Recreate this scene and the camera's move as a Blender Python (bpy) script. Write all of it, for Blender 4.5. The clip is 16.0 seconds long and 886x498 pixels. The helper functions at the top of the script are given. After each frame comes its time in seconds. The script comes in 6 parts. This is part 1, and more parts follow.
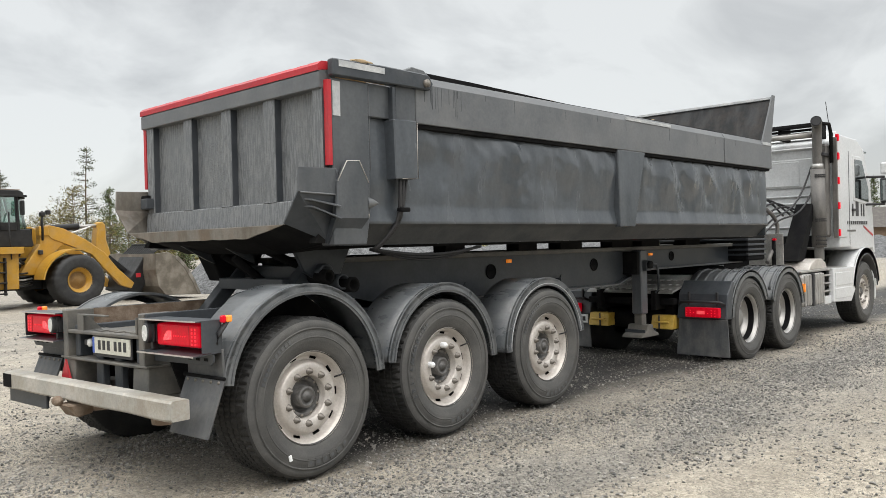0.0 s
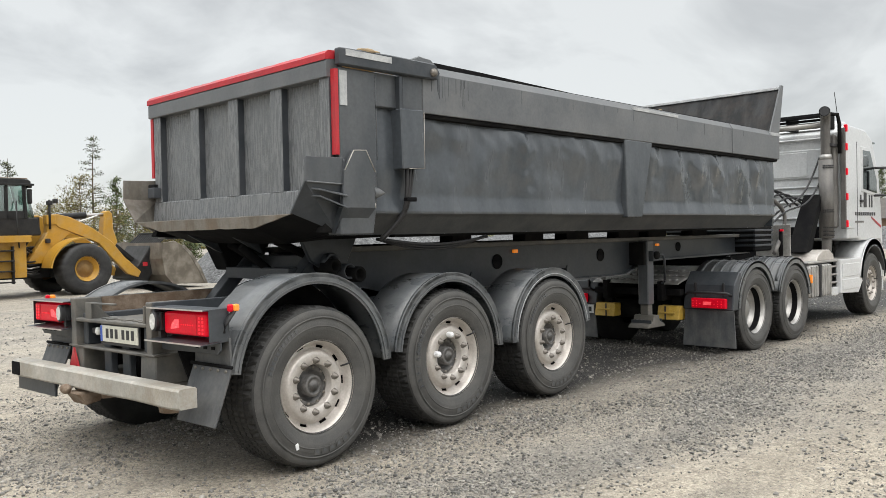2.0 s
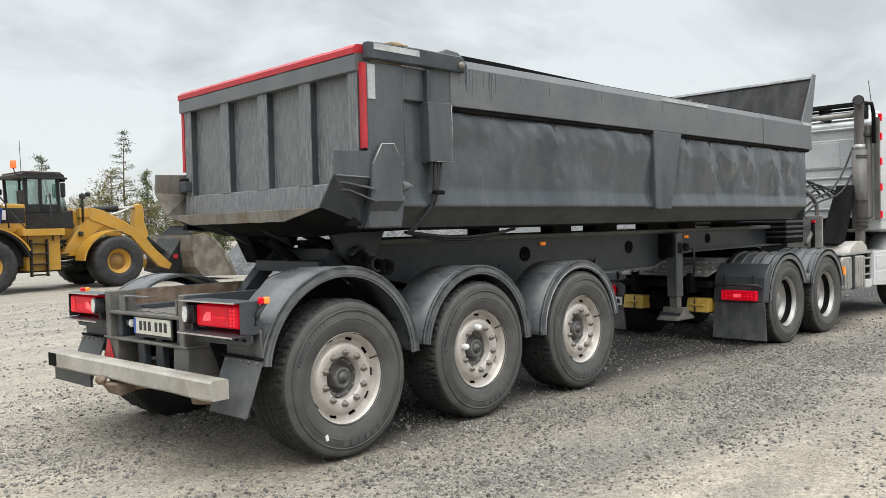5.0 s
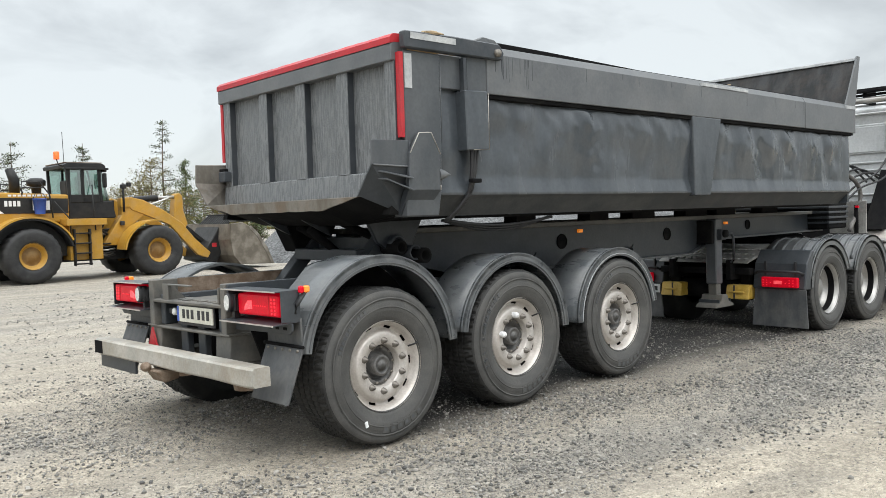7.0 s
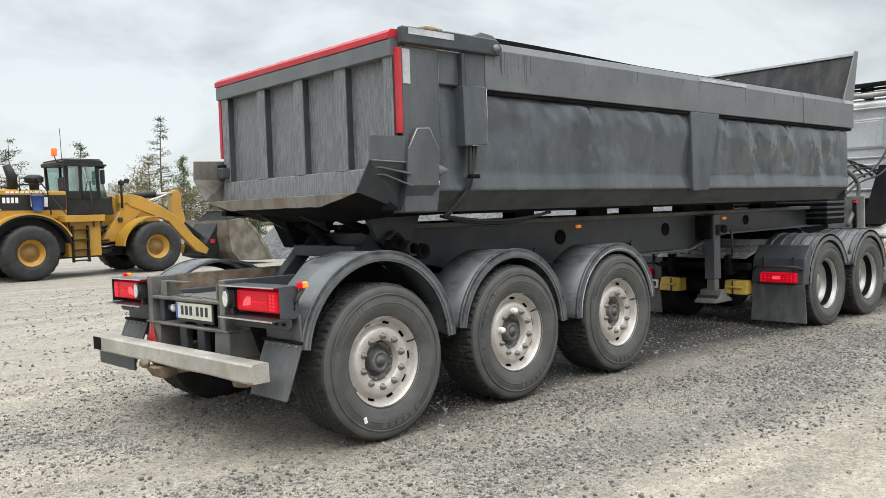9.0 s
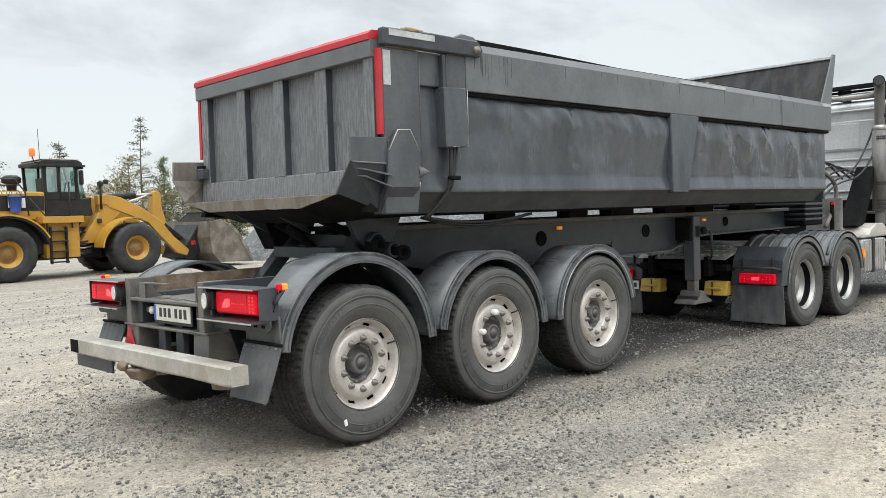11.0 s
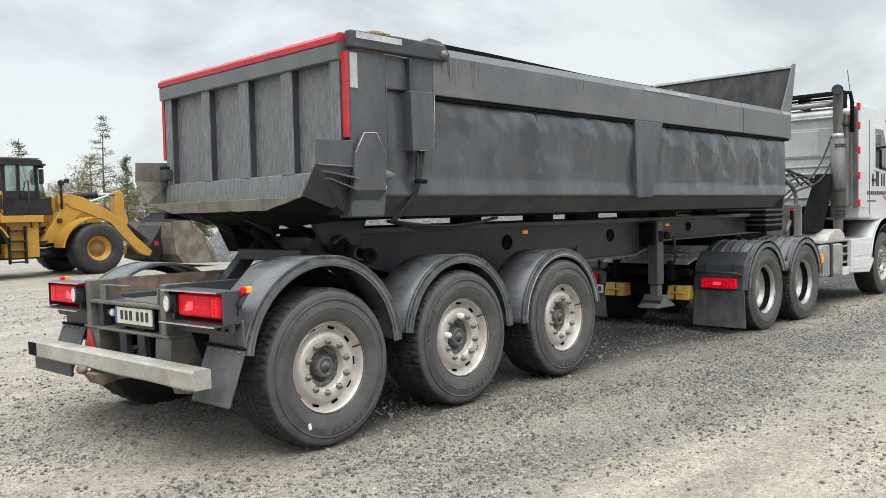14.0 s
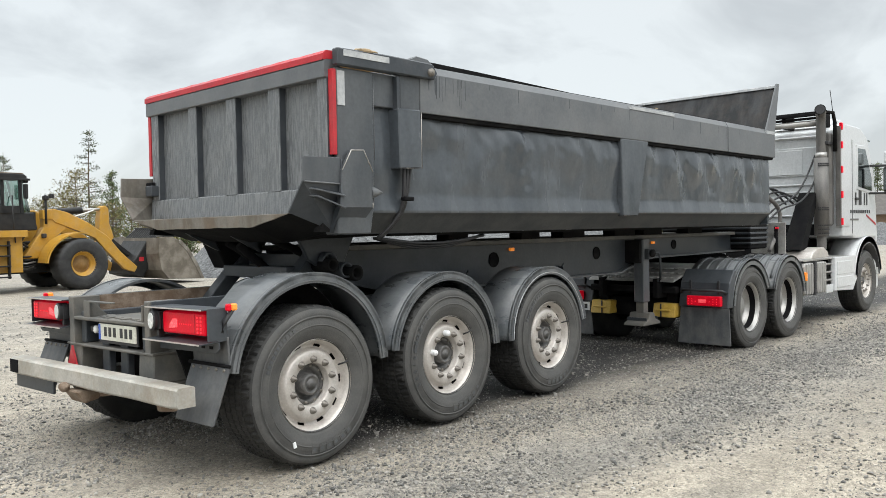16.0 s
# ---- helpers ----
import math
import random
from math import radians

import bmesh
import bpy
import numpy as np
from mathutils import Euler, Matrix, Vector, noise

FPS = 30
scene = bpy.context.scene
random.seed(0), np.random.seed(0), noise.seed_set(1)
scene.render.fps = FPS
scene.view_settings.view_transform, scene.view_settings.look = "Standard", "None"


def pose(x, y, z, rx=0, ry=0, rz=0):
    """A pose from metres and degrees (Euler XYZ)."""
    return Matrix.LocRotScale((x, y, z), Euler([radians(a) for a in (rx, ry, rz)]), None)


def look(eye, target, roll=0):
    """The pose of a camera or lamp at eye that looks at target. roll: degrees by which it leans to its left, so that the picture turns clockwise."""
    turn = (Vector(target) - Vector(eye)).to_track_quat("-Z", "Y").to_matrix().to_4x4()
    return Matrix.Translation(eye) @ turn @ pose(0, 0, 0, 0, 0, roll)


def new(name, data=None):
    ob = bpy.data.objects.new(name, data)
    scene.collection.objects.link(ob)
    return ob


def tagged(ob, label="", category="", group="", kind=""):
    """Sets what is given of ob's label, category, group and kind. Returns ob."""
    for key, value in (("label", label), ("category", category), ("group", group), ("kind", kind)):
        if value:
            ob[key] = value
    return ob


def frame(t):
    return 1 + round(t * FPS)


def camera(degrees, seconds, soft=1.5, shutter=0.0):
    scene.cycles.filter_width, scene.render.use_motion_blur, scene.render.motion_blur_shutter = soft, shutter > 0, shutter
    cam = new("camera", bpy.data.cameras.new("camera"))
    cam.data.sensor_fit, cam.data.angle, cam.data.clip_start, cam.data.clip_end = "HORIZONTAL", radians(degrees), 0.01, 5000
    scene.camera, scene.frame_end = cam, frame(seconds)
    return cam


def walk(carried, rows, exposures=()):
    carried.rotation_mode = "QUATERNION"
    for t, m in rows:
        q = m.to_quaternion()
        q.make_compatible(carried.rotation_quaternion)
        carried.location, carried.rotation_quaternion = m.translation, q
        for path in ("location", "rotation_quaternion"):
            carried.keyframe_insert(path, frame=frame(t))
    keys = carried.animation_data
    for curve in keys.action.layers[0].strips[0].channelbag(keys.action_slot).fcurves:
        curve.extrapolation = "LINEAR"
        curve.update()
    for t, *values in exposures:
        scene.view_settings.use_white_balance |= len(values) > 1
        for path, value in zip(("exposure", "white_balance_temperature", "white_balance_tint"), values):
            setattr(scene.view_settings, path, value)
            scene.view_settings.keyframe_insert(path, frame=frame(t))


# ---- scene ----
cam = camera(56.87, 16.0, soft=0.6)
PATH = [
    (0, pose(-3.413, -5.513, 1.478, 89.69, 1.38, -46.49)),
    (0.5, pose(-3.413, -5.518, 1.478, 89.51, 1.36, -46.39)),
    (1, pose(-3.416, -5.516, 1.479, 89.30, 1.29, -46.33)),
    (1.5, pose(-3.421, -5.513, 1.477, 89.11, 1.17, -46.23)),
    (2, pose(-3.418, -5.511, 1.478, 88.99, 1.20, -46.08)),
    (2.5, pose(-3.420, -5.510, 1.479, 88.97, 1.21, -45.93)),
    (3, pose(-3.420, -5.515, 1.479, 88.97, 1.22, -45.77)),
    (3.5, pose(-3.424, -5.518, 1.482, 88.91, 1.27, -45.56)),
    (4, pose(-3.428, -5.518, 1.485, 88.76, 1.28, -45.26)),
    (6.5, pose(-3.450, -5.514, 1.493, 87.85, 1.63, -42.27)),
    (7, pose(-3.459, -5.517, 1.496, 87.61, 1.71, -41.78)),
    (7.5, pose(-3.464, -5.517, 1.496, 87.44, 1.71, -41.46)),
    (8, pose(-3.461, -5.513, 1.498, 87.30, 1.78, -41.40)),
    (8.5, pose(-3.464, -5.514, 1.494, 87.30, 1.77, -41.58)),
    (9, pose(-3.459, -5.516, 1.495, 87.32, 1.82, -41.89)),
    (11.5, pose(-3.444, -5.518, 1.497, 87.41, 1.75, -43.37)),
    (12, pose(-3.444, -5.518, 1.505, 87.48, 1.73, -43.62)),
    (12.5, pose(-3.444, -5.521, 1.499, 87.57, 1.65, -43.97)),
    (13, pose(-3.441, -5.524, 1.503, 87.51, 1.56, -44.42)),
    (13.5, pose(-3.442, -5.526, 1.502, 87.44, 1.40, -44.95)),
    (14, pose(-3.443, -5.527, 1.505, 87.48, 1.29, -45.42)),
    (14.5, pose(-3.441, -5.525, 1.508, 87.68, 1.22, -45.81)),
    (15, pose(-3.446, -5.534, 1.504, 88.05, 1.15, -46.05)),
    (15.5, pose(-3.450, -5.538, 1.510, 88.40, 1.11, -46.20)),
    (16, pose(-3.442, -5.530, 1.512, 88.61, 1.07, -46.33)),
]
walk(cam, PATH, exposures=((0.0, 0.48, 6750, 12), (4.0, 0.49, 6650, 11), (7.0, 0.56, 6500, 10), (16.0, 0.57, 6520, 10)))

# ---- world and light: a bright overcast sky ----
world = bpy.data.worlds.new("overcast_sky")
scene.world = world
world.use_nodes = True
wn, wl = world.node_tree.nodes, world.node_tree.links
wn.clear()
w_out = wn.new("ShaderNodeOutputWorld")
w_bg = wn.new("ShaderNodeBackground")
w_bg2 = wn.new("ShaderNodeBackground")
w_add = wn.new("ShaderNodeAddShader")
sky = wn.new("ShaderNodeTexSky")
sky.sky_type, sky.sun_disc = "NISHITA", False
sky.sun_elevation, sky.sun_rotation = radians(48), radians(200)
w_bg2.inputs["Strength"].default_value = 0.012
wl.new(sky.outputs["Color"], w_bg2.inputs["Color"])
co = wn.new("ShaderNodeTexCoord")
sep = wn.new("ShaderNodeSeparateXYZ")
wl.new(co.outputs["Generated"], sep.inputs[0])
mp = wn.new("ShaderNodeMapping")
mp.inputs["Scale"].default_value = (1.0, 1.0, 2.0)
wl.new(co.outputs["Generated"], mp.inputs["Vector"])
cl = wn.new("ShaderNodeTexNoise")
cl.inputs["Scale"].default_value, cl.inputs["Detail"].default_value = 4.2, 6.0
cl.inputs["Roughness"].default_value, cl.inputs["Distortion"].default_value = 0.55, 0.5
wl.new(mp.outputs[0], cl.inputs["Vector"])
cr = wn.new("ShaderNodeValToRGB")
cr.color_ramp.elements[0].position, cr.color_ramp.elements[0].color = 0.34, (0.545, 0.575, 0.585, 1)
cr.color_ramp.elements[1].position, cr.color_ramp.elements[1].color = 0.56, (0.75, 0.792, 0.80, 1)
wl.new(cl.outputs["Fac"], cr.inputs[0])
gr = wn.new("ShaderNodeMapRange")
gr.inputs["From Min"].default_value, gr.inputs["From Max"].default_value = 0.30, 1.0
gr.inputs["To Min"].default_value, gr.inputs["To Max"].default_value = 0.73, 3.1
wl.new(sep.outputs["Z"], gr.inputs["Value"])
mul = wn.new("ShaderNodeVectorMath")
mul.operation = "SCALE"
wl.new(cr.outputs[0], mul.inputs[0])
wl.new(gr.outputs[0], mul.inputs["Scale"])
wl.new(mul.outputs[0], w_bg.inputs["Color"])
w_bg.inputs["Strength"].default_value = 0.95
wl.new(w_bg.outputs[0], w_add.inputs[0])
wl.new(w_bg2.outputs[0], w_add.inputs[1])
wl.new(w_add.outputs[0], w_out.inputs["Surface"])
sun_data = bpy.data.lights.new("sun", "SUN")
sun_data.energy, sun_data.angle, sun_data.color = 0.9, radians(40), (1.0, 0.97, 0.93)
sun = new("sun", sun_data)
sun.matrix_world = look((-20, -30, 45), (0, 0, 0))


# ---- materials ----
def material(name, base, other=None, rough=0.5, metal=0.0, scale=6.0, fine=60.0, mix=(0.42, 0.62), stretch=(1, 1, 1),
             bump=0.1, big_bump=0.0, big_scale=2.5, rough2=None, coat=0.0, emit=0.0, spec=0.5, dust=None, dust_amount=0.0):
    """Principled surface with variation at two scales, in object metres."""
    m = bpy.data.materials.new(name)
    m.use_nodes = True
    n, l = m.node_tree.nodes, m.node_tree.links
    b = n["Principled BSDF"]
    other = other or tuple(min(1, c * 1.35 + 0.004) for c in base)
    tc = n.new("ShaderNodeTexCoord")
    mpn = n.new("ShaderNodeMapping")
    mpn.inputs["Scale"].default_value = stretch
    l.new(tc.outputs["Object"], mpn.inputs["Vector"])
    n1 = n.new("ShaderNodeTexNoise")
    n1.inputs["Scale"].default_value, n1.inputs["Detail"].default_value = scale, 6
    n1.inputs["Roughness"].default_value = 0.62
    l.new(mpn.outputs[0], n1.inputs["Vector"])
    n2 = n.new("ShaderNodeTexNoise")
    n2.inputs["Scale"].default_value, n2.inputs["Detail"].default_value = fine, 4
    l.new(tc.outputs["Object"], n2.inputs["Vector"])
    r1 = n.new("ShaderNodeMapRange")
    r1.inputs["From Min"].default_value, r1.inputs["From Max"].default_value = mix
    l.new(n1.outputs["Fac"], r1.inputs["Value"])
    mx = n.new("ShaderNodeMix")
    mx.data_type = "RGBA"
    mx.inputs["A"].default_value, mx.inputs["B"].default_value = (*base, 1), (*other, 1)
    l.new(r1.outputs[0], mx.inputs["Factor"])
    fl = n.new("ShaderNodeMapRange")
    fl.inputs["From Min"].default_value, fl.inputs["From Max"].default_value = 0.3, 0.7
    fl.inputs["To Min"].default_value, fl.inputs["To Max"].default_value = 0.91, 1.08
    l.new(n2.outputs["Fac"], fl.inputs["Value"])
    sc = n.new("ShaderNodeVectorMath")
    sc.operation = "SCALE"
    l.new(mx.outputs["Result"], sc.inputs[0])
    l.new(fl.outputs[0], sc.inputs["Scale"])
    colour = sc.outputs[0]
    if dust:
        n4 = n.new("ShaderNodeTexNoise")
        n4.inputs["Scale"].default_value, n4.inputs["Detail"].default_value = 3.7, 8
        n4.inputs["Roughness"].default_value = 0.7
        l.new(tc.outputs["Object"], n4.inputs["Vector"])
        r4 = n.new("ShaderNodeMapRange")
        r4.inputs["From Min"].default_value, r4.inputs["From Max"].default_value = 0.45, 0.75
        r4.inputs["To Max"].default_value = dust_amount
        l.new(n4.outputs["Fac"], r4.inputs["Value"])
        md = n.new("ShaderNodeMix")
        md.data_type = "RGBA"
        l.new(r4.outputs[0], md.inputs["Factor"])
        l.new(colour, md.inputs["A"])
        md.inputs["B"].default_value = (*dust, 1)
        colour = md.outputs["Result"]
    l.new(colour, b.inputs["Base Color"])
    rr = n.new("ShaderNodeMapRange")
    rr.inputs["To Min"].default_value, rr.inputs["To Max"].default_value = rough, rough2 if rough2 is not None else min(1, rough + 0.15)
    l.new(r1.outputs[0], rr.inputs["Value"])
    l.new(rr.outputs[0], b.inputs["Roughness"])
    b.inputs["Metallic"].default_value = metal
    b.inputs["Specular IOR Level"].default_value = spec
    b.inputs["Coat Weight"].default_value = coat
    if emit:
        b.inputs["Emission Color"].default_value, b.inputs["Emission Strength"].default_value = (*base, 1), emit
    if bump or big_bump:
        b1 = n.new("ShaderNodeBump")
        b1.inputs["Strength"].default_value, b1.inputs["Distance"].default_value = bump, 0.01
        l.new(n2.outputs["Fac"], b1.inputs["Height"])
        if big_bump:
            n3 = n.new("ShaderNodeTexNoise")
            n3.inputs["Scale"].default_value, n3.inputs["Detail"].default_value = big_scale, 2.5
            l.new(tc.outputs["Object"], n3.inputs["Vector"])
            b2 = n.new("ShaderNodeBump")
            b2.inputs["Strength"].default_value, b2.inputs["Distance"].default_value = big_bump, 0.05
            l.new(n3.outputs["Fac"], b2.inputs["Height"])
            l.new(b2.outputs[0], b1.inputs["Normal"])
        l.new(b1.outputs[0], b.inputs["Normal"])
    return m


DUST = (0.30, 0.28, 0.25)
M_BODY = material("worn_dark_grey_paint", (0.050, 0.058, 0.067), (0.076, 0.085, 0.095), 0.17, spec=0.65, scale=2.2, fine=35, stretch=(1.6, 1.6, 0.35),
                  mix=(0.40, 0.66), bump=0.04, big_bump=0.10, big_scale=4.5, rough2=0.29, dust=DUST, dust_amount=0.03)
M_TAIL = material("wet_streaked_grey_paint", (0.120, 0.127, 0.133), (0.190, 0.196, 0.201), 0.22, scale=40, fine=70, stretch=(1, 1.5, 0.18),
                  mix=(0.47, 0.63), bump=0.22, big_bump=0.12, rough2=0.6, dust=DUST, dust_amount=0.10)
M_BAND = material("dusty_grey_paint", (0.092, 0.098, 0.105), (0.132, 0.138, 0.144), 0.32, scale=2.5, fine=45, mix=(0.35, 0.65),
                  bump=0.05, big_bump=0.08, dust=DUST, dust_amount=0.14)
M_POST = material("dark_grey_post_paint", (0.060, 0.066, 0.073), (0.086, 0.092, 0.099), 0.30, scale=4, fine=45, stretch=(1, 1, 0.4), bump=0.05, big_bump=0.06,
                  dust=DUST, dust_amount=0.06)
M_DUSTY = material("dust_coated_grey_steel", (0.088, 0.087, 0.081), (0.130, 0.125, 0.115), 0.55, scale=7, fine=55, bump=0.1, dust=(0.24, 0.20, 0.15), dust_amount=0.4)
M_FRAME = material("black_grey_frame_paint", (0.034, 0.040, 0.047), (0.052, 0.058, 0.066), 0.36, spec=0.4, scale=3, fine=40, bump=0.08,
                   dust=DUST, dust_amount=0.07)
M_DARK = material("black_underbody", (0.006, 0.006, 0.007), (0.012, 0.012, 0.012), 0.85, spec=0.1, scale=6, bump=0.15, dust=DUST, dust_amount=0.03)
M_STEEL = material("worn_bare_steel", (0.16, 0.145, 0.125), (0.30, 0.28, 0.25), 0.38, 0.55, scale=5, fine=40, stretch=(1, 1, 0.4), bump=0.15,
                   dust=(0.20, 0.15, 0.10), dust_amount=0.5)
M_FENDER = material("scuffed_black_plastic", (0.075, 0.083, 0.090), (0.125, 0.132, 0.138), 0.26, scale=5, fine=50, stretch=(1, 0.3, 1), bump=0.05,
                    rough2=0.55, dust=DUST, dust_amount=0.22)
M_RUBBER = material("dusty_tyre_rubber", (0.058, 0.057, 0.055), (0.084, 0.082, 0.078), 0.62, scale=9, fine=90, bump=0.2, rough2=0.88,
                    dust=DUST, dust_amount=0.10)
M_TREAD = material("dark_tread_rubber", (0.014, 0.014, 0.014), (0.028, 0.028, 0.027), 0.7, scale=9, fine=80, bump=0.3, dust=DUST, dust_amount=0.08)
M_FLAP = material("mud_flap_rubber", (0.054, 0.058, 0.063), (0.098, 0.102, 0.106), 0.5, scale=4, fine=40, stretch=(1, 2, 0.5), bump=0.1,
                  dust=DUST, dust_amount=0.3)
M_ALU = material("brushed_dusty_aluminium", (0.50, 0.465, 0.43), (0.60, 0.565, 0.53), 0.42, 0.35, scale=8, fine=70, bump=0.06, rough2=0.5,
                 dust=(0.24, 0.20, 0.16), dust_amount=0.4)
M_NUT = material("dark_steel_nut", (0.16, 0.145, 0.13), (0.26, 0.24, 0.21), 0.45, 0.6, scale=30, fine=120)
M_HUB = material("greasy_grey_hub", (0.07, 0.068, 0.066), (0.15, 0.145, 0.14), 0.45, 0.3, scale=14, fine=90, bump=0.2, dust=DUST, dust_amount=0.3)
M_ZINC = material("muddy_galvanised_steel", (0.37, 0.355, 0.32), (0.50, 0.475, 0.43), 0.5, 0.25, scale=5, fine=60, bump=0.2,
                  dust=(0.27, 0.21, 0.14), dust_amount=0.8)
M_FOOT = material("matte_road_dirt_on_paint", (0.048, 0.051, 0.054), (0.075, 0.077, 0.078), 0.6, spec=0.3, scale=5, fine=50, stretch=(1, 1, 0.4), bump=0.1, dust=DUST, dust_amount=0.12)
M_HEAD = material("streaked_dark_headboard_steel", (0.014, 0.015, 0.016), (0.045, 0.046, 0.048), 0.6, spec=0.25, scale=3.5, fine=50, stretch=(1, 1.6, 0.25), bump=0.1, dust=(0.10, 0.07, 0.05), dust_amount=0.3)
M_LIP = material("scoured_rusty_lip", (0.125, 0.105, 0.080), (0.21, 0.195, 0.17), 0.5, 0.3, scale=9, fine=60, stretch=(1, 1, 0.5), bump=0.2, dust=(0.22, 0.13, 0.07), dust_amount=0.45)
M_RUST = material("rusty_steel", (0.16, 0.11, 0.075), (0.27, 0.21, 0.16), 0.7, 0.2, scale=12, fine=70, bump=0.3)
M_RED = material("red_reflective_tape", (0.40, 0.012, 0.022), (0.48, 0.022, 0.03), 0.4, scale=5, fine=90, bump=0.05, dust=(0.15, 0.10, 0.09), dust_amount=0.3)
M_WHITE_TAPE = material("silver_reflective_tape", (0.36, 0.37, 0.38), (0.50, 0.51, 0.51), 0.45, 0.1, scale=8, fine=80)
M_LENS = material("lit_red_lens", (0.55, 0.002, 0.014), (0.62, 0.004, 0.022), 0.28, scale=20, emit=0.20, spec=0.25)
M_LED = material("bright_red_led", (0.85, 0.02, 0.04), (0.9, 0.04, 0.06), 0.3, emit=0.35)
M_HAZE = material("pale_reversing_lens", (0.85, 0.07, 0.09), (0.90, 0.12, 0.13), 0.2, emit=0.40)
M_CLEAR = material("clear_lamp_lens", (0.55, 0.56, 0.54), (0.7, 0.7, 0.68), 0.15, scale=12)
M_AMBER = material("amber_lens", (0.75, 0.22, 0.025), (0.85, 0.28, 0.05), 0.2, emit=0.35)
M_PLATE = material("plate_cream", (0.55, 0.54, 0.46), (0.62, 0.61, 0.53), 0.45, scale=15, dust=DUST, dust_amount=0.4)
M_PLATE_W = material("plate_white", (0.72, 0.73, 0.74), (0.8, 0.8, 0.8), 0.4, scale=15)
M_BLUE = material("blue_plastic", (0.03, 0.08, 0.36), (0.04, 0.11, 0.45), 0.4)
M_INK = material("black_print", (0.02, 0.02, 0.022), (0.03, 0.03, 0.032), 0.5)
M_CAB = material("silver_grey_cab_paint", (0.56, 0.575, 0.585), (0.60, 0.61, 0.62), 0.30, scale=2.5, fine=30, bump=0.0, coat=0.4,
                 dust=(0.40, 0.38, 0.36), dust_amount=0.06)
M_CHROME = material("polished_steel", (0.38, 0.37, 0.355), (0.47, 0.46, 0.445), 0.40, 0.7, scale=7, bump=0.03)
M_EXH = material("heat_dulled_steel", (0.12, 0.115, 0.11), (0.18, 0.172, 0.162), 0.48, 0.4, scale=7, stretch=(1, 1, 0.4), bump=0.1)
M_YELLOW = material("loader_yellow_paint", (0.42, 0.220, 0.020), (0.47, 0.255, 0.032), 0.40, scale=2.2, fine=35, bump=0.03,
                    dust=(0.34, 0.25, 0.14), dust_amount=0.5)
M_LDISC = material("muddy_yellow_disc", (0.20, 0.105, 0.025), (0.27, 0.16, 0.05), 0.6, scale=6, fine=40, bump=0.1, dust=(0.22, 0.16, 0.10), dust_amount=0.6)
M_CHOCK = material("yellow_plastic", (0.56, 0.36, 0.05), (0.64, 0.43, 0.09), 0.5, scale=14, dust=(0.25, 0.2, 0.14), dust_amount=0.4)
M_LBLACK = material("black_satin_paint", (0.009, 0.009, 0.010), (0.018, 0.018, 0.018), 0.42, spec=0.35, scale=4, dust=DUST, dust_amount=0.05)
M_ORANGE = material("orange_beacon", (0.85, 0.13, 0.02), (0.9, 0.18, 0.03), 0.25, emit=0.25)
M_BUCKET = material("scoured_bucket_steel", (0.13, 0.112, 0.09), (0.24, 0.215, 0.18), 0.42, 0.3, scale=2.5, stretch=(1, 1, 1), bump=0.1)
M_LTYRE = material("loader_tyre_rubber", (0.010, 0.010, 0.011), (0.026, 0.026, 0.026), 0.55, scale=5, fine=40, bump=0.3, dust=DUST, dust_amount=0.06)
M_BARK = material("pine_bark", (0.10, 0.075, 0.058), (0.17, 0.13, 0.10), 0.9, scale=4, bump=0.3)
M_SAND = material("load_of_sand", (0.30, 0.22, 0.13), (0.38, 0.29, 0.18), 0.95, scale=20, bump=0.5)
M_WALLB = material("brown_boarding", (0.18, 0.12, 0.08), (0.24, 0.17, 0.12), 0.8, scale=3)
M_ROOFD = material("dark_roof", (0.08, 0.07, 0.065), (0.12, 0.11, 0.10), 0.8, scale=3)
M_CHECK = material("tread_plate", (0.30, 0.295, 0.28), (0.42, 0.41, 0.39), 0.45, 0.5, scale=8, fine=45, bump=0.5)


def glass(name, tint, alpha):
    m = bpy.data.materials.new(name)
    m.use_nodes = True
    n, l = m.node_tree.nodes, m.node_tree.links
    n.clear()
    o, g, t, mx = (n.new(k) for k in ("ShaderNodeOutputMaterial", "ShaderNodeBsdfGlossy", "ShaderNodeBsdfTransparent", "ShaderNodeMixShader"))
    g.inputs["Roughness"].default_value, g.inputs["Color"].default_value = 0.04, (0.9, 0.95, 0.95, 1)
    t.inputs["Color"].default_value = (*tint, 1)
    mx.inputs[0].default_value = alpha
    l.new(t.outputs[0], mx.inputs[1])
    l.new(g.outputs[0], mx.inputs[2])
    l.new(mx.outputs[0], o.inputs[0])
    return m


M_GLASS = glass("tinted_window_glass", (0.66, 0.76, 0.73), 0.22)
M_CABGLASS = glass("dark_window_glass", (0.20, 0.24, 0.24), 0.35)


def leaf_material(name, a, b):
    m = bpy.data.materials.new(name)
    m.use_nodes = True
    n, l = m.node_tree.nodes, m.node_tree.links
    g = n.new("ShaderNodeNewGeometry")
    r = n.new("ShaderNodeMix")
    r.data_type = "RGBA"
    r.inputs["A"].default_value, r.inputs["B"].default_value = (*a, 1), (*b, 1)
    l.new(g.outputs["Random Per Island"], r.inputs["Factor"])
    p = n["Principled BSDF"]
    l.new(r.outputs["Result"], p.inputs["Base Color"])
    p.inputs["Roughness"].default_value = 0.8
    return m


M_PINE = leaf_material("pine_needles", (0.045, 0.058, 0.030), (0.12, 0.135, 0.075))
M_SPRUCE = leaf_material("young_pine_needles", (0.038, 0.060, 0.018), (0.11, 0.14, 0.045))
M_BIRCH = leaf_material("autumn_leaves", (0.08, 0.085, 0.025), (0.22, 0.18, 0.05))


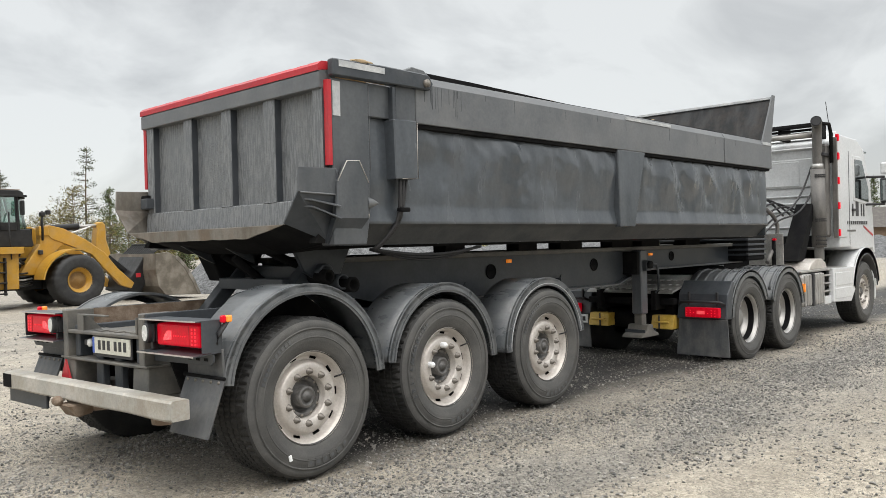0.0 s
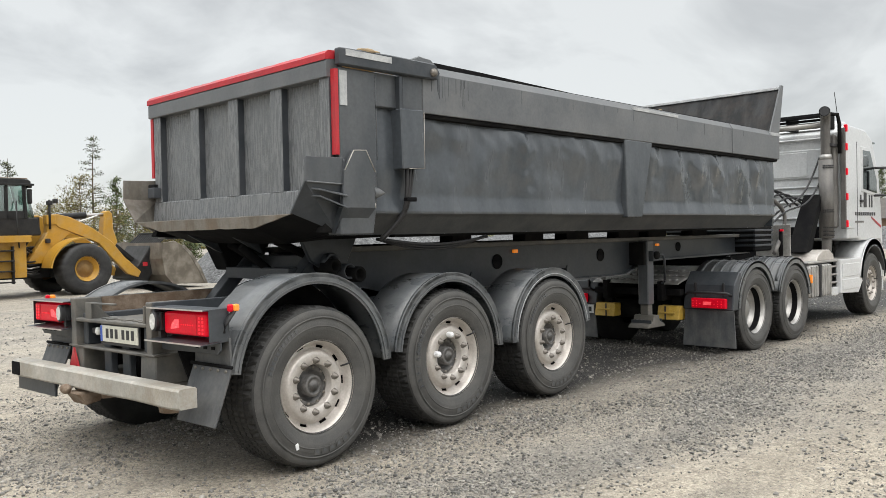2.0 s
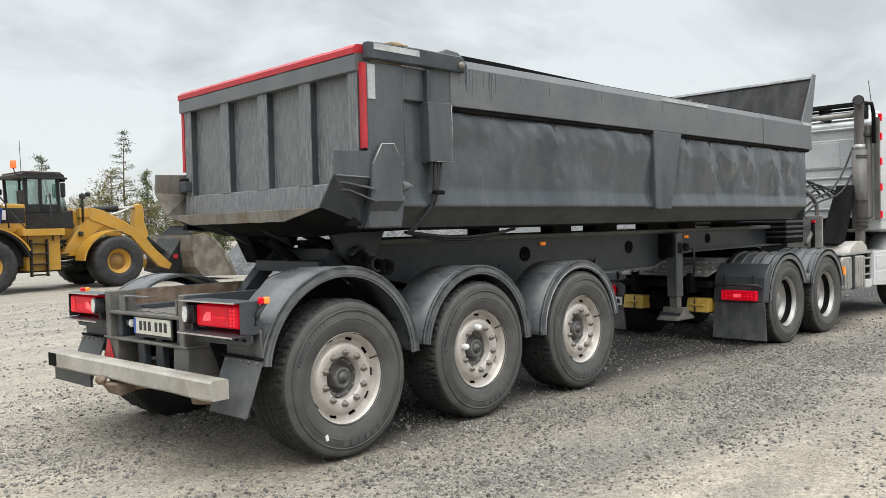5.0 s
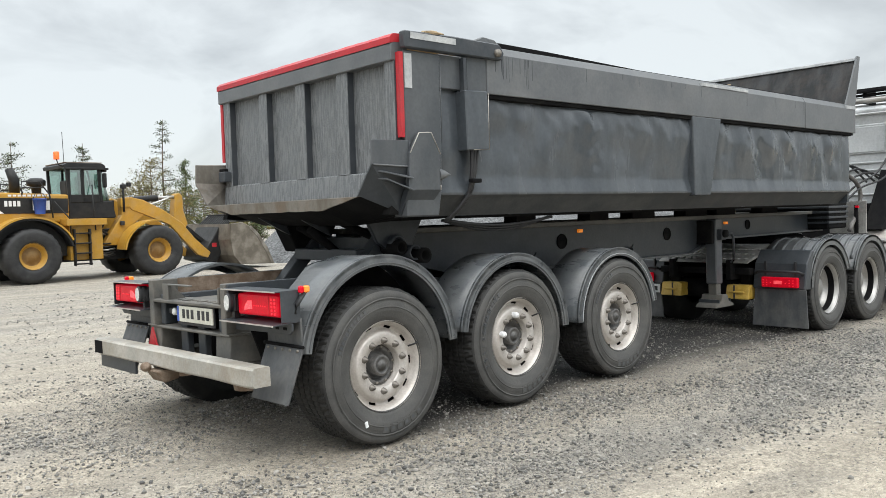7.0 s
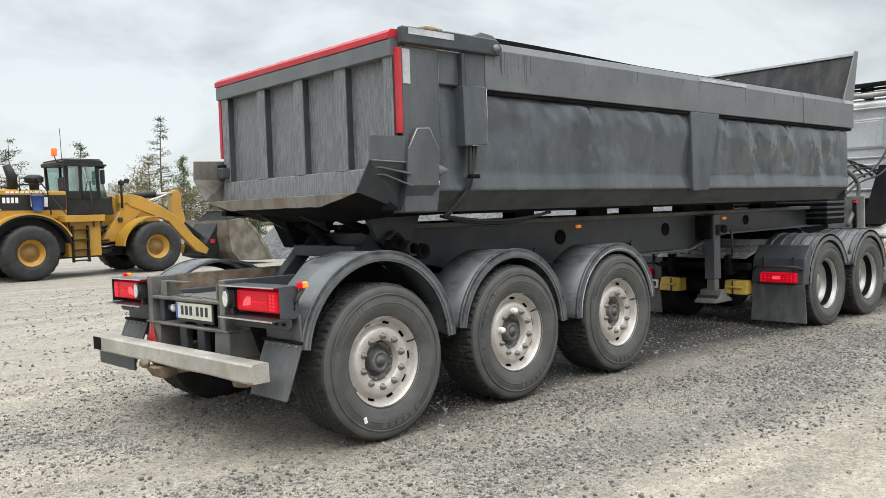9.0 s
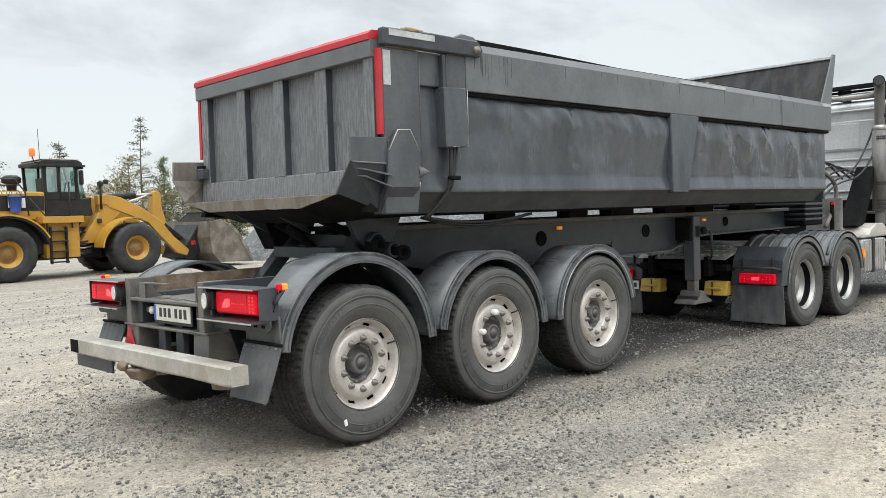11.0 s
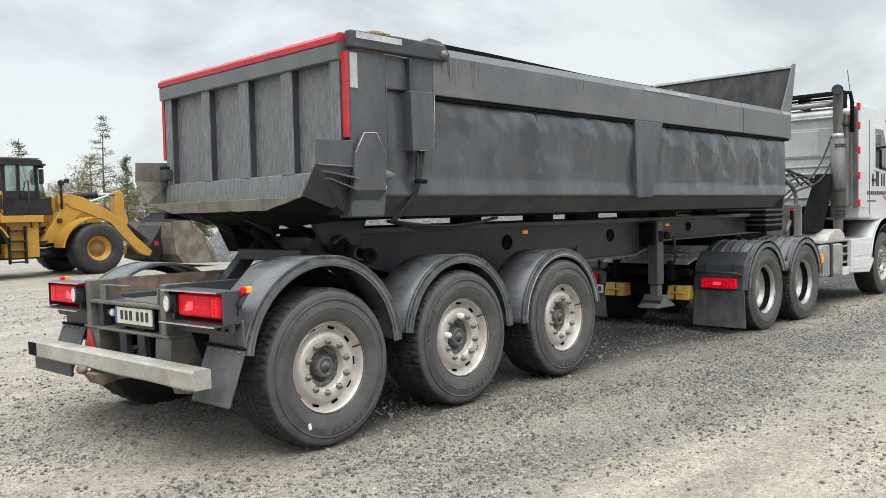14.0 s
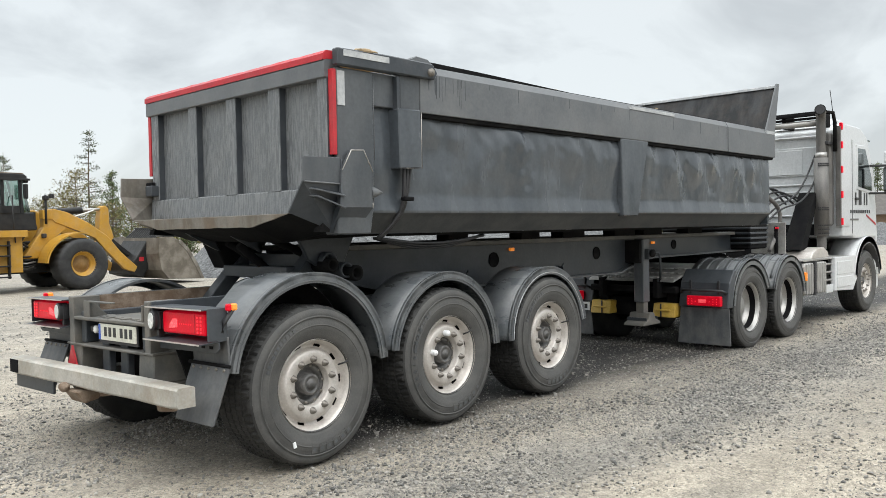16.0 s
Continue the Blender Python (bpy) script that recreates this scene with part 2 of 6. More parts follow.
def gravel_material(name, tan, grey, bands, coarse=42):
    """Packed gravel: fine stones, sandy wear, damp darker lanes along the lorry and shade painted under it."""
    m = bpy.data.materials.new(name)
    m.use_nodes = True
    n, l = m.node_tree.nodes, m.node_tree.links
    b = n["Principled BSDF"]
    tc = n.new("ShaderNodeTexCoord")

    def noise_tex(scale, detail=6, rough=0.6, vec=None):
        t = n.new("ShaderNodeTexNoise")
        t.inputs["Scale"].default_value, t.inputs["Detail"].default_value, t.inputs["Roughness"].default_value = scale, detail, rough
        l.new(vec or tc.outputs["Object"], t.inputs["Vector"])
        return t.outputs["Fac"]

    def ramp(value, a, b2, lo=0.0, hi=1.0):
        r = n.new("ShaderNodeMapRange")
        r.inputs["From Min"].default_value, r.inputs["From Max"].default_value = a, b2
        r.inputs["To Min"].default_value, r.inputs["To Max"].default_value = lo, hi
        l.new(value, r.inputs["Value"])
        return r.outputs[0]

    def mixc(f, a, c):
        x = n.new("ShaderNodeMix")
        x.data_type = "RGBA"
        l.new(f, x.inputs["Factor"])
        for v, s in ((a, "A"), (c, "B")):
            if isinstance(v, tuple):
                x.inputs[s].default_value = (*v, 1)
            else:
                l.new(v, x.inputs[s])
        return x.outputs["Result"]

    def math_node(op, a, c):
        x = n.new("ShaderNodeMath")
        x.operation = op
        for i, v in enumerate((a, c)):
            if isinstance(v, (int, float)):
                x.inputs[i].default_value = v
            else:
                l.new(v, x.inputs[i])
        return x.outputs[0]

    stretch = n.new("ShaderNodeMapping")
    stretch.inputs["Scale"].default_value = (0.45, 1.0, 1.0)
    l.new(tc.outputs["Object"], stretch.inputs["Vector"])
    patches = noise_tex(0.85, 7, 0.65, stretch.outputs[0])
    sepn = n.new("ShaderNodeSeparateXYZ")
    l.new(tc.outputs["Object"], sepn.inputs[0])
    lane_in = ramp(patches, 0.44, 0.60)
    if bands:
        wob = ramp(noise_tex(0.5, 4), 0.2, 0.8, -0.9, 0.9)
        yy = math_node("ADD", sepn.outputs["Y"], wob)
        d = math_node("ABSOLUTE", math_node("ADD", yy, 2.35), 0.0)
        lane = ramp(d, 0.25, 1.1, 1.0, 0.0)
        # lane2: strip under the lorry, damp gravel with the lorry's shade painted in
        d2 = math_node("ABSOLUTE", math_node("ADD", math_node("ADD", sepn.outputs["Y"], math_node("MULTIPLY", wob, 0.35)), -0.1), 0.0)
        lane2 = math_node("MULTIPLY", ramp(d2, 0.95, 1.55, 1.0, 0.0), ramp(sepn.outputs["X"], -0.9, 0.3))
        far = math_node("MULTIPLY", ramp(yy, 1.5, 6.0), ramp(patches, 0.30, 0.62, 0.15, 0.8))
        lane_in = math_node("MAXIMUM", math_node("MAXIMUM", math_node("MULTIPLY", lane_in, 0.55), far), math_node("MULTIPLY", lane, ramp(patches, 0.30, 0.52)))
        damp_shade = math_node("MULTIPLY", lane2, ramp(patches, 0.20, 0.5, 0.7, 1.0))
    cells = n.new("ShaderNodeTexVoronoi")
    cells.inputs["Scale"].default_value = coarse
    l.new(tc.outputs["Object"], cells.inputs["Vector"])
    cells2 = n.new("ShaderNodeTexVoronoi")
    cells2.inputs["Scale"].default_value = coarse * 2.5
    l.new(tc.outputs["Object"], cells2.inputs["Vector"])
    sepc = n.new("ShaderNodeSeparateColor")
    l.new(cells.outputs["Color"], sepc.inputs[0])
    sepc2 = n.new("ShaderNodeSeparateColor")
    l.new(cells2.outputs["Color"], sepc2.inputs[0])
    stone = math_node("ADD", math_node("MULTIPLY", sepc.outputs[0], 0.5), math_node("MULTIPLY", sepc2.outputs[0], 0.5))
    base = mixc(lane_in, tan, grey)
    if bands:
        base = mixc(damp_shade, base, (0.042, 0.040, 0.038))
    coarse_mix = ramp(noise_tex(1.6, 5, 0.6), 0.40, 0.62) if bands else None
    tone = ramp(stone, 0.15, 0.9, 0.54, 1.38)
    tone2 = ramp(noise_tex(260, 3), 0.3, 0.7, 0.66, 1.32)
    if bands:
        # sandy, rolled-flat stretches between the stony ones
        one = math_node("SUBTRACT", 1.0, math_node("MULTIPLY", ramp(coarse_mix, 0, 1, 0.40, 0.0), ramp(lane_in, 0, 1, 1.0, 0.45)))
        tone = math_node("ADD", math_node("MULTIPLY", tone, one), math_node("SUBTRACT", 1.0, one))
        track_map = n.new("ShaderNodeMapping")
        track_map.inputs["Scale"].default_value, track_map.inputs["Rotation"].default_value = (0.10, 1.9, 1.0), (0, 0, radians(7))
        l.new(tc.outputs["Object"], track_map.inputs["Vector"])
        tracks = noise_tex(1.0, 6, 0.6, track_map.outputs[0])
        tone2 = math_node("MULTIPLY", tone2, ramp(tracks, 0.35, 0.65, 0.80, 1.12))
    tone3 = ramp(noise_tex(5, 6), 0.3, 0.7, 0.86, 1.12)
    s = n.new("ShaderNodeVectorMath")
    s.operation = "SCALE"
    l.new(base, s.inputs[0])
    l.new(math_node("MULTIPLY", math_node("MULTIPLY", tone, tone2), tone3), s.inputs["Scale"])
    l.new(s.outputs[0], b.inputs["Base Color"])
    l.new(ramp(lane_in, 0, 1, 0.92, 0.62), b.inputs["Roughness"])
    bp = n.new("ShaderNodeBump")
    bp.inputs["Strength"].default_value, bp.inputs["Distance"].default_value = 0.85 if bands else 0.9, 0.42 / coarse
    l.new(math_node("SUBTRACT", stone, math_node("MULTIPLY", cells.outputs["Distance"], 0.9)), bp.inputs["Height"])
    bp2 = n.new("ShaderNodeBump")
    bp2.inputs["Strength"].default_value, bp2.inputs["Distance"].default_value = 0.35, 0.04
    l.new(math_node("ADD", noise_tex(3.0, 5), math_node("MULTIPLY", tracks, 1.2)) if bands else noise_tex(3.0, 5), bp2.inputs["Height"])
    l.new(bp2.outputs[0], bp.inputs["Normal"])
    l.new(bp.outputs[0], b.inputs["Normal"])
    return m


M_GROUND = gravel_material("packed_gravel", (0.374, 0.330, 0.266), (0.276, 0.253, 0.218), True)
M_PILE = gravel_material("crushed_stone", (0.150, 0.152, 0.155), (0.095, 0.097, 0.10), False, 8)


def stone_material():
    m = bpy.data.materials.new("loose_stones")
    m.use_nodes = True
    n, l = m.node_tree.nodes, m.node_tree.links
    g = n.new("ShaderNodeNewGeometry")
    r = n.new("ShaderNodeValToRGB")
    e = r.color_ramp.elements
    e[0].color, e[1].color = (0.072, 0.070, 0.067, 1), (0.40, 0.375, 0.335, 1)
    e.new(0.72).color = (0.235, 0.222, 0.20, 1)
    l.new(g.outputs["Random Per Island"], r.inputs[0])
    l.new(r.outputs[0], n["Principled BSDF"].inputs["Base Color"])
    n["Principled BSDF"].inputs["Roughness"].default_value = 0.5
    return m


M_STONE = stone_material()


# ---- mesh helpers ----
def box(bm, x0, x1, y0, y1, z0, z1, m=None):
    vs = [bm.verts.new((x, y, z)) for x in (x0, x1) for y in (y0, y1) for z in (z0, z1)]
    for f in ((0, 1, 3, 2), (4, 6, 7, 5), (0, 4, 5, 1), (2, 3, 7, 6), (0, 2, 6, 4), (1, 5, 7, 3)):
        bm.faces.new([vs[i] for i in f])
    if m is not None:
        bmesh.ops.transform(bm, matrix=m, verts=vs)
    return bm


def prism(bm, pts, axis, a, b):
    """An outline in the two other axes, drawn out along one axis from a to b."""
    def at(u, v, w):
        return {"x": (w, u, v), "y": (u, w, v), "z": (u, v, w)}[axis]
    lo = [bm.verts.new(at(u, v, a)) for u, v in pts]
    hi = [bm.verts.new(at(u, v, b)) for u, v in pts]
    bm.faces.new(lo)
    bm.faces.new(list(reversed(hi)))
    k = len(pts)
    for i in range(k):
        bm.faces.new([lo[i], hi[i], hi[(i + 1) % k], lo[(i + 1) % k]])
    return bm


def tube(bm, path, r, seg=10, cap=True):
    """A round bar along a path; r is a number or one radius for each point."""
    pts = [Vector(p) for p in path]
    rings = []
    for i, p in enumerate(pts):
        d = (pts[min(i + 1, len(pts) - 1)] - pts[max(i - 1, 0)]).normalized()
        side = d.cross(Vector((0, 0, 1)) if abs(d.z) < 0.9 else Vector((1, 0, 0))).normalized()
        up = side.cross(d)
        rad = r if isinstance(r, (int, float)) else r[i]
        rings.append([bm.verts.new(p + rad * (math.cos(a) * side + math.sin(a) * up)) for a in (2 * math.pi * k / seg for k in range(seg))])
    for a, b in zip(rings, rings[1:]):
        for k in range(seg):
            bm.faces.new([a[k], a[(k + 1) % seg], b[(k + 1) % seg], b[k]]).smooth = True
    if cap:
        bm.faces.new(list(reversed(rings[0])))
        bm.faces.new(rings[-1])
    return bm


def lathe(bm, profile, seg=64, centre=(0, 0, 0), skip=None, wobble=None, smooth=True):
    """Spin (radius, y) points about the y axis. skip(i, k) leaves a face out; wobble(i, k) changes a radius."""
    rings = []
    for i, (r, y) in enumerate(profile):
        ring = []
        for k in range(seg):
            a, rr = 2 * math.pi * k / seg, r + (wobble(i, k) if wobble else 0)
            ring.append(bm.verts.new((centre[0] + rr * math.cos(a), centre[1] + y, centre[2] + rr * math.sin(a))))
        rings.append(ring)
    for i, (a, b) in enumerate(zip(rings, rings[1:])):
        for k in range(seg):
            if skip and skip(i, k):
                continue
            bm.faces.new([a[k], a[(k + 1) % seg], b[(k + 1) % seg], b[k]]).smooth = smooth
    return bm


def disc(bm, r, y, seg=32, centre=(0, 0, 0)):
    bm.faces.new([bm.verts.new((centre[0] + r * math.cos(2 * math.pi * k / seg), centre[1] + y, centre[2] + r * math.sin(2 * math.pi * k / seg))) for k in range(seg)])
    return bm


def arch(bm, cx, cz, r, y0, y1, a0, a1, thick=0.02, seg=28, lip=0.0, lip_y=None):
    """A curved mudguard sheet round an axle, from angle a0 to a1 (degrees, 0 ahead, 90 up)."""
    def strip(ra, rb, ya, yb):
        rows = []
        for k in range(seg + 1):
            a = radians(a0 + (a1 - a0) * k / seg)
            c, s = math.cos(a), math.sin(a)
            rows.append([bm.verts.new((cx + q * c, y, cz + q * s)) for q, y in ((ra, ya), (rb, ya), (rb, yb), (ra, yb))])
        for p, q in zip(rows, rows[1:]):
            for j in range(4):
                bm.faces.new([p[j], p[(j + 1) % 4], q[(j + 1) % 4], q[j]]).smooth = j in (1, 3)
        bm.faces.new(rows[0])
        bm.faces.new(list(reversed(rows[-1])))
    strip(r, r + thick, y0, y1)
    if lip:
        strip(r - lip, r + thick + 0.006, lip_y, lip_y + (0.022 if lip_y < (y0 + y1) / 2 else -0.022))
    return bm


def bevel(bm, w=0.006, seg=1):
    bmesh.ops.recalc_face_normals(bm, faces=bm.faces)
    es = [e for e in bm.edges if len(e.link_faces) == 2 and e.calc_face_angle(0) > 0.6]
    bmesh.ops.bevel(bm, geom=es, offset=w, segments=seg, affect="EDGES", profile=0.5, clamp_overlap=True)
    return bm


def mesh_of(name, bm, mat):
    bmesh.ops.recalc_face_normals(bm, faces=bm.faces)
    me = bpy.data.meshes.new(name)
    bm.to_mesh(me)
    bm.free()
    me.materials.append(mat)
    return me


def part(name, bm, mat, parent, label="", m=None):
    ob = new(name, mesh_of(name, bm, mat))
    ob.parent = parent
    if m is not None:
        ob.matrix_local = m
    if label:
        ob["label"] = label
    return ob


def twin(ob, parent, m):
    """The same part again at another pose, with its own pieces."""
    o = ob.copy()
    scene.collection.objects.link(o)
    o.parent, o.matrix_local = parent, m
    for c in ob.children:
        twin(c, o, c.matrix_local.copy())
    return o


def thing(name, m, label, category, group="", kind=""):
    ob = new(name)
    ob.empty_display_size = 0.3
    ob.matrix_world = m
    return tagged(ob, label, category, group, kind)


def N():
    return bmesh.new()


def B(*a):
    return box(bmesh.new(), *a)


def BB(*a, w=0.006):
    return bevel(box(bmesh.new(), *a), w)


# ---- ground ----
def ground_height(x, y):
    n = noise.noise((x * 0.35, y * 0.35, 0.3)) * 0.03 + noise.noise((x * 1.3, y * 1.3, 4.3)) * 0.012
    near = max(0.0, 1 - math.hypot(x - 3.5, y) / 11)
    return n * (1 - 0.75 * near) - 0.05 * min(1, max(0, (y - 8) / 8)) - 0.004 + 0.034 * math.exp(-((x - 1.9) / 1.2) ** 2 - (y / 3.0) ** 4) - 0.055 * math.exp(-((x - 7.2) / 1.5) ** 2 - (y / 3.0) ** 4)


def make_ground():
    bm = N()
    xs = sorted({-900, -300, -120, -60, -30, *[i * 0.5 for i in range(-30, 61)], 36, 44, 60, 90, 150, 300, 900})
    ys = sorted({-900, -300, -100, -40, -20, *[i * 0.5 for i in range(-20, 61)], 36, 44, 60, 90, 150, 300, 900})
    grid = [[bm.verts.new((x, y, ground_height(x, y))) for y in ys] for x in xs]
    for i in range(len(xs) - 1):
        for j in range(len(ys) - 1):
            bm.faces.new([grid[i][j], grid[i + 1][j], grid[i + 1][j + 1], grid[i][j + 1]]).smooth = True
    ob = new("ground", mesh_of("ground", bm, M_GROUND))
    tagged(ob, "packed grey-brown gravel yard with damp darker lanes and shade painted under the lorry", "ground", kind="structure")


make_ground()


# ---- road wheels ----
def wheel(parent, m, kind="single", tyre_r=0.518, width=0.37, rim_r=0.297, mark=False, letters="", raised=False):
    """A lorry wheel about the y axis; its outer face looks along -y and lies at y = 0."""
    seg = 120
    lug = 180
    bm = N()
    if kind == "single":
        prof = [(rim_r, -0.004), (rim_r + 0.004, 0.006), (rim_r - 0.008, 0.012), (0.276, 0.034), (0.266, 0.070), (0.250, 0.078), (0.236, 0.070), (0.226, 0.040),
                (0.208, 0.030), (0.146, 0.034), (0.139, 0.044), (0.139, 0.12), (0.10, 0.13)]
        lathe(bm, prof, seg, skip=lambda i, k: i == 4 and (k % 12) in (0, 1, 2, 3))
    else:
        prof = [(rim_r, -0.004), (rim_r + 0.004, 0.008), (rim_r - 0.012, 0.016), (0.278, 0.035), (0.270, 0.12), (0.245, 0.17), (0.225, 0.19), (0.12, 0.20), (0.115, 0.13), (0.095, 0.12), (0.0, 0.12)]
        lathe(bm, prof, seg)
    w = part("wheel", bm, M_ALU if kind == "single" else M_CHROME, parent, "dusty aluminium disc wheel", m)
    # barrel behind the vent slots
    part("barrel", lathe(N(), [(0.272, 0.055), (0.268, 0.09), (0.262, width), (0.0, width)], 48), M_DARK, w)
    s, e = tyre_r, width
    sh = [(rim_r - 0.004, 0.010), (rim_r + 0.010, -0.002), (rim_r + 0.030, -0.014), (s * 0.70, -0.022), (s * 0.71, -0.0245), (s * 0.80, -0.026), (s * 0.81, -0.023), (s * 0.885, -0.018), (s * 0.90, -0.0195), (s * 0.945, -0.008), (s * 0.957, -0.003)]
    part("tyre", lathe(N(), sh, seg), M_RUBBER, w, "dusty black sidewall rubber")
    tr = [(s * 0.957, -0.003), (s * 0.978, 0.006), (s * 0.994, 0.020)]
    for i in range(5):
        a, b = 0.03 + (e - 0.06) * i / 5, 0.03 + (e - 0.06) * (i + 1) / 5
        tr += [(s, a + 0.004), (s, b - 0.010), (s - 0.014, b - 0.006), (s - 0.014, b)] if i < 4 else [(s, a + 0.004), (s, b)]
    tr += [(s * 0.98, e - 0.012), (s * 0.93, e + 0.004), (s * 0.8, e + 0.02), (s * 0.6, e + 0.01)]
    jag = [random.uniform(-0.003, 0.002) - (0.009 if random.random() < 0.05 else 0) for _ in range(lug)]
    part("tread", lathe(N(), tr, lug, wobble=lambda i, k: (-0.013 if k % 3 == 0 and jag[k] < 0.001 else jag[k]) if 1 < i < 4 else ((-0.007 if k % 2 == 0 else 0) if 3 < i < len(tr) - 4 else 0), smooth=False), M_TREAD, w, "worn black tyre tread")
    for rr, ww in ((s * 0.755, 0.003), (s * 0.86, 0.002)):
        part("sidewall_ring", lathe(N(), [(rr - 0.006, -0.024), (rr - 0.003, -0.0285), (rr + 0.003, -0.0285), (rr + 0.006, -0.024)], seg), M_RUBBER, w)
    if kind == "single":
        hub = lathe(N(), [(0.139, 0.115), (0.130, 0.085), (0.108, 0.082), (0.100, 0.120), (0.074, 0.125), (0.070, 0.052), (0.060, 0.044), (0.052, 0.044), (0.048, 0.052), (0.030, 0.052), (0.028, 0.040), (0.0, 0.040)], 40)
        part("hub", hub, M_HUB, w, "greasy dark hub cap")
        bolt = None
        for k in range(10):
            a = radians(36 * k + 12)
            mm = Matrix.Translation((0.119 * math.cos(a), 0.085, 0.119 * math.sin(a)))
            if bolt is None:
                bolt = part("hub_bolt", lathe(N(), [(0.010, 0), (0.010, -0.010), (0.0, -0.011)], 6), M_NUT, w, "", mm)
            else:
                twin(bolt, w, mm)
        if letters:
            for ang in (92, 164):
                part("nut_cap", lathe(N(), [(0.023, 0.03), (0.023, -0.012), (0.016, -0.024), (0.0, -0.027)], 14), M_PLATE_W, w, "white plastic nut cap", Matrix.Translation((0.1675 * math.cos(radians(ang)), 0.01, 0.1675 * math.sin(radians(ang)))))
        nut = None
        for k in range(10):
            a = radians(36 * k + 20)
            mm = Matrix.Translation((0.1675 * math.cos(a), 0.038, 0.1675 * math.sin(a)))
            if nut is None:
                b2 = lathe(N(), [(0.026, 0.002), (0.025, -0.006), (0.0205, -0.008), (0.0185, -0.024), (0.011, -0.027), (0.010, -0.038), (0.0, -0.040)], 8)
                nut = part("wheel_nut", b2, M_NUT, w, "", mm)
            else:
                twin(nut, w, mm)
        part("valve", tube(N(), [(0.21, 0.035, 0.12), (0.235, 0.0, 0.135), (0.26, -0.012, 0.15)], 0.006, 8), M_INK, w)
    else:
        nut = None
        for k in range(10):
            a = radians(36 * k)
            mm = Matrix.Translation((0.1675 * math.cos(a), 0.19, 0.1675 * math.sin(a)))
            if nut is None:
                nut = part("wheel_nut", lathe(N(), [(0.018, 0.002), (0.017, -0.03), (0.0, -0.034)], 6), M_NUT, w, "", mm)
            else:
                twin(nut, w, mm)
    if letters:
        for k, ch in enumerate(letters):
            a = radians(200 - 7.2 * k)
            cu = bpy.data.curves.new("sidewall_letter", "FONT")
            cu.body, cu.size, cu.extrude, cu.align_x = ch, 0.055, 0.0015, "CENTER"
            cu.materials.append(M_FLAP)
            o = new("sidewall_letter", cu)
            o.parent = w
            rr = s * 0.775
            tilt = math.degrees(a) - 90
            o.matrix_local = Matrix.Translation((rr * math.cos(a), -0.0285, rr * math.sin(a))) @ Matrix.Rotation(-radians(tilt), 4, "Y") @ pose(0, 0, 0, 90, 0, 0)
    if raised:
        for k in range(6):
            a = 265 + 8.6 * k
            part("raised_mark", arch(N(), 0, 0, s * 0.735, -0.0280, -0.0245, a, a + 6.4, 0.050, 4), M_RUBBER, w)
            part("raised_core", arch(N(), 0, 0, s * 0.735 + 0.014, -0.0286, -0.0278, a + 1.6, a + 4.8, 0.022, 3), M_FLAP, w)
        for k in range(11):
            a = 120 + 4.4 * k
            part("size_mark", arch(N(), 0, 0, s * 0.775, -0.0285, -0.0245, a, a + 2.8, 0.024, 2), M_FLAP, w)
    if mark:
        part("paint_mark", BB(-0.012, 0.012, -0.031, -0.024, -0.020, 0.020, w=0.002), M_PLATE_W, w, "white paint mark", pose(-0.175, 0, -0.36, 0, -18, 0))
    return w


# ---- semi-trailer ----
trailer = thing("tipper_trailer", pose(0, 0, 0), "three-axle dark grey steel tipper semi-trailer on gravel", "trailer")
WY = 1.275

bm = N()
outer = [(-1.19, 2.40), (-1.14, 1.635), (-1.03, 1.486), (1.03, 1.486), (1.14, 1.635), (1.19, 2.40)]
inner = [(1.16, 2.40), (1.11, 1.645), (1.015, 1.515), (-1.015, 1.515), (-1.11, 1.645), (-1.16, 2.40)]
prism(bm, outer + inner, "x", 0.10, 7.28)
body = part("dump_body", bm, M_BODY, trailer, "dented dark grey steel tipping body")
for y, spans in ((-0.46, ((1.86, 2.12), (2.90, 3.20), (3.60, 4.00), (4.60, 5.05), (5.25, 5.68), (6.35, 6.75))), (0.46, ((2.86, 3.12), (4.08, 4.40), (4.90, 5.36), (6.30, 6.70)))):
    for x0, x1 in spans:
        part("floor_bearer", BB(x0, x1, y - 0.08, y + 0.08, 1.396, 1.484), M_DARK, body)
for y0, y1 in ((-1.0, -0.93), (0.93, 1.0)):
    part("floor_edge", B(0.75, 7.2, y0, y1, 1.466, 1.487), M_DARK, body)


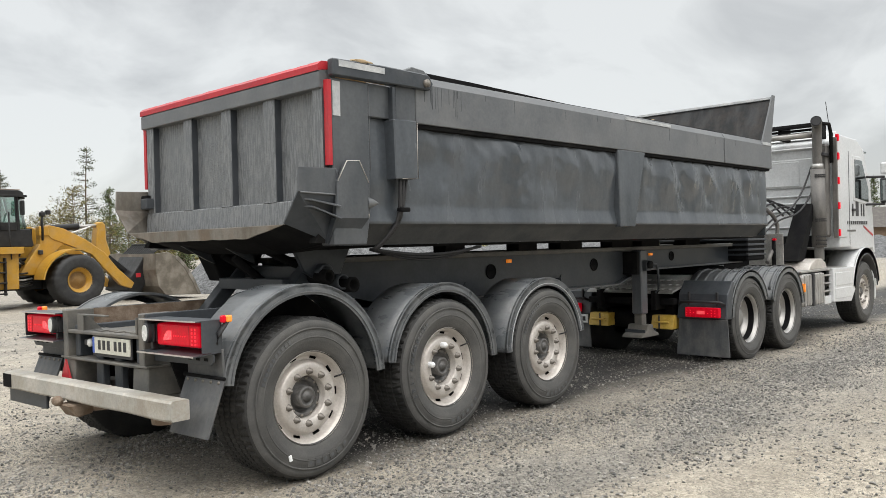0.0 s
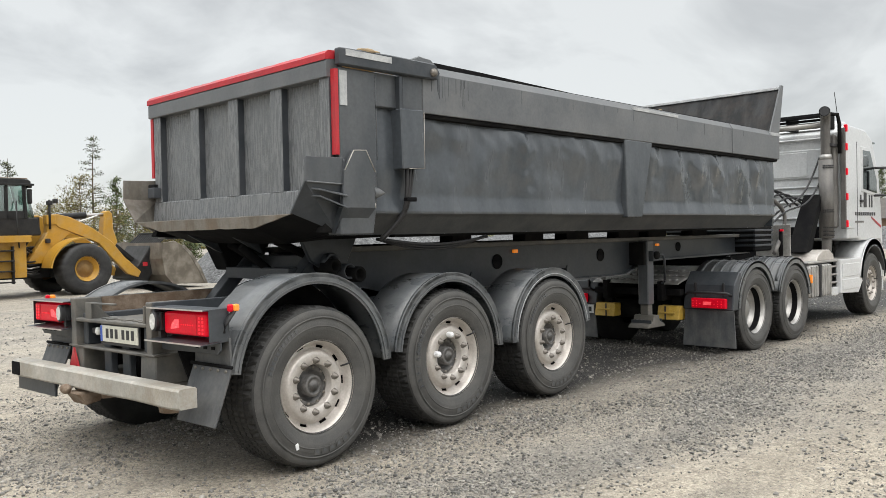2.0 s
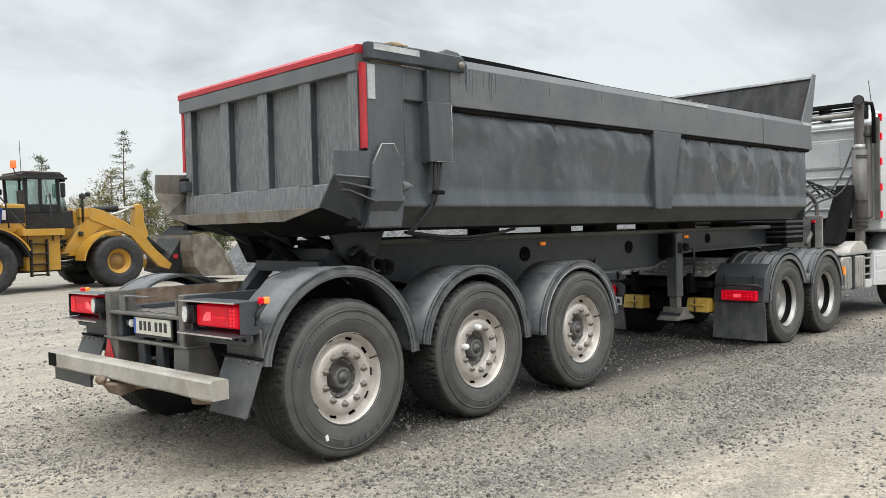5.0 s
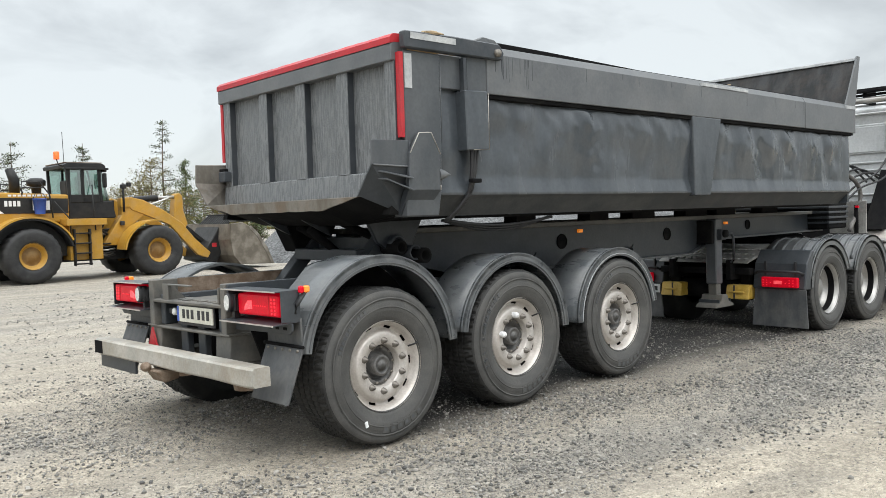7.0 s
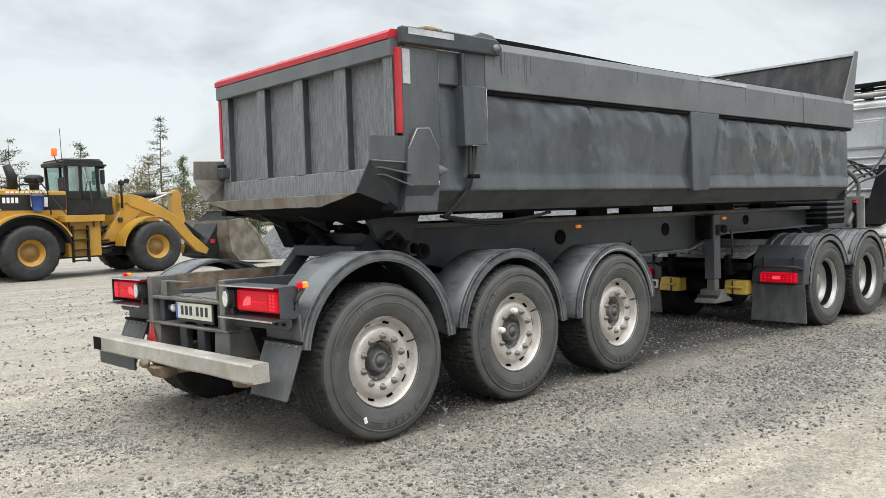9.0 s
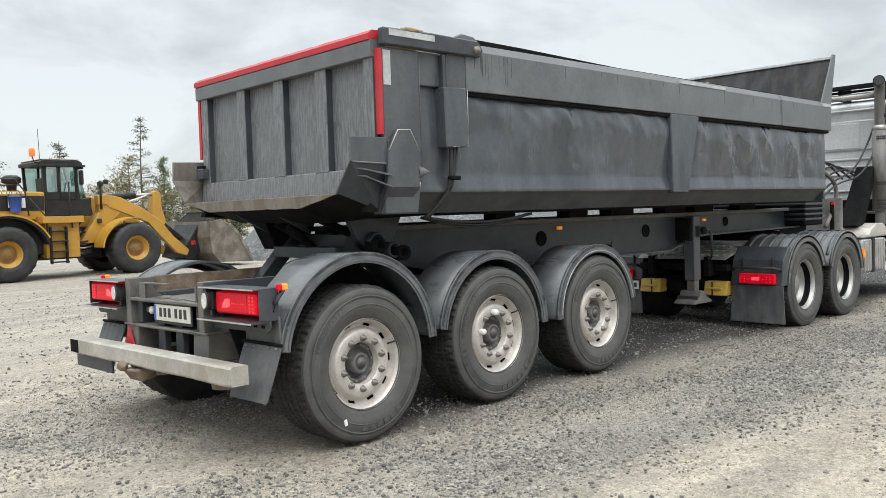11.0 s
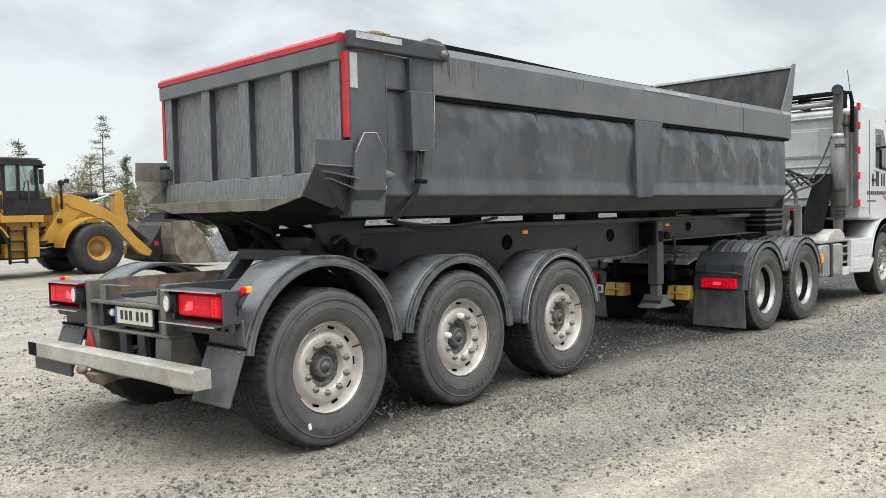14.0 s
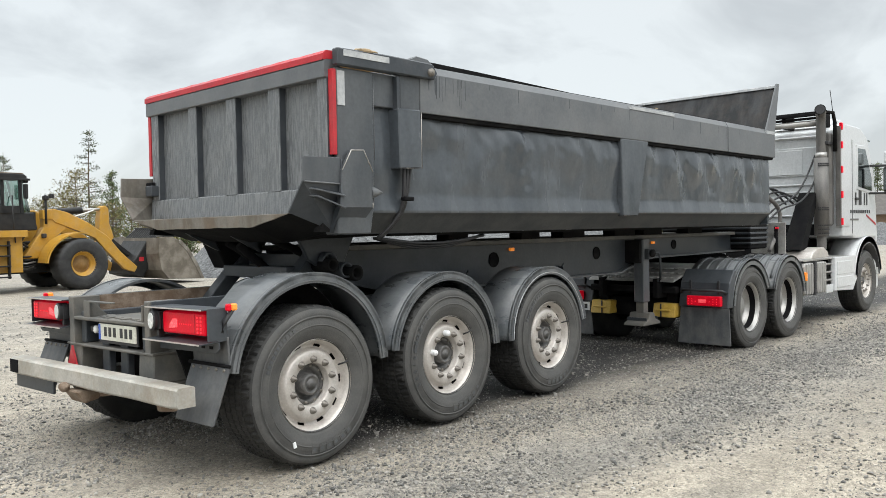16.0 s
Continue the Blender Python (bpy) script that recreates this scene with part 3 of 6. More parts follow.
def dented_side(s):
    """Side sheet with knocks from inside and out, folded inward at the foot."""
    rng = random.Random(11)
    dents = [(rng.uniform(0.9, 7.0), rng.uniform(1.75, 2.36), rng.uniform(0.06, 0.20), rng.uniform(-0.009, 0.008)) for _ in range(80)]
    dents += [(0.95 + 0.36 * k + rng.uniform(-0.1, 0.1), 2.21 + rng.uniform(-0.05, 0.06), rng.uniform(0.10, 0.17), rng.uniform(0.014, 0.028)) for k in range(17)]
    dents += [(rng.uniform(0.9, 7.1), rng.uniform(1.85, 2.30), rng.uniform(0.025, 0.05), rng.choice((-1, 1)) * rng.uniform(0.002, 0.006)) for _ in range(60)]
    for _ in range(70):
        dents.append((rng.uniform(0.9, 7.1), 2.22 + rng.gauss(0, 0.055), rng.uniform(0.035, 0.08), rng.uniform(0.004, 0.011)))
    for _ in range(30):
        dents.append((rng.uniform(1.2, 7.0), rng.uniform(1.80, 2.15), rng.uniform(0.02, 0.035), rng.uniform(0.002, 0.005)))
    bm = N()
    nx = 420
    prof = [2.40 - 0.765 * j / 34 for j in range(35)] + [1.615, 1.58, 1.53, 1.49]
    cols = []
    for i in range(nx + 1):
        x = 0.12 + 7.15 * i / nx
        col = []
        for z in prof:
            y = (1.208 + 0.014 * math.sin(math.pi * (2.4 - z) / 0.78) if z > 1.76 else 1.2155 + 0.15 * (1.76 - z)) if z > 1.634 else 1.2235 - (1.635 - z) * 0.99
            e = min(1, (2.40 - z) / 0.06) * min(1, max(0, (z - 1.62) / 0.15)) * min(1, (x - 0.1) / 0.3, (7.28 - x) / 0.15)
            d = 0.010 * noise.noise((x * 0.9, z * 1.5, s)) + 0.009 * noise.noise((x * 2.6, z * 2.2, s + 3)) + 0.002 * noise.noise((x * 7, z * 3, s))
            d -= 0.017 * abs(noise.noise((x * 1.9 + 0.5 * z, z * 0.9, s + 7))) + 0.008 * abs(noise.noise((x * 4.3 - z, z * 1.6, s + 9)))
            for dx, dz, r, k in dents:
                q = ((x - dx) ** 2 + (z - dz) ** 2 * 0.7) / (r * r)
                if q < 6:
                    d += k * math.exp(-q)
            col.append(bm.verts.new((x, s * (y + e * d), z)))
        cols.append(col)
    for a, b in zip(cols, cols[1:]):
        for j in range(len(prof) - 1):
            bm.faces.new([a[j], b[j], b[j + 1], a[j + 1]]).smooth = j != 34
    return bm


for s in (-1, 1):
    sheet = part("side_sheet", dented_side(s), M_BODY, body, "dented dark grey side sheet")
    sheet.data.materials.append(M_FOOT)
    for f in sheet.data.polygons:
        f.material_index = 1 if f.center.z < 1.634 else 0
part("front_wall", B(7.25, 7.30, -1.2, 1.2, 1.5, 2.7), M_BODY, body)
hb = prism(N(), [(7.06, 2.60), (7.10, 2.60), (7.47, 3.27), (7.43, 3.29)], "y", -1.25, 1.25)
head = part("headboard", bevel(hb), M_HEAD, body, "raised dark grey headboard leaning forward")
part("headboard_edge", bevel(prism(N(), [(7.405, 3.285), (7.49, 3.275), (7.50, 3.315), (7.41, 3.322)], "y", -1.26, 1.26), 0.004), M_WHITE_TAPE, head, "pale top edge")
for y0, y1 in ((-1.272, -1.252), (1.252, 1.272)):
    part("gusset", prism(N(), [(7.06, 2.70), (7.34, 2.70), (7.50, 3.34), (7.42, 3.34)], "y", y0, y1), M_BAND, head)
for s in (-1, 1):
    def yb(a, b):
        return (min(s * a, s * b), max(s * a, s * b))
    for x0, x1 in ((0.80, 5.93), (5.945, 7.34)):
        bm = prism(N(), [(s * 1.195, 2.375), (s * WY, 2.365), (s * WY, 2.66), (s * (WY - 0.035), 2.722), (s * 1.17, 2.722), (s * 1.17, 2.375)], "x", x0, x1)
        part("side_rail", bevel(bm, 0.008, 2), M_BAND, body, "boxed upper side rail")
    # black strip stands in for the shadow line below the overhanging rail
    part("rail_seam", prism(N(), [(s * 1.20, 2.364), (s * 1.262, 2.364), (s * 1.255, 2.338), (s * 1.205, 2.332)], "x", 0.82, 7.30), M_DARK, body, "dark strip for the shadow under the rail")
    part("rub_strip", prism(N(), [(0.98, 2.722), (0.98, 2.765), (1.5, 2.760), (2.8, 2.732), (5.9, 2.735), (5.9, 2.722)], "y", *yb(1.18, 1.215)), M_DARK, body)
    part("reflector", B(3.72, 4.62, *yb(1.238, 1.281), 2.665, 2.695), M_WHITE_TAPE, body, "worn silver reflective strip")
    part("reflector", B(7.06, 7.33, *yb(1.238, 1.281), 2.66, 2.70), M_WHITE_TAPE, body, "worn silver reflective strip")
    bm = prism(N(), [(3.56, 2.37), (4.09, 2.37), (3.98, 2.0), (3.87, 1.61), (3.59, 1.61)], "y", *yb(1.16, 1.272))
    part("side_rib", bevel(bm, 0.012, 2), M_BODY, body, "tapered pressed rib")
    rg = random.Random(21)
    for k in range(26):
        x = rg.choice((rg.uniform(0.85, 1.3), rg.uniform(0.85, 7.2)))
        ln = rg.uniform(0.04, 0.22)
        part("dried_drip", B(x, x + rg.uniform(0.002, 0.006), *yb(WY - 0.002, WY + 0.0012), 2.655 - ln, 2.655), M_POST if k % 3 else M_FRAME, body)
    # rear corner
    part("rear_post", bevel(prism(N(), [(0.015, 2.603), (0.34, 2.603), (0.34, 1.72), (0.30, 1.49), (0.015, 1.49)], "y", *yb(1.13, WY)), 0.008), M_POST, body)
    part("corner_panel", BB(0.34, 0.62, *yb(1.16, 1.255), 2.375, 2.612), M_POST, body)
    part("hose_cover", bevel(prism(N(), [(0.53, 2.37), (0.755, 2.375), (0.755, 1.955), (0.54, 1.945)], "y", *yb(1.19, 1.325)), 0.008), M_BODY, body, "dented folded steel cover")
    part("hinge_post", BB(0.60, 0.80, *yb(1.16, 1.27), 2.375, 2.66), M_POST, body)
    part("post_edge", BB(0.545, 0.575, *yb(1.25, 1.30), 2.35, 2.60, w=0.003), M_FRAME, body)
    hexa = [(0.02, 1.915), (0.10, 2.051), (0.209, 2.057), (0.289, 1.912), (0.284, 1.665), (0.0, 1.665)]
    bm = prism(N(), hexa, "y", *yb(1.285, 1.315))
    plate6 = part("corner_plate", bevel(bm, 0.005), M_POST, body, "six-sided welded corner plate")
    low = N()
    qa = [(0.284, s * 1.313, 1.667), (0.199, s * 1.215, 1.493), (0.0, s * 1.215, 1.500), (0.0, s * 1.313, 1.667)]
    va = [low.verts.new(p) for p in qa]
    vb = [low.verts.new((x, y - s * 0.05, z + 0.005)) for x, y, z in qa]
    for i in range(4):
        low.faces.new([va[i], va[(i + 1) % 4], vb[(i + 1) % 4], vb[i]])
    low.faces.new(va)
    low.faces.new(list(reversed(vb)))
    # darker paint than the plate above stands in for shade on this down-facing facet
    part("lower_facet", low, M_FRAME, plate6)
    part("corner_box", prism(N(), [(-0.02, 1.665), (0.28, 1.665), (0.20, 1.50), (-0.08, 1.51)], "y", *yb(1.12, 1.195)), M_DARK, plate6)
    if s < 0:
        ring = [(0.02, 1.915), (0.10, 2.051), (0.209, 2.057), (0.289, 1.912), (0.284, 1.70), (0.284, 1.668)]
        part("worn_edge", tube(N(), [(x, -1.316, z) for x, z in ring[:4]], 0.0035, 5), M_ALU, body, "bare scraped metal edge")
        part("worn_edge", tube(N(), [(x, -1.316, z) for x, z in ring[4:]], 0.003, 5), M_ALU, body)
        part("worn_edge", tube(N(), [(0.756, -1.326, 2.36), (0.756, -1.326, 1.957), (0.60, -1.326, 1.951)], 0.003, 5), M_ALU, body)
        part("worn_edge", tube(N(), [(0.342, -1.276, 2.58), (0.342, -1.276, 2.0)], 0.0025, 5), M_BAND, body)
        part("worn_edge", tube(N(), [(0.81, -1.272, 2.38), (0.81, -1.272, 2.60)], 0.003, 5), M_ALU, body)
    part("hook", lathe(N(), [(0.045, 0), (0.03, -0.05), (0.0, -0.10)], 12), M_BAND, body, "", pose(0.30, s * 1.27, 1.775, 0, 0, 75 if s < 0 else 105))
    part("rear_reflector", B(-0.018, 0.012, *yb(1.236, 1.278), 2.02, 2.585), M_RED, body, "red upright reflective strip")
    part("reflector", B(0.022, 0.085, *yb(1.272, 1.280), 2.35, 2.58), M_WHITE_TAPE, body)
    # tailgate arm
    arm = bevel(prism(N(), [(0.0, 2.722), (0.0, 2.61), (0.92, 2.615), (0.95, 2.665), (0.90, 2.728), (0.45, 2.732)], "y", *yb(1.255, 1.315)), 0.008)
    a = part("tailgate_arm", arm, M_FRAME, body)
    part("arm_reflector", B(0.05, 0.46, *yb(1.30, 1.319), 2.672, 2.714), M_WHITE_TAPE, a)
    part("pivot_bolt", lathe(N(), [(0.03, 0), (0.03, -0.02), (0.0, -0.024)], 12), M_NUT, a, "", Matrix.Translation((0.87, s * 1.315 - (0 if s < 0 else -0.02), 2.66)))
    part("pivot_ear", bevel(prism(N(), [(0.74, 2.70), (0.98, 2.70), (0.99, 2.73), (0.92, 2.775), (0.80, 2.785), (0.74, 2.76)], "y", *yb(1.20, 1.245)), 0.006), M_BAND, body)

# spill chute behind the tailgate
def slab(corners, dx=0.0, dy=0.0, dz=0.0):
    """A thin plate through four corners, thickened by one offset."""
    bm = N()
    a = [bm.verts.new(p) for p in corners]
    b = [bm.verts.new((x + dx, y + dy, z + dz)) for x, y, z in corners]
    k = len(a)
    for i in range(k):
        bm.faces.new([a[i], a[(i + 1) % k], b[(i + 1) % k], b[i]])
    bm.faces.new(a)
    bm.faces.new(list(reversed(b)))
    return bm


def rust_patch(y):
    return 0.006 * noise.noise((y * 7, 3.0, 1.0))


for s in (-1, 1):
    mat = M_STEEL if s > 0 else M_POST
    up = part("spill_plate", bevel(slab([(-0.275, s * 1.29, 1.995), (0.03, s * 1.29, 2.0), (0.03, s * 1.29, 1.825), (-0.282, s * 1.29, 1.835)], dy=-s * 0.014), 0.003), mat, body, "worn flared spill plate")
    lo = [(-0.282, s * 1.288, 1.833), (0.03, s * 1.288, 1.823), (0.03, s * 1.20, 1.51), (-0.268, s * 1.11, 1.638)]
    # near plate takes the darker frame paint in place of its recess shade
    part("lower_plate", slab(lo, dy=-s * 0.012, dz=0.004), mat if s > 0 else M_FRAME, up, "spill plate folded inward to the lip")
    part("weld_bead", tube(N(), [(-0.27 + 0.03 * k, s * (1.292 + 0.002 * (k % 2)), 1.834 - 0.001 * k) for k in range(11)], 0.006, 5), M_BAND, up)
    part("weld_bead", tube(N(), [(0.032, s * (1.292 + 0.002 * (k % 2)), 1.99 - 0.018 * k) for k in range(10)], 0.008, 5), M_FRAME, up)
    for u, x0 in ((0.17, -0.250), (0.42, -0.235)):
        yp, z = s * (1.284 - 0.09 * u), 1.823 - 0.313 * u
        yq, zq = s * (1.284 - 0.178 * u * 0.9), 1.833 - 0.20 * u * 0.9
        part("step_fin", bevel(slab([(x0, yq, zq), (0.03, yp, z), (0.03, s * 1.335, z - 0.020), (x0 + 0.06, s * 1.305, zq - 0.010)], dz=-0.012), 0.002), M_POST, up, "triangular stiffening fin")
    part("latch", BB(-0.07, 0.03, *sorted((s * 1.14, s * 1.25)), 1.86, 1.96), M_DARK, body)
part("far_latch", BB(-0.10, 0.0, 1.09, 1.20, 1.84, 1.93), M_FRAME, body)
lip = N()
rows_l = []
for k in range(41):
    y = 1.11 - 2.22 * k / 40
    zb = 1.549 + rust_patch(y) + 0.085 * max(0.0, (abs(y) - 0.675) / 0.435)
    rows_l.append([lip.verts.new(p) for p in ((-0.268, y, 1.630 + 0.3 * rust_patch(y + 3)), (-0.268, y, zb), (-0.250, y, zb), (-0.235, y, 1.626), (0.10, y, 1.640), (0.10, y, 1.648), (-0.25, y, 1.634))])
for p, q in zip(rows_l, rows_l[1:]):
    for i in range(7):
        lip.faces.new([p[i], p[(i + 1) % 7], q[(i + 1) % 7], q[i]])
lip.faces.new(rows_l[0])
lip.faces.new(list(reversed(rows_l[-1])))
part("chute_lip", lip, M_LIP, body, "worn rusty steel lip")
# plates below the lip in near black, the recess shade put into the colour
part("chute_under", slab([(-0.255, -0.675, 1.552), (-0.262, -1.108, 1.634), (0.03, -1.20, 1.512), (0.02, -0.66, 1.435)], dx=0.01, dz=0.008), M_DARK, body, "folded plate under the lip, coloured black for its shade")
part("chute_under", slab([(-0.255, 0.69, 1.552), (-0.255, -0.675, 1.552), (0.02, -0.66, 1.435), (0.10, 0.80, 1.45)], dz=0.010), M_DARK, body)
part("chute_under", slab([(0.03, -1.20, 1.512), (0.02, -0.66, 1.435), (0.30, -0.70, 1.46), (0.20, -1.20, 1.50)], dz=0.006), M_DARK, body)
for y in (-0.15, 0.42):
    part("lip_gusset", prism(N(), [(-0.24, 1.56), (0.10, 1.47), (0.15, 1.36), (0.06, 1.40)], "y", y, y + 0.014), M_FRAME, body)
# tailgate
gate = part("tailgate", B(0.022, 0.060, -1.2, 1.2, 1.70, 2.60), M_TAIL, trailer, "wet streaked dark grey ribbed tailgate")
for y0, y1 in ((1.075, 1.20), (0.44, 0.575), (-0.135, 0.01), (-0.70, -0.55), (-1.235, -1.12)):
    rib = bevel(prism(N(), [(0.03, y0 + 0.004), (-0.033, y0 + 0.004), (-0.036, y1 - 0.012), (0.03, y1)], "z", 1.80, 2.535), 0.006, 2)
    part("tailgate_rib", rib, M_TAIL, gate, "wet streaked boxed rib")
    # darker plate on each rib side: its shade put into the colour
    part("rib_side", B(-0.028, 0.021, y0 + 0.001, y0 + 0.0035, 1.812, 2.53), M_FRAME, gate, "darker rib side, shade put into the colour")
    part("rib_weld", tube(N(), [(-0.037, y0 + (y1 - y0) * k / 8, 1.803 + 0.003 * (k % 2)) for k in range(9)], 0.005, 5), M_BAND, gate)
part("tailgate_rail", bevel(prism(N(), [(-0.055, 2.53), (0.09, 2.53), (0.09, 2.66), (-0.03, 2.66), (-0.055, 2.64)], "y", -1.235, 1.245), 0.006), M_BAND, gate)
bm = N()
ny = 60
rows = []
for k in range(ny + 1):
    y = -1.235 + 2.49 * k / ny
    j = 0.005 * noise.noise((y * 9, 2.0, 0)) if k else 0
    rows.append([bm.verts.new(p) for p in ((-0.058, y, 2.645), (-0.058, y, 2.685), (-0.03, y, 2.710 + j), (0.05, y, 2.715 + j), (0.07, y, 2.665))])
for p, q in zip(rows, rows[1:]):
    for i in range(4):
        bm.faces.new([p[i], p[i + 1], q[i + 1], q[i]])
bm.faces.new(rows[0])
bm.faces.new(list(reversed(rows[-1])))
part("red_edging", bm, M_RED, gate, "frayed red reflective edging")
part("tailgate_sill", bevel(prism(N(), [(0.03, 1.812), (-0.040, 1.803), (-0.055, 1.636), (0.03, 1.636)], "y", -1.20, 1.20), 0.006), M_TAIL, gate)
# sand left in the body
bm = N()
g = [[bm.verts.new((x, y, 2.58 + 0.17 * noise.noise((x * 2.2, y * 2.2, 0)) + 0.22 * math.exp(-((x - 0.35) ** 2 + (y + 1.05) ** 2) * 14))) for y in [(-1.15 + 0.23 * j) for j in range(11)]] for x in [0.14 + 0.18 * i for i in range(6)]]
for i in range(5):
    for j in range(10):
        bm.faces.new([g[i][j], g[i + 1][j], g[i + 1][j + 1], g[i][j + 1]]).smooth = True
bmesh.ops.extrude_face_region(bm, geom=bm.faces[:])
tagged(new("sand_heap", mesh_of("sand_heap", bm, M_SAND)), "remains of brown sand inside the tipping body", "sand")

for k, (x, y, r) in enumerate(((0.27, -1.285, 0.045), (0.33, -1.28, 0.032), (0.21, -1.282, 0.024), (0.95, -1.20, 0.03), (1.9, -1.19, 0.02), (2.6, -1.19, 0.018), (4.4, -1.19, 0.022))):
    clod = bmesh.ops.create_icosphere(clod_bm := N(), subdivisions=2, radius=1.0)
    for v in clod["verts"]:
        q = 1 + 0.35 * noise.noise((v.co.x * 2 + k, v.co.y * 2, v.co.z * 2))
        v.co = (x + v.co.x * r * 1.6 * q, y + v.co.y * r * 0.7 * q, (2.733 if x < 1 else 2.745 if x < 2 else 2.737) + v.co.z * r * 0.5 * q)
    part("caked_sand", clod_bm, M_SAND, body, "clod of caked brown sand")

# hoses on the body side
for k, (dx, r) in enumerate(((0.0, 0.014), (0.035, 0.012), (0.065, 0.010))):
    pts = []
    for i in range(15):
        u = i / 14
        pts.append((0.615 + dx * (1 - 0.6 * min(1, u * 2)) - 0.13 * max(0.0, u - 0.55) ** 1.5 / 0.3, -1.285 + 0.16 * u ** 3, 1.97 - 0.52 * u))
    part("hydraulic_hose", tube(N(), pts, r, 8), M_INK, body)
part("hose_clamp", BB(0.60, 0.70, -1.30, -1.255, 1.72, 1.75), M_DARK, body)
for k in range(3):
    pts = [(0.6 + 1.2 * i / 12, -1.0 + 0.02 * k, 1.455 - 0.05 * math.sin(math.pi * i / 12) * (1 + 0.4 * k)) for i in range(13)]
    part("air_hose", tube(N(), pts, 0.012, 6), M_INK, body)

# main frame
for s in (-1, 1):
    y0, y1 = sorted((s * 0.43, s * 0.47))
    web = prism(N(), [(0.62, 1.37), (0.62, 1.12), (1.2, 0.99), (4.75, 0.985), (5.25, 1.13), (8.1, 1.14), (8.1, 1.37)], "y", y0, y1)
    beam = part("main_beam", web, M_FRAME, trailer, "dark grey welded main beam")
    part("top_flange", BB(0.62, 8.1, *sorted((s * 0.37, s * 0.54)), 1.355, 1.40), M_DUSTY, beam, "dust-covered top flange")
    part("bottom_flange", BB(1.2, 4.75, *sorted((s * 0.37, s * 0.53)), 0.965, 0.985), M_BAND, beam)
    part("bottom_flange", bevel(prism(N(), [(4.75, 0.965), (5.25, 1.11), (8.1, 1.12), (8.1, 1.14), (5.25, 1.13), (4.75, 0.985)], "y", *sorted((s * 0.37, s * 0.53))), 0.003), M_BAND, beam)
    for x, z, r in ((2.55, 1.21, 0.062), (4.32, 1.215, 0.06), (6.09, 1.265, 0.05)):
        part("lightening_hole", disc(lathe(N(), [(r + 0.01, 0.004), (r + 0.008, -0.006), (r, -0.006), (r, 0.004)], 28), r, 0.0, 28), M_DARK, beam, "", Matrix.Translation((x, s * 0.475, z)))
    for x in (1.5, 2.1, 3.0, 3.6):
        part("stiffener", prism(N(), [(x, 0.99), (x + 0.012, 0.99), (x + 0.012, 1.10), (x, 1.10)], "y", *sorted((s * 0.46, s * 0.535))), M_FRAME, beam)
        part("bracket", prism(N(), [(x - 0.06, 0.99), (x + 0.10, 0.99), (x + 0.04, 1.13)], "y", *sorted((s * 0.50, s * 0.515))), M_FRAME, beam)
    part("side_lamp", BB(2.78, 2.84, *sorted((s * 0.47, s * 0.50)), 1.285, 1.318, w=0.004), M_AMBER, beam, "lit amber marker lamp")
    part("side_lamp", BB(5.52, 5.58, *sorted((s * 0.47, s * 0.50)), 1.285, 1.315, w=0.004), M_AMBER, beam, "lit amber marker lamp")
    # rear hinge
    part("hinge_bracket", bevel(prism(N(), [(0.153, 1.51), (0.72, 1.485), (0.618, 1.285), (0.58, 1.20), (0.40, 1.22), (0.266, 1.30)], "y", *sorted((s * 0.56, s * 0.60))), 0.008), M_FRAME, trailer)
    part("hinge_pin", lathe(N(), [(0.072, 0.06), (0.072, -0.045), (0.066, -0.05), (0.052, -0.05), (0.050, 0.10), (0.0, 0.10)], 28), M_FRAME, trailer, "open steel pivot tube", Matrix.Translation((0.425, s * 0.61, 1.285)) @ pose(0, 0, 0, 0, 0, 0 if s < 0 else 180))
    part("frame_strut", bevel(prism(N(), [(0.02, 0.99), (0.16, 0.99), (0.50, 1.33), (0.36, 1.35)], "y", *sorted((s * 0.40, s * 0.52))), 0.006), M_FRAME, trailer)
    part("frame_tube", lathe(N(), [(0.060, 0.0), (0.060, -0.09), (0.046, -0.09), (0.046, 0.0)], 24), M_FRAME, trailer, "", Matrix.Translation((0.545, s * 0.62, 1.215)) @ pose(0, 0, 0, 0, 0, 0 if s < 0 else 180))
for x, z0, z1 in ((0.18, 1.16, 1.25), (0.40, 1.24, 1.34), (2.0, 1.05, 1.30), (3.4, 1.05, 1.30), (5.0, 1.05, 1.30), (6.6, 1.16, 1.34), (8.0, 1.16, 1.36)):
    part("cross_member", BB(x, x + 0.12, -0.44, 0.44, z0, z1), M_FRAME, trailer)
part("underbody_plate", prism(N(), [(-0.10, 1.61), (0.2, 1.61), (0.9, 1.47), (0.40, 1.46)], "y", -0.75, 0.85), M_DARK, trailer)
# webs darkened to near black to carry the shade under the chute
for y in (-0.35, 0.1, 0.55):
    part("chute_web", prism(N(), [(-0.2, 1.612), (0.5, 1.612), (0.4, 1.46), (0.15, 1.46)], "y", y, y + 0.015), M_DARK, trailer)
part("stabiliser", bevel(prism(N(), [(0.08, 1.46), (0.5, 1.46), (0.40, 1.30), (0.2, 1.22)], "y", 0.42, 0.62), 0.01), M_DARK, trailer)
for x0, z0, x1, z1, y in ((0.10, 1.44, 0.62, 1.12, 0.24), (0.02, 1.42, 0.42, 1.08, -0.05), (0.16, 1.46, 0.74, 1.20, -0.30)):
    part("stabiliser_strut", tube(N(), [(x0, y, z0), (x1, y - 0.05, z1)], 0.032, 10), M_DARK, trailer)
part("stabiliser_pin", lathe(N(), [(0.055, 0.10), (0.055, -0.10), (0.035, -0.10), (0.035, -0.04), (0.0, -0.04)], 18), M_DARK, trailer, "", Matrix.Translation((0.40, -0.62, 1.26)))
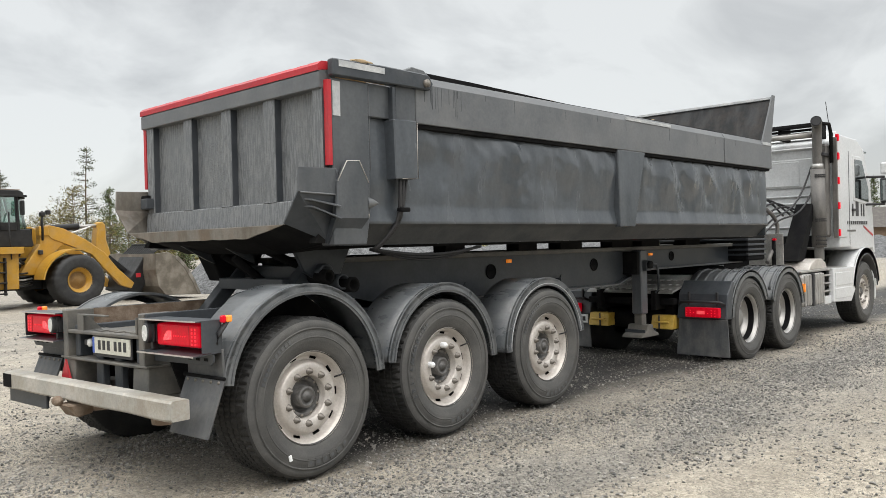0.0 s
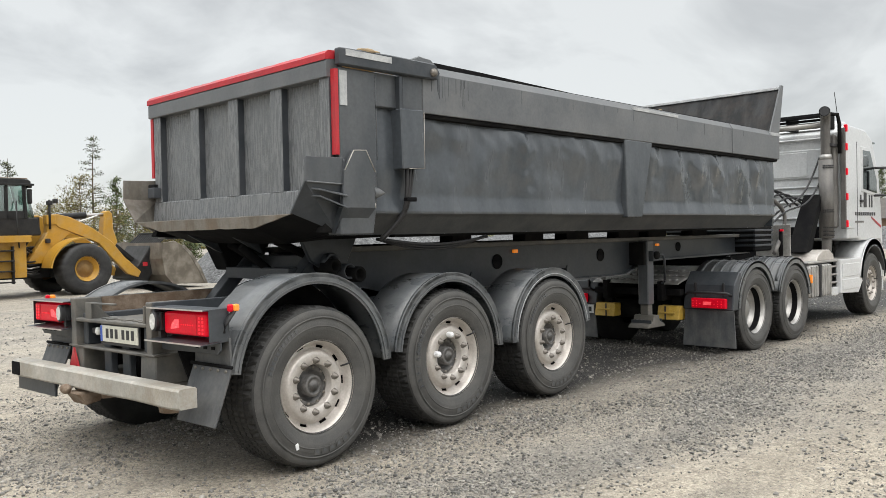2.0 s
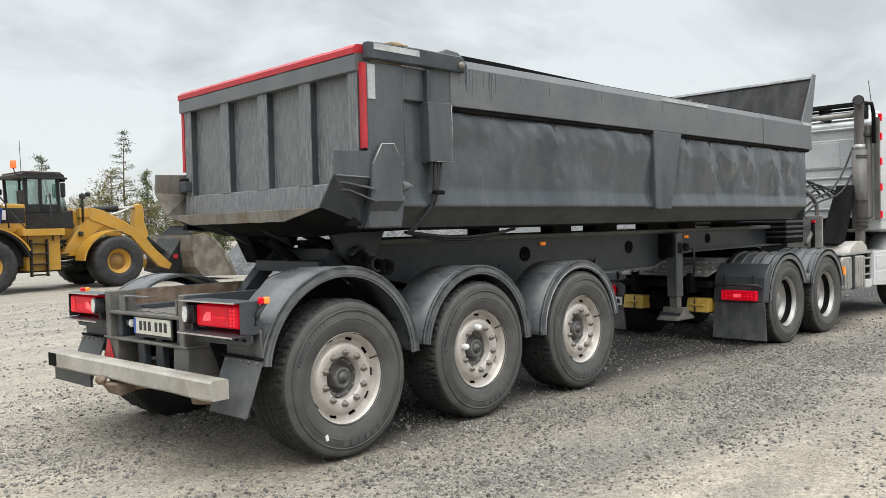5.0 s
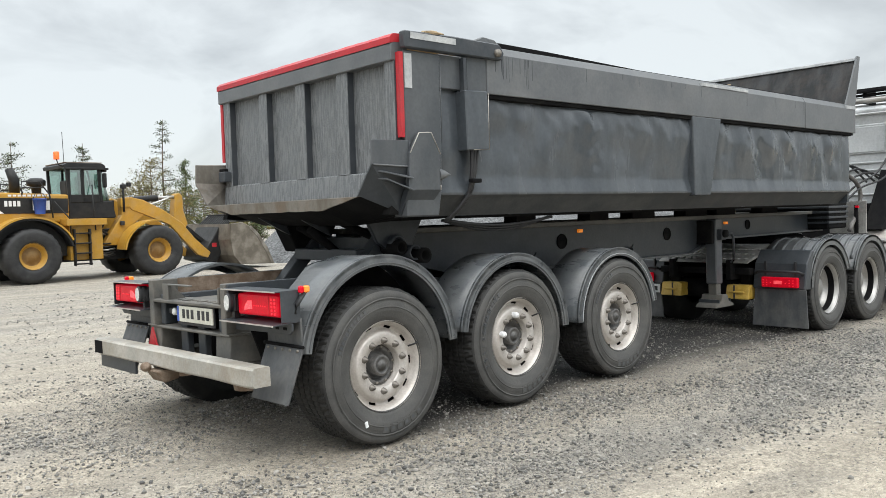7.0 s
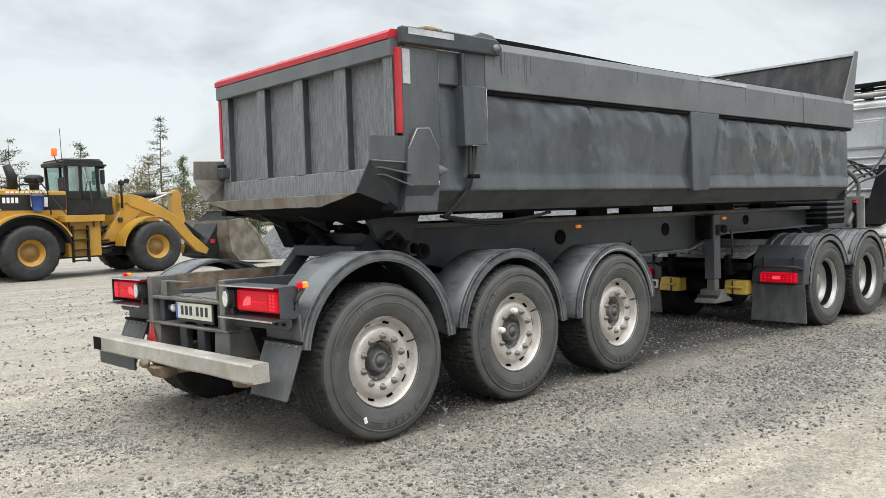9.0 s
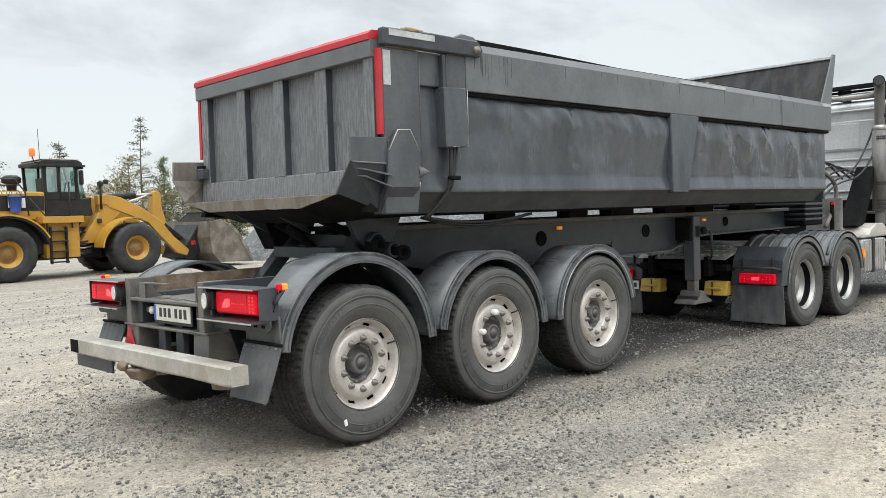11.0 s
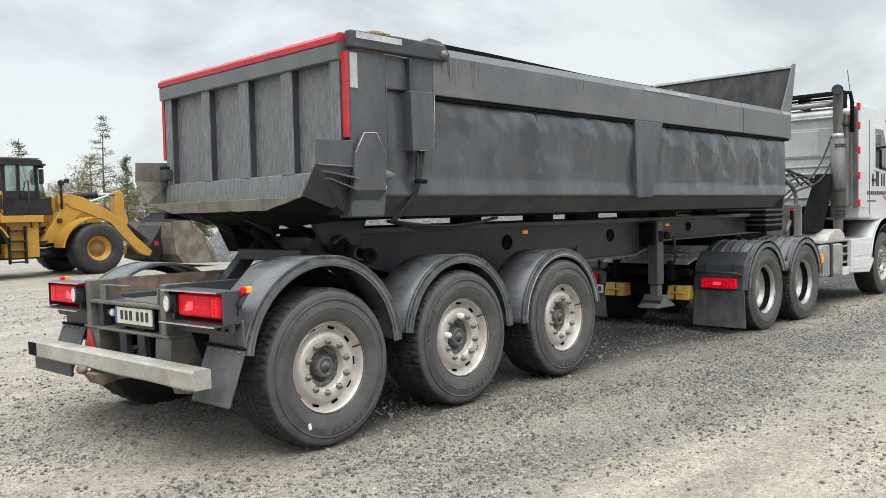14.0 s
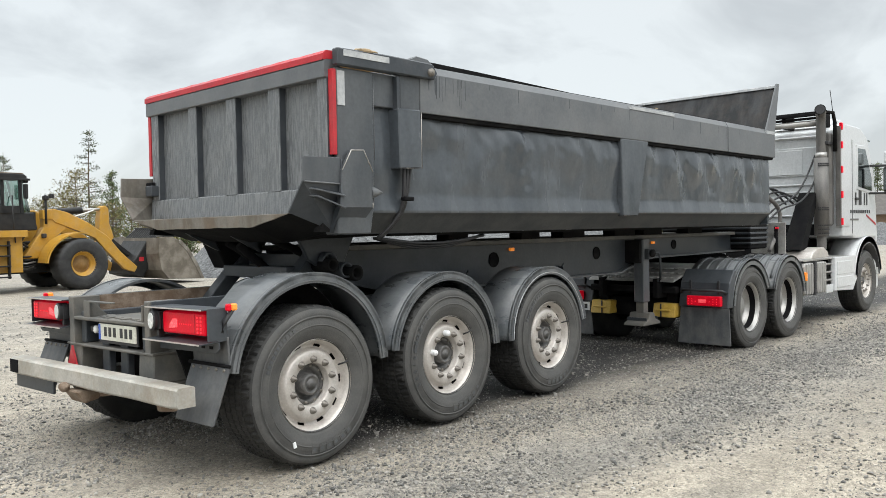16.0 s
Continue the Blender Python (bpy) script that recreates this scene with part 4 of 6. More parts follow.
part("stabiliser_pin", lathe(N(), [(0.06, 0.10), (0.06, -0.08), (0.04, -0.08), (0.04, -0.02), (0.0, -0.02)], 18), M_DARK, trailer, "", Matrix.Translation((0.62, -0.66, 1.19)))
for y in (-0.28, -0.1, 0.15):
    part("brake_hose", tube(N(), [(0.25, y, 1.22), (0.32, y + 0.03, 1.05), (0.5, y, 0.98), (0.9, y, 1.05)], 0.012, 6), M_INK, trailer)
# landing legs
for s in (-1, 1):
    y = s * 0.62
    leg = part("landing_leg", BB(4.97, 5.11, y - 0.065, y + 0.065, 0.62, 1.36, w=0.01), M_POST, trailer, "retracted grey landing leg")
    part("inner_tube", BB(4.99, 5.09, y - 0.05, y + 0.05, 0.42, 0.64), M_DUSTY, leg)
    part("foot", bevel(prism(N(), [(4.84, 0.36), (5.24, 0.36), (5.22, 0.39), (5.12, 0.43), (5.09, 0.50), (4.99, 0.50), (4.96, 0.43), (4.86, 0.39)], "y", y - 0.13, y + 0.13), 0.006), M_DUSTY, leg, "worn grey foot")
    for dx in (-0.12, 0.0, 0.12):
        part("foot_rib", B(5.04 + dx - 0.006, 5.04 + dx + 0.006, y - 0.128, y + 0.128, 0.40, 0.45), M_FRAME, leg)
    part("gear_box", BB(5.0, 5.1, *sorted((y - s * 0.02, y + s * 0.12)), 1.12, 1.24), M_FRAME, leg)
    part("gear_hub", lathe(N(), [(0.045, 0.0), (0.045, -0.03), (0.0, -0.035)], 14), M_DARK, leg, "", Matrix.Translation((5.04, y + s * 0.13, 1.19)))
    part("crank", tube(N(), [(5.04, y + s * 0.12, 1.19), (5.20, y + s * 0.13, 1.19), (5.24, y + s * 0.13, 1.12), (5.24, y + s * 0.13, 0.90), (5.18, y + s * 0.13, 0.86)], 0.014, 8), M_FRAME, leg)
    part("brace", tube(N(), [(5.04, y, 0.95), (5.35, s * 0.45, 1.12)], 0.025, 8), M_FRAME, leg)
    part("leg_mount", BB(4.93, 5.15, *sorted((s * 0.46, s * 0.66)), 1.08, 1.34), M_DARK, leg)
part("hydraulic_tank", BB(7.75, 8.35, -0.75, 0.6, 1.15, 1.52, w=0.02), M_DARK, trailer)
for z in (1.22, 1.29, 1.36, 1.43):
    part("tank_rib", BB(7.74, 8.36, -0.765, 0.61, z, z + 0.03), M_FRAME, trailer)
part("kingpin_plate", BB(6.9, 8.0, -0.5, 0.5, 1.10, 1.135), M_DARK, trailer)
part("tipping_ram", lathe(N(), [(0.14, 0), (0.14, 1.2), (0.0, 1.2)], 24), M_FRAME, trailer, "", pose(8.05, 0, 1.2, 90, 0, 0))

# ---- sliding axle bogie of the trailer ----
SLIDE = -0.45
MB = Matrix.Translation((SLIDE, 0, 0)) @ Matrix.Translation((1.56, -1.25, 0)) @ pose(0, 0, 0, -0.7, 0, 1.9) @ Matrix.Translation((-1.56, 1.25, 0))
MR = MB @ Matrix.Translation((-0.035, 0, -0.03))
AX = (0.240, 1.555, 2.915)
AZ = (0.518, 0.548, 0.553)
for i, x in enumerate(AX):
    wheel(trailer, MB @ Matrix.Translation((x, -1.245, AZ[i])) @ pose(0, 0, 0, 0, (5, -4, 9)[i], 0), mark=i == 0, letters=("", "385/65R22.5", "")[i], raised=True)
    wheel(trailer, MB @ Matrix.Translation((x, 1.245, AZ[i])) @ pose(0, 0, 0, 0, 20 * i, 180))
    part("axle", tube(N(), [(x, -0.95, 0.53), (x, 0.95, 0.53)], 0.065, 12), M_DARK, trailer, "", MB)
    for s in (-1, 1):
        part("air_spring", lathe(N(), [(0.10, 0), (0.14, 0.04), (0.13, 0.12), (0.14, 0.2), (0.10, 0.24)], 18), M_DARK, trailer, "", MB @ pose(x + 0.3, s * 0.5, 0.6, 90, 0, 0))
        a0, a1 = ((2, 172), (0, 172), (8, 180))[i]
        cz, rr = (0.595, 0.57, 0.565)[i] - (0.07 if s > 0 else 0), (0.630, 0.595, 0.575)[i]
        y0, y1 = sorted((s * 1.245, s * 0.84))
        fen = arch(N(), x, cz, rr, y0, y1, a0, a1, 0.02, 36, 0.045, y0 if s < 0 else y1)
        f = part("mudguard", fen, M_FENDER, trailer, "scuffed black plastic mudguard", MB)
        part("guard_rim", arch(N(), x, cz, rr - 0.030, *sorted((s * 1.247, s * 1.252)), a0 + 1, a1 - 1, 0.006, 36), M_BAND if i < 2 else M_WHITE_TAPE, f, "" if i < 2 else "pale scraped rim edge")
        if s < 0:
            # liner carried across the whole arch in near black, standing in for wheel-well shade
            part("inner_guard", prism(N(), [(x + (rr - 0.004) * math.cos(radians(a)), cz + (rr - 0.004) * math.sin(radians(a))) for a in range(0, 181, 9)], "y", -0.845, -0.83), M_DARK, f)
for s in (-1, 1):
    part("bogie_rail", BB(-0.46, 3.5, *sorted((s * 0.40, s * 0.47)), 0.80, 1.02), M_FRAME, trailer, "", MR)
    board = part("deck_side", BB(-0.49, 0.80, *sorted((s * 0.575, s * 0.60)), 0.985, 1.128, w=0.004), M_FRAME, trailer, "dark upright deck board", MR)
    part("rusty_liner", B(-0.30, 0.80, *sorted((s * 0.555, s * 0.573)), 0.99, 1.124), M_RUST, board, "rust-brown inner face")
    flap = part("rear_flap", bevel(prism(N(), [(-0.385, 0.755), (-0.37, 0.755), (-0.495, 0.43), (-0.51, 0.43)], "y", *sorted((s * 0.86, s * 1.27))), 0.003), M_FLAP, trailer, "scuffed grey rubber mud flap", MR)
    part("flap_bar", tube(N(), [(-0.385, s * 0.84, 0.76), (-0.385, s * 1.275, 0.76)], 0.011, 8), M_DARK, flap)
    for k in range(5):
        part("flap_bolt", lathe(N(), [(0.012, 0), (0.010, -0.008), (0.0, -0.009)], 6), M_NUT, flap, "", pose(-0.392, s * (0.90 + 0.082 * k), 0.735, 0, 0, -90))
    part("guard_skirt", bevel(prism(N(), [(-0.375, 0.93), (-0.36, 0.93), (-0.355, 0.765), (-0.37, 0.765)], "y", *sorted((s * 0.86, s * 1.24))), 0.002), M_FLAP, trailer, "scuffed grey plastic skirt", MR)
    bar = part("slotted_bracket", bevel(prism(N(), [(s * 0.58, 0.885), (s * 1.245, 0.905), (s * 1.245, 0.862), (s * 1.215, 0.838), (s * 0.58, 0.83)], "x", -0.435, -0.425), 0.002), M_FRAME, trailer, "slotted dark steel strip", MR)
    for k in range(3):
        part("slot", B(-0.4385, -0.4345, *sorted((s * (0.98 + 0.085 * k), s * (1.015 + 0.085 * k))), 0.863, 0.880), M_DARK, bar)
    # lamp housing: open box of sheet steel with a slanted lower tray
    y0, y1 = (s * 0.60, s * 1.235)
    bm = N()
    box(bm, -0.54, -0.36, *sorted((y0, y1)), 1.098, 1.104)
    box(bm, -0.375, -0.367, *sorted((y0, y1)), 0.915, 1.098)
    box(bm, -0.50, -0.37, *sorted((s * 1.229, y1)), 0.915, 1.098)
    prism(bm, [(-0.56, 0.905), (-0.36, 0.918), (-0.36, 0.912), (-0.56, 0.899)], "y", *sorted((y0, y1)))
    housing = part("lamp_housing", bm, M_FRAME, trailer, "dark steel lamp housing", MR)
    part("tray_edge", B(-0.563, -0.560, *sorted((y0, y1)), 0.898, 0.907), M_ALU, housing, "bare worn tray edge")
    part("roof_edge", B(-0.543, -0.540, *sorted((y0, y1)), 1.097, 1.105), M_ALU, housing)
    lens = part("tail_lamp", bevel(box(N(), -0.50, -0.37, *sorted((s * 0.735, s * 1.205)), 0.945, 1.078), 0.014, 3), M_LENS, housing, "lit red tail lamp")
    seg = bevel(prism(N(), [(s * 0.815, 0.975), (s * 0.91, 0.985), (s * 0.91, 1.038), (s * 0.86, 1.036), (s * 0.825, 1.005)], "x", -0.504, -0.499), 0.001)
    part("bright_segment", seg, M_HAZE, housing, "pale lit lamp segment")
    for k in range(6):
        part("led", BB(-0.504, -0.499, *sorted((s * (0.93 + 0.025 * k), s * (0.938 + 0.025 * k))), 1.003, 1.011, w=0.001), M_LED, housing)
    for k in range(2):
        for j in range(5):
            part("led", BB(-0.504, -0.499, *sorted((s * (1.125 + 0.035 * k), s * (1.140 + 0.035 * k))), 0.958 + 0.022 * j, 0.970 + 0.022 * j, w=0.001), M_LED, housing)
    part("lens_rib", BB(-0.5025, -0.499, *sorted((s * 1.098, s * 1.102)), 0.955, 1.07, w=0.001), M_RED, housing)
    # oval reversing lamp with cooling fins behind
    ring = [(s * 0.675 + 0.042 * math.cos(radians(20 * k)), 1.018 + 0.062 * math.sin(radians(20 * k))) for k in range(18)]
    part("reversing_lamp", bevel(prism(N(), ring, "x", -0.545, -0.47), 0.006), M_INK, housing, "oval black reversing lamp")
    lens_o = [(s * 0.675 + 0.031 * math.cos(radians(20 * k)), 1.018 + 0.050 * math.sin(radians(20 * k))) for k in range(18)]
    part("reversing_lens", prism(N(), lens_o, "x", -0.549, -0.543), M_CLEAR, housing, "clear lamp glass")
    for k in range(4):
        part("cooling_fin", B(-0.515 + 0.014 * k, -0.508 + 0.014 * k, *sorted((s * 0.632, s * 0.728)), 0.965, 1.072), M_INK, housing)
    part("lamp_foot", B(-0.50, -0.46, *sorted((s * 0.66, s * 0.69)), 0.915, 0.965), M_INK, housing)
    stalk = part("marker_arm", tube(N(), [(-0.40, s * 1.225, 0.965), (-0.395, s * 1.245, 1.02), (-0.345, s * 1.262, 1.095)], 0.015, 8), M_INK, trailer, "", MR)
    part("marker_lamp", BB(-0.362, -0.320, *sorted((s * 1.250, s * 1.282)), 1.087, 1.128, w=0.008), M_AMBER, stalk, "amber and red outline lamp")
    part("marker_red", BB(-0.392, -0.362, *sorted((s * 1.248, s * 1.284)), 1.086, 1.129, w=0.008), M_LENS, stalk)
    up = part("rear_upright", bevel(prism(N(), [(-0.50, 1.128), (-0.30, 1.128), (-0.30, 0.79), (-0.50, 0.79)], "y", *sorted((s * 0.505, s * 0.572))), 0.006), M_DUSTY, trailer, "", MR)
    part("upright_web", B(-0.30, -0.28, *sorted((s * 0.36, s * 0.572)), 0.66, 1.0), M_FRAME, up)
    part("lower_leg", bevel(prism(N(), [(-0.49, 0.79), (-0.24, 0.79), (-0.24, 0.60), (-0.50, 0.60)], "y", *sorted((s * 0.41, s * 0.60))), 0.008), M_DUSTY, up)
    part("leg_flange", BB(-0.505, -0.24, *sorted((s * 0.38, s * 0.61)), 0.786, 0.80, w=0.003), M_DUSTY, up)
    part("bumper_arm", BB(-0.60, -0.10, *sorted((s * 0.40, s * 0.60)), 0.545, 0.60, w=0.008), M_DUSTY, up)
    part("side_plate", prism(N(), [(-0.40, 0.83), (0.0, 0.83), (-0.05, 0.55), (-0.30, 0.55)], "y", *sorted((s * 0.70, s * 0.715))), M_DARK, up)
    part("under_pot", lathe(N(), [(0.09, 0), (0.11, 0.14), (0.0, 0.14)], 16), M_RUST, trailer, "", MR @ pose(-0.35, s * 0.45 - 0.1, 0.42, 90, 0, 0))
part("rear_beam", BB(-0.50, -0.28, -0.505, 0.505, 0.965, 0.990), M_DUSTY, trailer, "dusty steel cross beam", MR)
part("plate_shelf", BB(-0.505, -0.30, -0.505, 0.505, 0.780, 0.800), M_DUSTY, trailer, "", MR)
part("rear_panel", B(-0.37, -0.35, -0.505, 0.505, 0.80, 0.965), M_DARK, trailer, "", MR)
part("deck_plate", B(-0.44, 0.9, -0.56, 0.56, 0.965, 0.98), M_DUSTY, trailer, "dusty deck plate", MR)
for y in (0.30, -0.47):
    part("deck_gusset", bevel(prism(N(), [(-0.49, 0.988), (-0.49, 1.10), (-0.45, 1.10), (-0.34, 0.988)], "y", y, y + 0.018), 0.002), M_DUSTY, trailer, "", MR)
part("gusset_plate", BB(-0.492, -0.484, 0.27, 0.36, 0.99, 1.105, w=0.002), M_DUSTY, trailer, "", MR)
part("deck_bar", BB(-0.49, -0.46, -0.05, 0.32, 1.092, 1.104, w=0.003), M_DUSTY, trailer, "", MR)
for k in range(6):
    part("deck_tab", BB(-0.47 + 0.02 * (k % 2), -0.41, -0.40 + 0.11 * k, -0.34 + 0.11 * k, 0.988, 0.999, w=0.003), M_DUSTY, trailer, "", MR)
plate = part("number_plate", BB(-0.492, -0.482, -0.375, 0.135, 0.845, 0.955, w=0.002), M_PLATE, trailer, "cream number plate in black holder", MR)
part("plate_holder", B(-0.484, -0.474, -0.385, 0.145, 0.825, 0.962), M_INK, plate)
part("plate_band", B(-0.4945, -0.491, 0.108, 0.133, 0.847, 0.953), M_BLUE, plate)
for k in range(6):
    y = 0.055 - 0.064 * k - (0.03 if k > 2 else 0)
    part("plate_bar", B(-0.4945, -0.491, y - 0.036, y, 0.872, 0.935), M_INK, plate)
part("plate_lamp", lathe(N(), [(0.024, 0.06), (0.028, 0.0), (0.018, -0.008), (0.0, -0.01)], 14), M_CLEAR, trailer, "small lit plate lamp", MR @ pose(-0.47, 0.235, 0.905, 0, 0, -90))
part("lamp_bracket", BB(-0.46, -0.36, 0.20, 0.33, 0.885, 0.925, w=0.004), M_INK, trailer, "", MR)
part("triangle_reflector", prism(N(), [(0.435, 0.635), (0.58, 0.635), (0.508, 0.78)], "x", -0.520, -0.506), M_RED, trailer, "red triangular reflector", MR)
bump_bm = N()
nb = 40
rows_b = []
for k in range(nb + 1):
    y = -1.195 + 2.37 * k / nb
    d = 0.004 * noise.noise((y * 3.1, 1.7, 0.0)) + (0.006 if k in (0, nb) else 0.0)
    z0 = 0.548 + 0.006 * noise.noise((y * 2.3, 5.0, 0.0)) + (0.004 if k in (0, nb) else 0.0)
    rows_b.append([bump_bm.verts.new((x, y, z)) for x, z in ((-0.690 + d, z0 + 0.014), (-0.690 + d, 0.655), (-0.678 + d, 0.668), (-0.575, 0.668), (-0.568, 0.66), (-0.568, 0.552), (-0.676 + d, z0))])
for p, q in zip(rows_b, rows_b[1:]):
    for i in range(7):
        bump_bm.faces.new([p[i], p[(i + 1) % 7], q[(i + 1) % 7], q[i]])
bump_bm.faces.new(rows_b[0])
bump_bm.faces.new(list(reversed(rows_b[-1])))
bump = part("bumper", bump_bm, M_ZINC, trailer, "mud-stained galvanised underrun bumper", MR)
part("bumper_end", B(-0.695, -0.69, 1.03, 1.172, 0.560, 0.656), M_DARK, bump, "dark sticker on the bumper")
part("bumper_skirt", BB(-0.64, -0.62, 0.55, 1.2, 0.44, 0.54), M_FRAME, bump)
part("coupling", bevel(prism(N(), [(-0.72, 0.53), (-0.55, 0.53), (-0.55, 0.46), (-0.66, 0.44)], "y", 0.02, 0.2), 0.01), M_RUST, bump)
part("coupling_ball", lathe(N(), [(0.0, -0.04), (0.03, -0.025), (0.035, 0.0), (0.03, 0.025), (0.0, 0.04)], 14), M_RUST, bump, "", Matrix.Translation((-0.73, 0.16, 0.55)))
for s in (-0.13, 0.13):
    part("rear_bracket", BB(-0.45, -0.40, s - 0.05, s + 0.05, 0.55, 0.82), M_FRAME, trailer, "", MR)
part("air_tank", lathe(N(), [(0.0, 0), (0.15, 0.04), (0.15, 0.66), (0.0, 0.70)], 20), M_DARK, trailer, "", MR @ Matrix.Translation((0.85, -0.35, 0.75)))
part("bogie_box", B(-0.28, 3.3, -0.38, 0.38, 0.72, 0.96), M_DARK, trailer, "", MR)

# ---- tractor unit ----
tractor = thing("tractor_unit", pose(9, 0, 0), "silver-grey three-axle lorry tractor coupled to the trailer", "truck")
TI = Matrix.Translation((-9, 0, 0))


def tp(name, bm, mat, parent=None, label="", m=None):
    """A part of the tractor in yard coordinates."""
    if parent is not None:
        return part(name, bm, mat, parent, label, m)
    return part(name, bm, mat, tractor, label, TI @ (m or Matrix.Identity(4)))


for s in (-1, 1):
    tp("chassis_rail", BB(5.75, 12.0, *sorted((s * 0.36, s * 0.43)), 0.60, 0.84), M_DARK)
    for x in (6.62, 7.86):
        face = s * 1.235
        rz = 0 if s < 0 else 180
        wheel(tractor, TI @ Matrix.Translation((x, face, 0.465)) @ pose(0, 0, 0, 0, 25, rz), "deep", 0.52, 0.30, 0.305)
        tp("inner_tyre", lathe(N(), [(0.28, 0.34), (0.49, 0.335), (0.52, 0.35), (0.52, 0.62), (0.49, 0.64), (0.28, 0.64)], 60), M_TREAD, None, "", Matrix.Translation((x, face, 0.465)) @ pose(0, 0, 0, 0, 0, rz))
        y0, y1 = sorted((s * 1.265, s * 0.62))
        f = tp("mudguard", arch(N(), x, 0.50, 0.545, y0, y1, 5 if x > 7 else 20, 165 if x > 7 else 178, 0.022, 30, 0.05, y0 if s < 0 else y1), M_FENDER, None, "ribbed dark grey plastic mudguard")
        for k in range(5):
            yy = s * (0.70 + 0.125 * k)
            part("guard_rib", arch(N(), x, 0.50, 0.567, yy - 0.018, yy + 0.018, 25 if x > 7 else 30, 150, 0.014, 22), M_FENDER, f)
            part("guard_clip", BB(x - 0.03, x + 0.03, yy - 0.01, yy + 0.01, 1.075, 1.09, w=0.002), M_INK, f)
    # rear skirt, lamp and flap
    sk = tp("rear_skirt", bevel(prism(N(), [(5.90, 0.50), (6.08, 0.50), (6.06, 0.66), (6.16, 0.94), (6.10, 0.96), (5.96, 0.80)], "y", *sorted((s * 0.63, s * 1.265))), 0.01), M_FRAME, None, "dark plastic rear skirt")
    for y in (0.76, 1.12):
        part("strap", BB(5.93, 5.96, *sorted((s * y, s * (y + 0.03))), 0.66, 0.83), M_INK, sk)
    tp("lamp_bar", tube(N(), [(5.93, s * 0.66, 0.68), (5.88, s * 0.70, 0.71), (5.88, s * 1.20, 0.71), (5.93, s * 1.24, 0.68)], 0.016, 8), M_INK)
    lamp = tp("tail_lamp", bevel(box(N(), 5.845, 5.91, *sorted((s * 0.765, s * 1.20)), 0.525, 0.645), 0.012, 2), M_LENS, None, "lit red rear lamp")
    part("bright_segment", BB(5.840, 5.846, *sorted((s * 0.92, s * 1.02)), 0.565, 0.605, w=0.002), M_HAZE, lamp)
    for k in range(9):
        for j in range(3):
            if k in (0, 1, 7, 8) or j == 1:
                part("led", BB(5.8395, 5.846, *sorted((s * (0.785 + 0.045 * k), s * (0.797 + 0.045 * k))), 0.545 + 0.03 * j, 0.554 + 0.03 * j, w=0.001), M_LED, lamp)
    flap = tp("mud_flap", bevel(prism(N(), [(s * 0.66, 0.50), (s * 1.28, 0.50), (s * 1.30, 0.055), (s * 0.62, 0.055)], "x", 5.90, 5.915), 0.003), M_FLAP, None, "dust-marked black rubber flap")
    ch = tp("wheel_chock", bevel(prism(N(), [(5.82, 0.36), (6.0, 0.36), (6.0, 0.53), (5.86, 0.53)], "y", *sorted((s * 0.31, s * 0.61))), 0.012, 2), M_CHOCK, None, "yellow plastic wheel chock")
    part("chock_rib", BB(5.81, 5.83, *sorted((s * 0.36, s * 0.56)), 0.435, 0.46), M_CHOCK, ch)
    part("chock_strap", BB(5.815, 5.825, *sorted((s * 0.42, s * 0.44)), 0.36, 0.53, w=0.002), M_INK, ch)
    tp("chock_stay", BB(5.98, 6.05, *sorted((s * 0.43, s * 0.55)), 0.5, 0.66), M_DARK)
pl = tp("number_plate", BB(5.848, 5.858, 0.64, 1.17, 0.385, 0.495, w=0.002), M_PLATE_W, None, "white number plate with blue band")
part("plate_band", B(5.8445, 5.849, 1.125, 1.168, 0.387, 0.493), M_BLUE, pl)
for k in range(6):
    y = 1.09 - 0.068 * k - (0.03 if k > 2 else 0)
    part("plate_bar", B(5.8445, 5.849, y - 0.045, y, 0.41, 0.47), M_INK, pl)
tp("rear_cross", BB(5.85, 5.95, -0.62, 0.62, 0.66, 0.74), M_DARK)
tp("deck_ramp", bevel(prism(N(), [(5.80, 0.80), (5.83, 0.83), (6.45, 0.99), (7.0, 0.99), (7.0, 0.96), (6.45, 0.95)], "y", -0.62, 0.62), 0.004), M_CHECK, None, "dusty tread-plate ramp")
for k in range(12):
    for j in range(3):
        tp("tread_stud", BB(5.86 + 0.18 * j, 5.93 + 0.18 * j, -0.56 + 0.095 * k, -0.52 + 0.095 * k, 0.845 + 0.047 * j, 0.862 + 0.047 * j, w=0.003), M_CHECK)
tp("fifth_wheel", BB(6.9, 7.7, -0.45, 0.45, 0.98, 1.09, w=0.03), M_DARK)
for s in (-1, 1):
    tp("axle_housing", tube(N(), [(6.62 if s < 0 else 7.86, -1.0, 0.475), (6.62 if s < 0 else 7.86, 1.0, 0.475)], 0.11, 12), M_DARK)
tp("differential", lathe(N(), [(0.0, -0.2), (0.2, -0.12), (0.24, 0.0), (0.2, 0.12), (0.0, 0.2)], 18), M_DARK, None, "", Matrix.Translation((6.5, 0.05, 0.5)))
for y in (-0.3, 0.3):
    tp("air_tank", lathe(N(), [(0.0, 0), (0.12, 0.03), (0.12, 0.5), (0.0, 0.53)], 16), M_DARK, None, "", Matrix.Translation((6.1, y - 0.25, 0.45)))
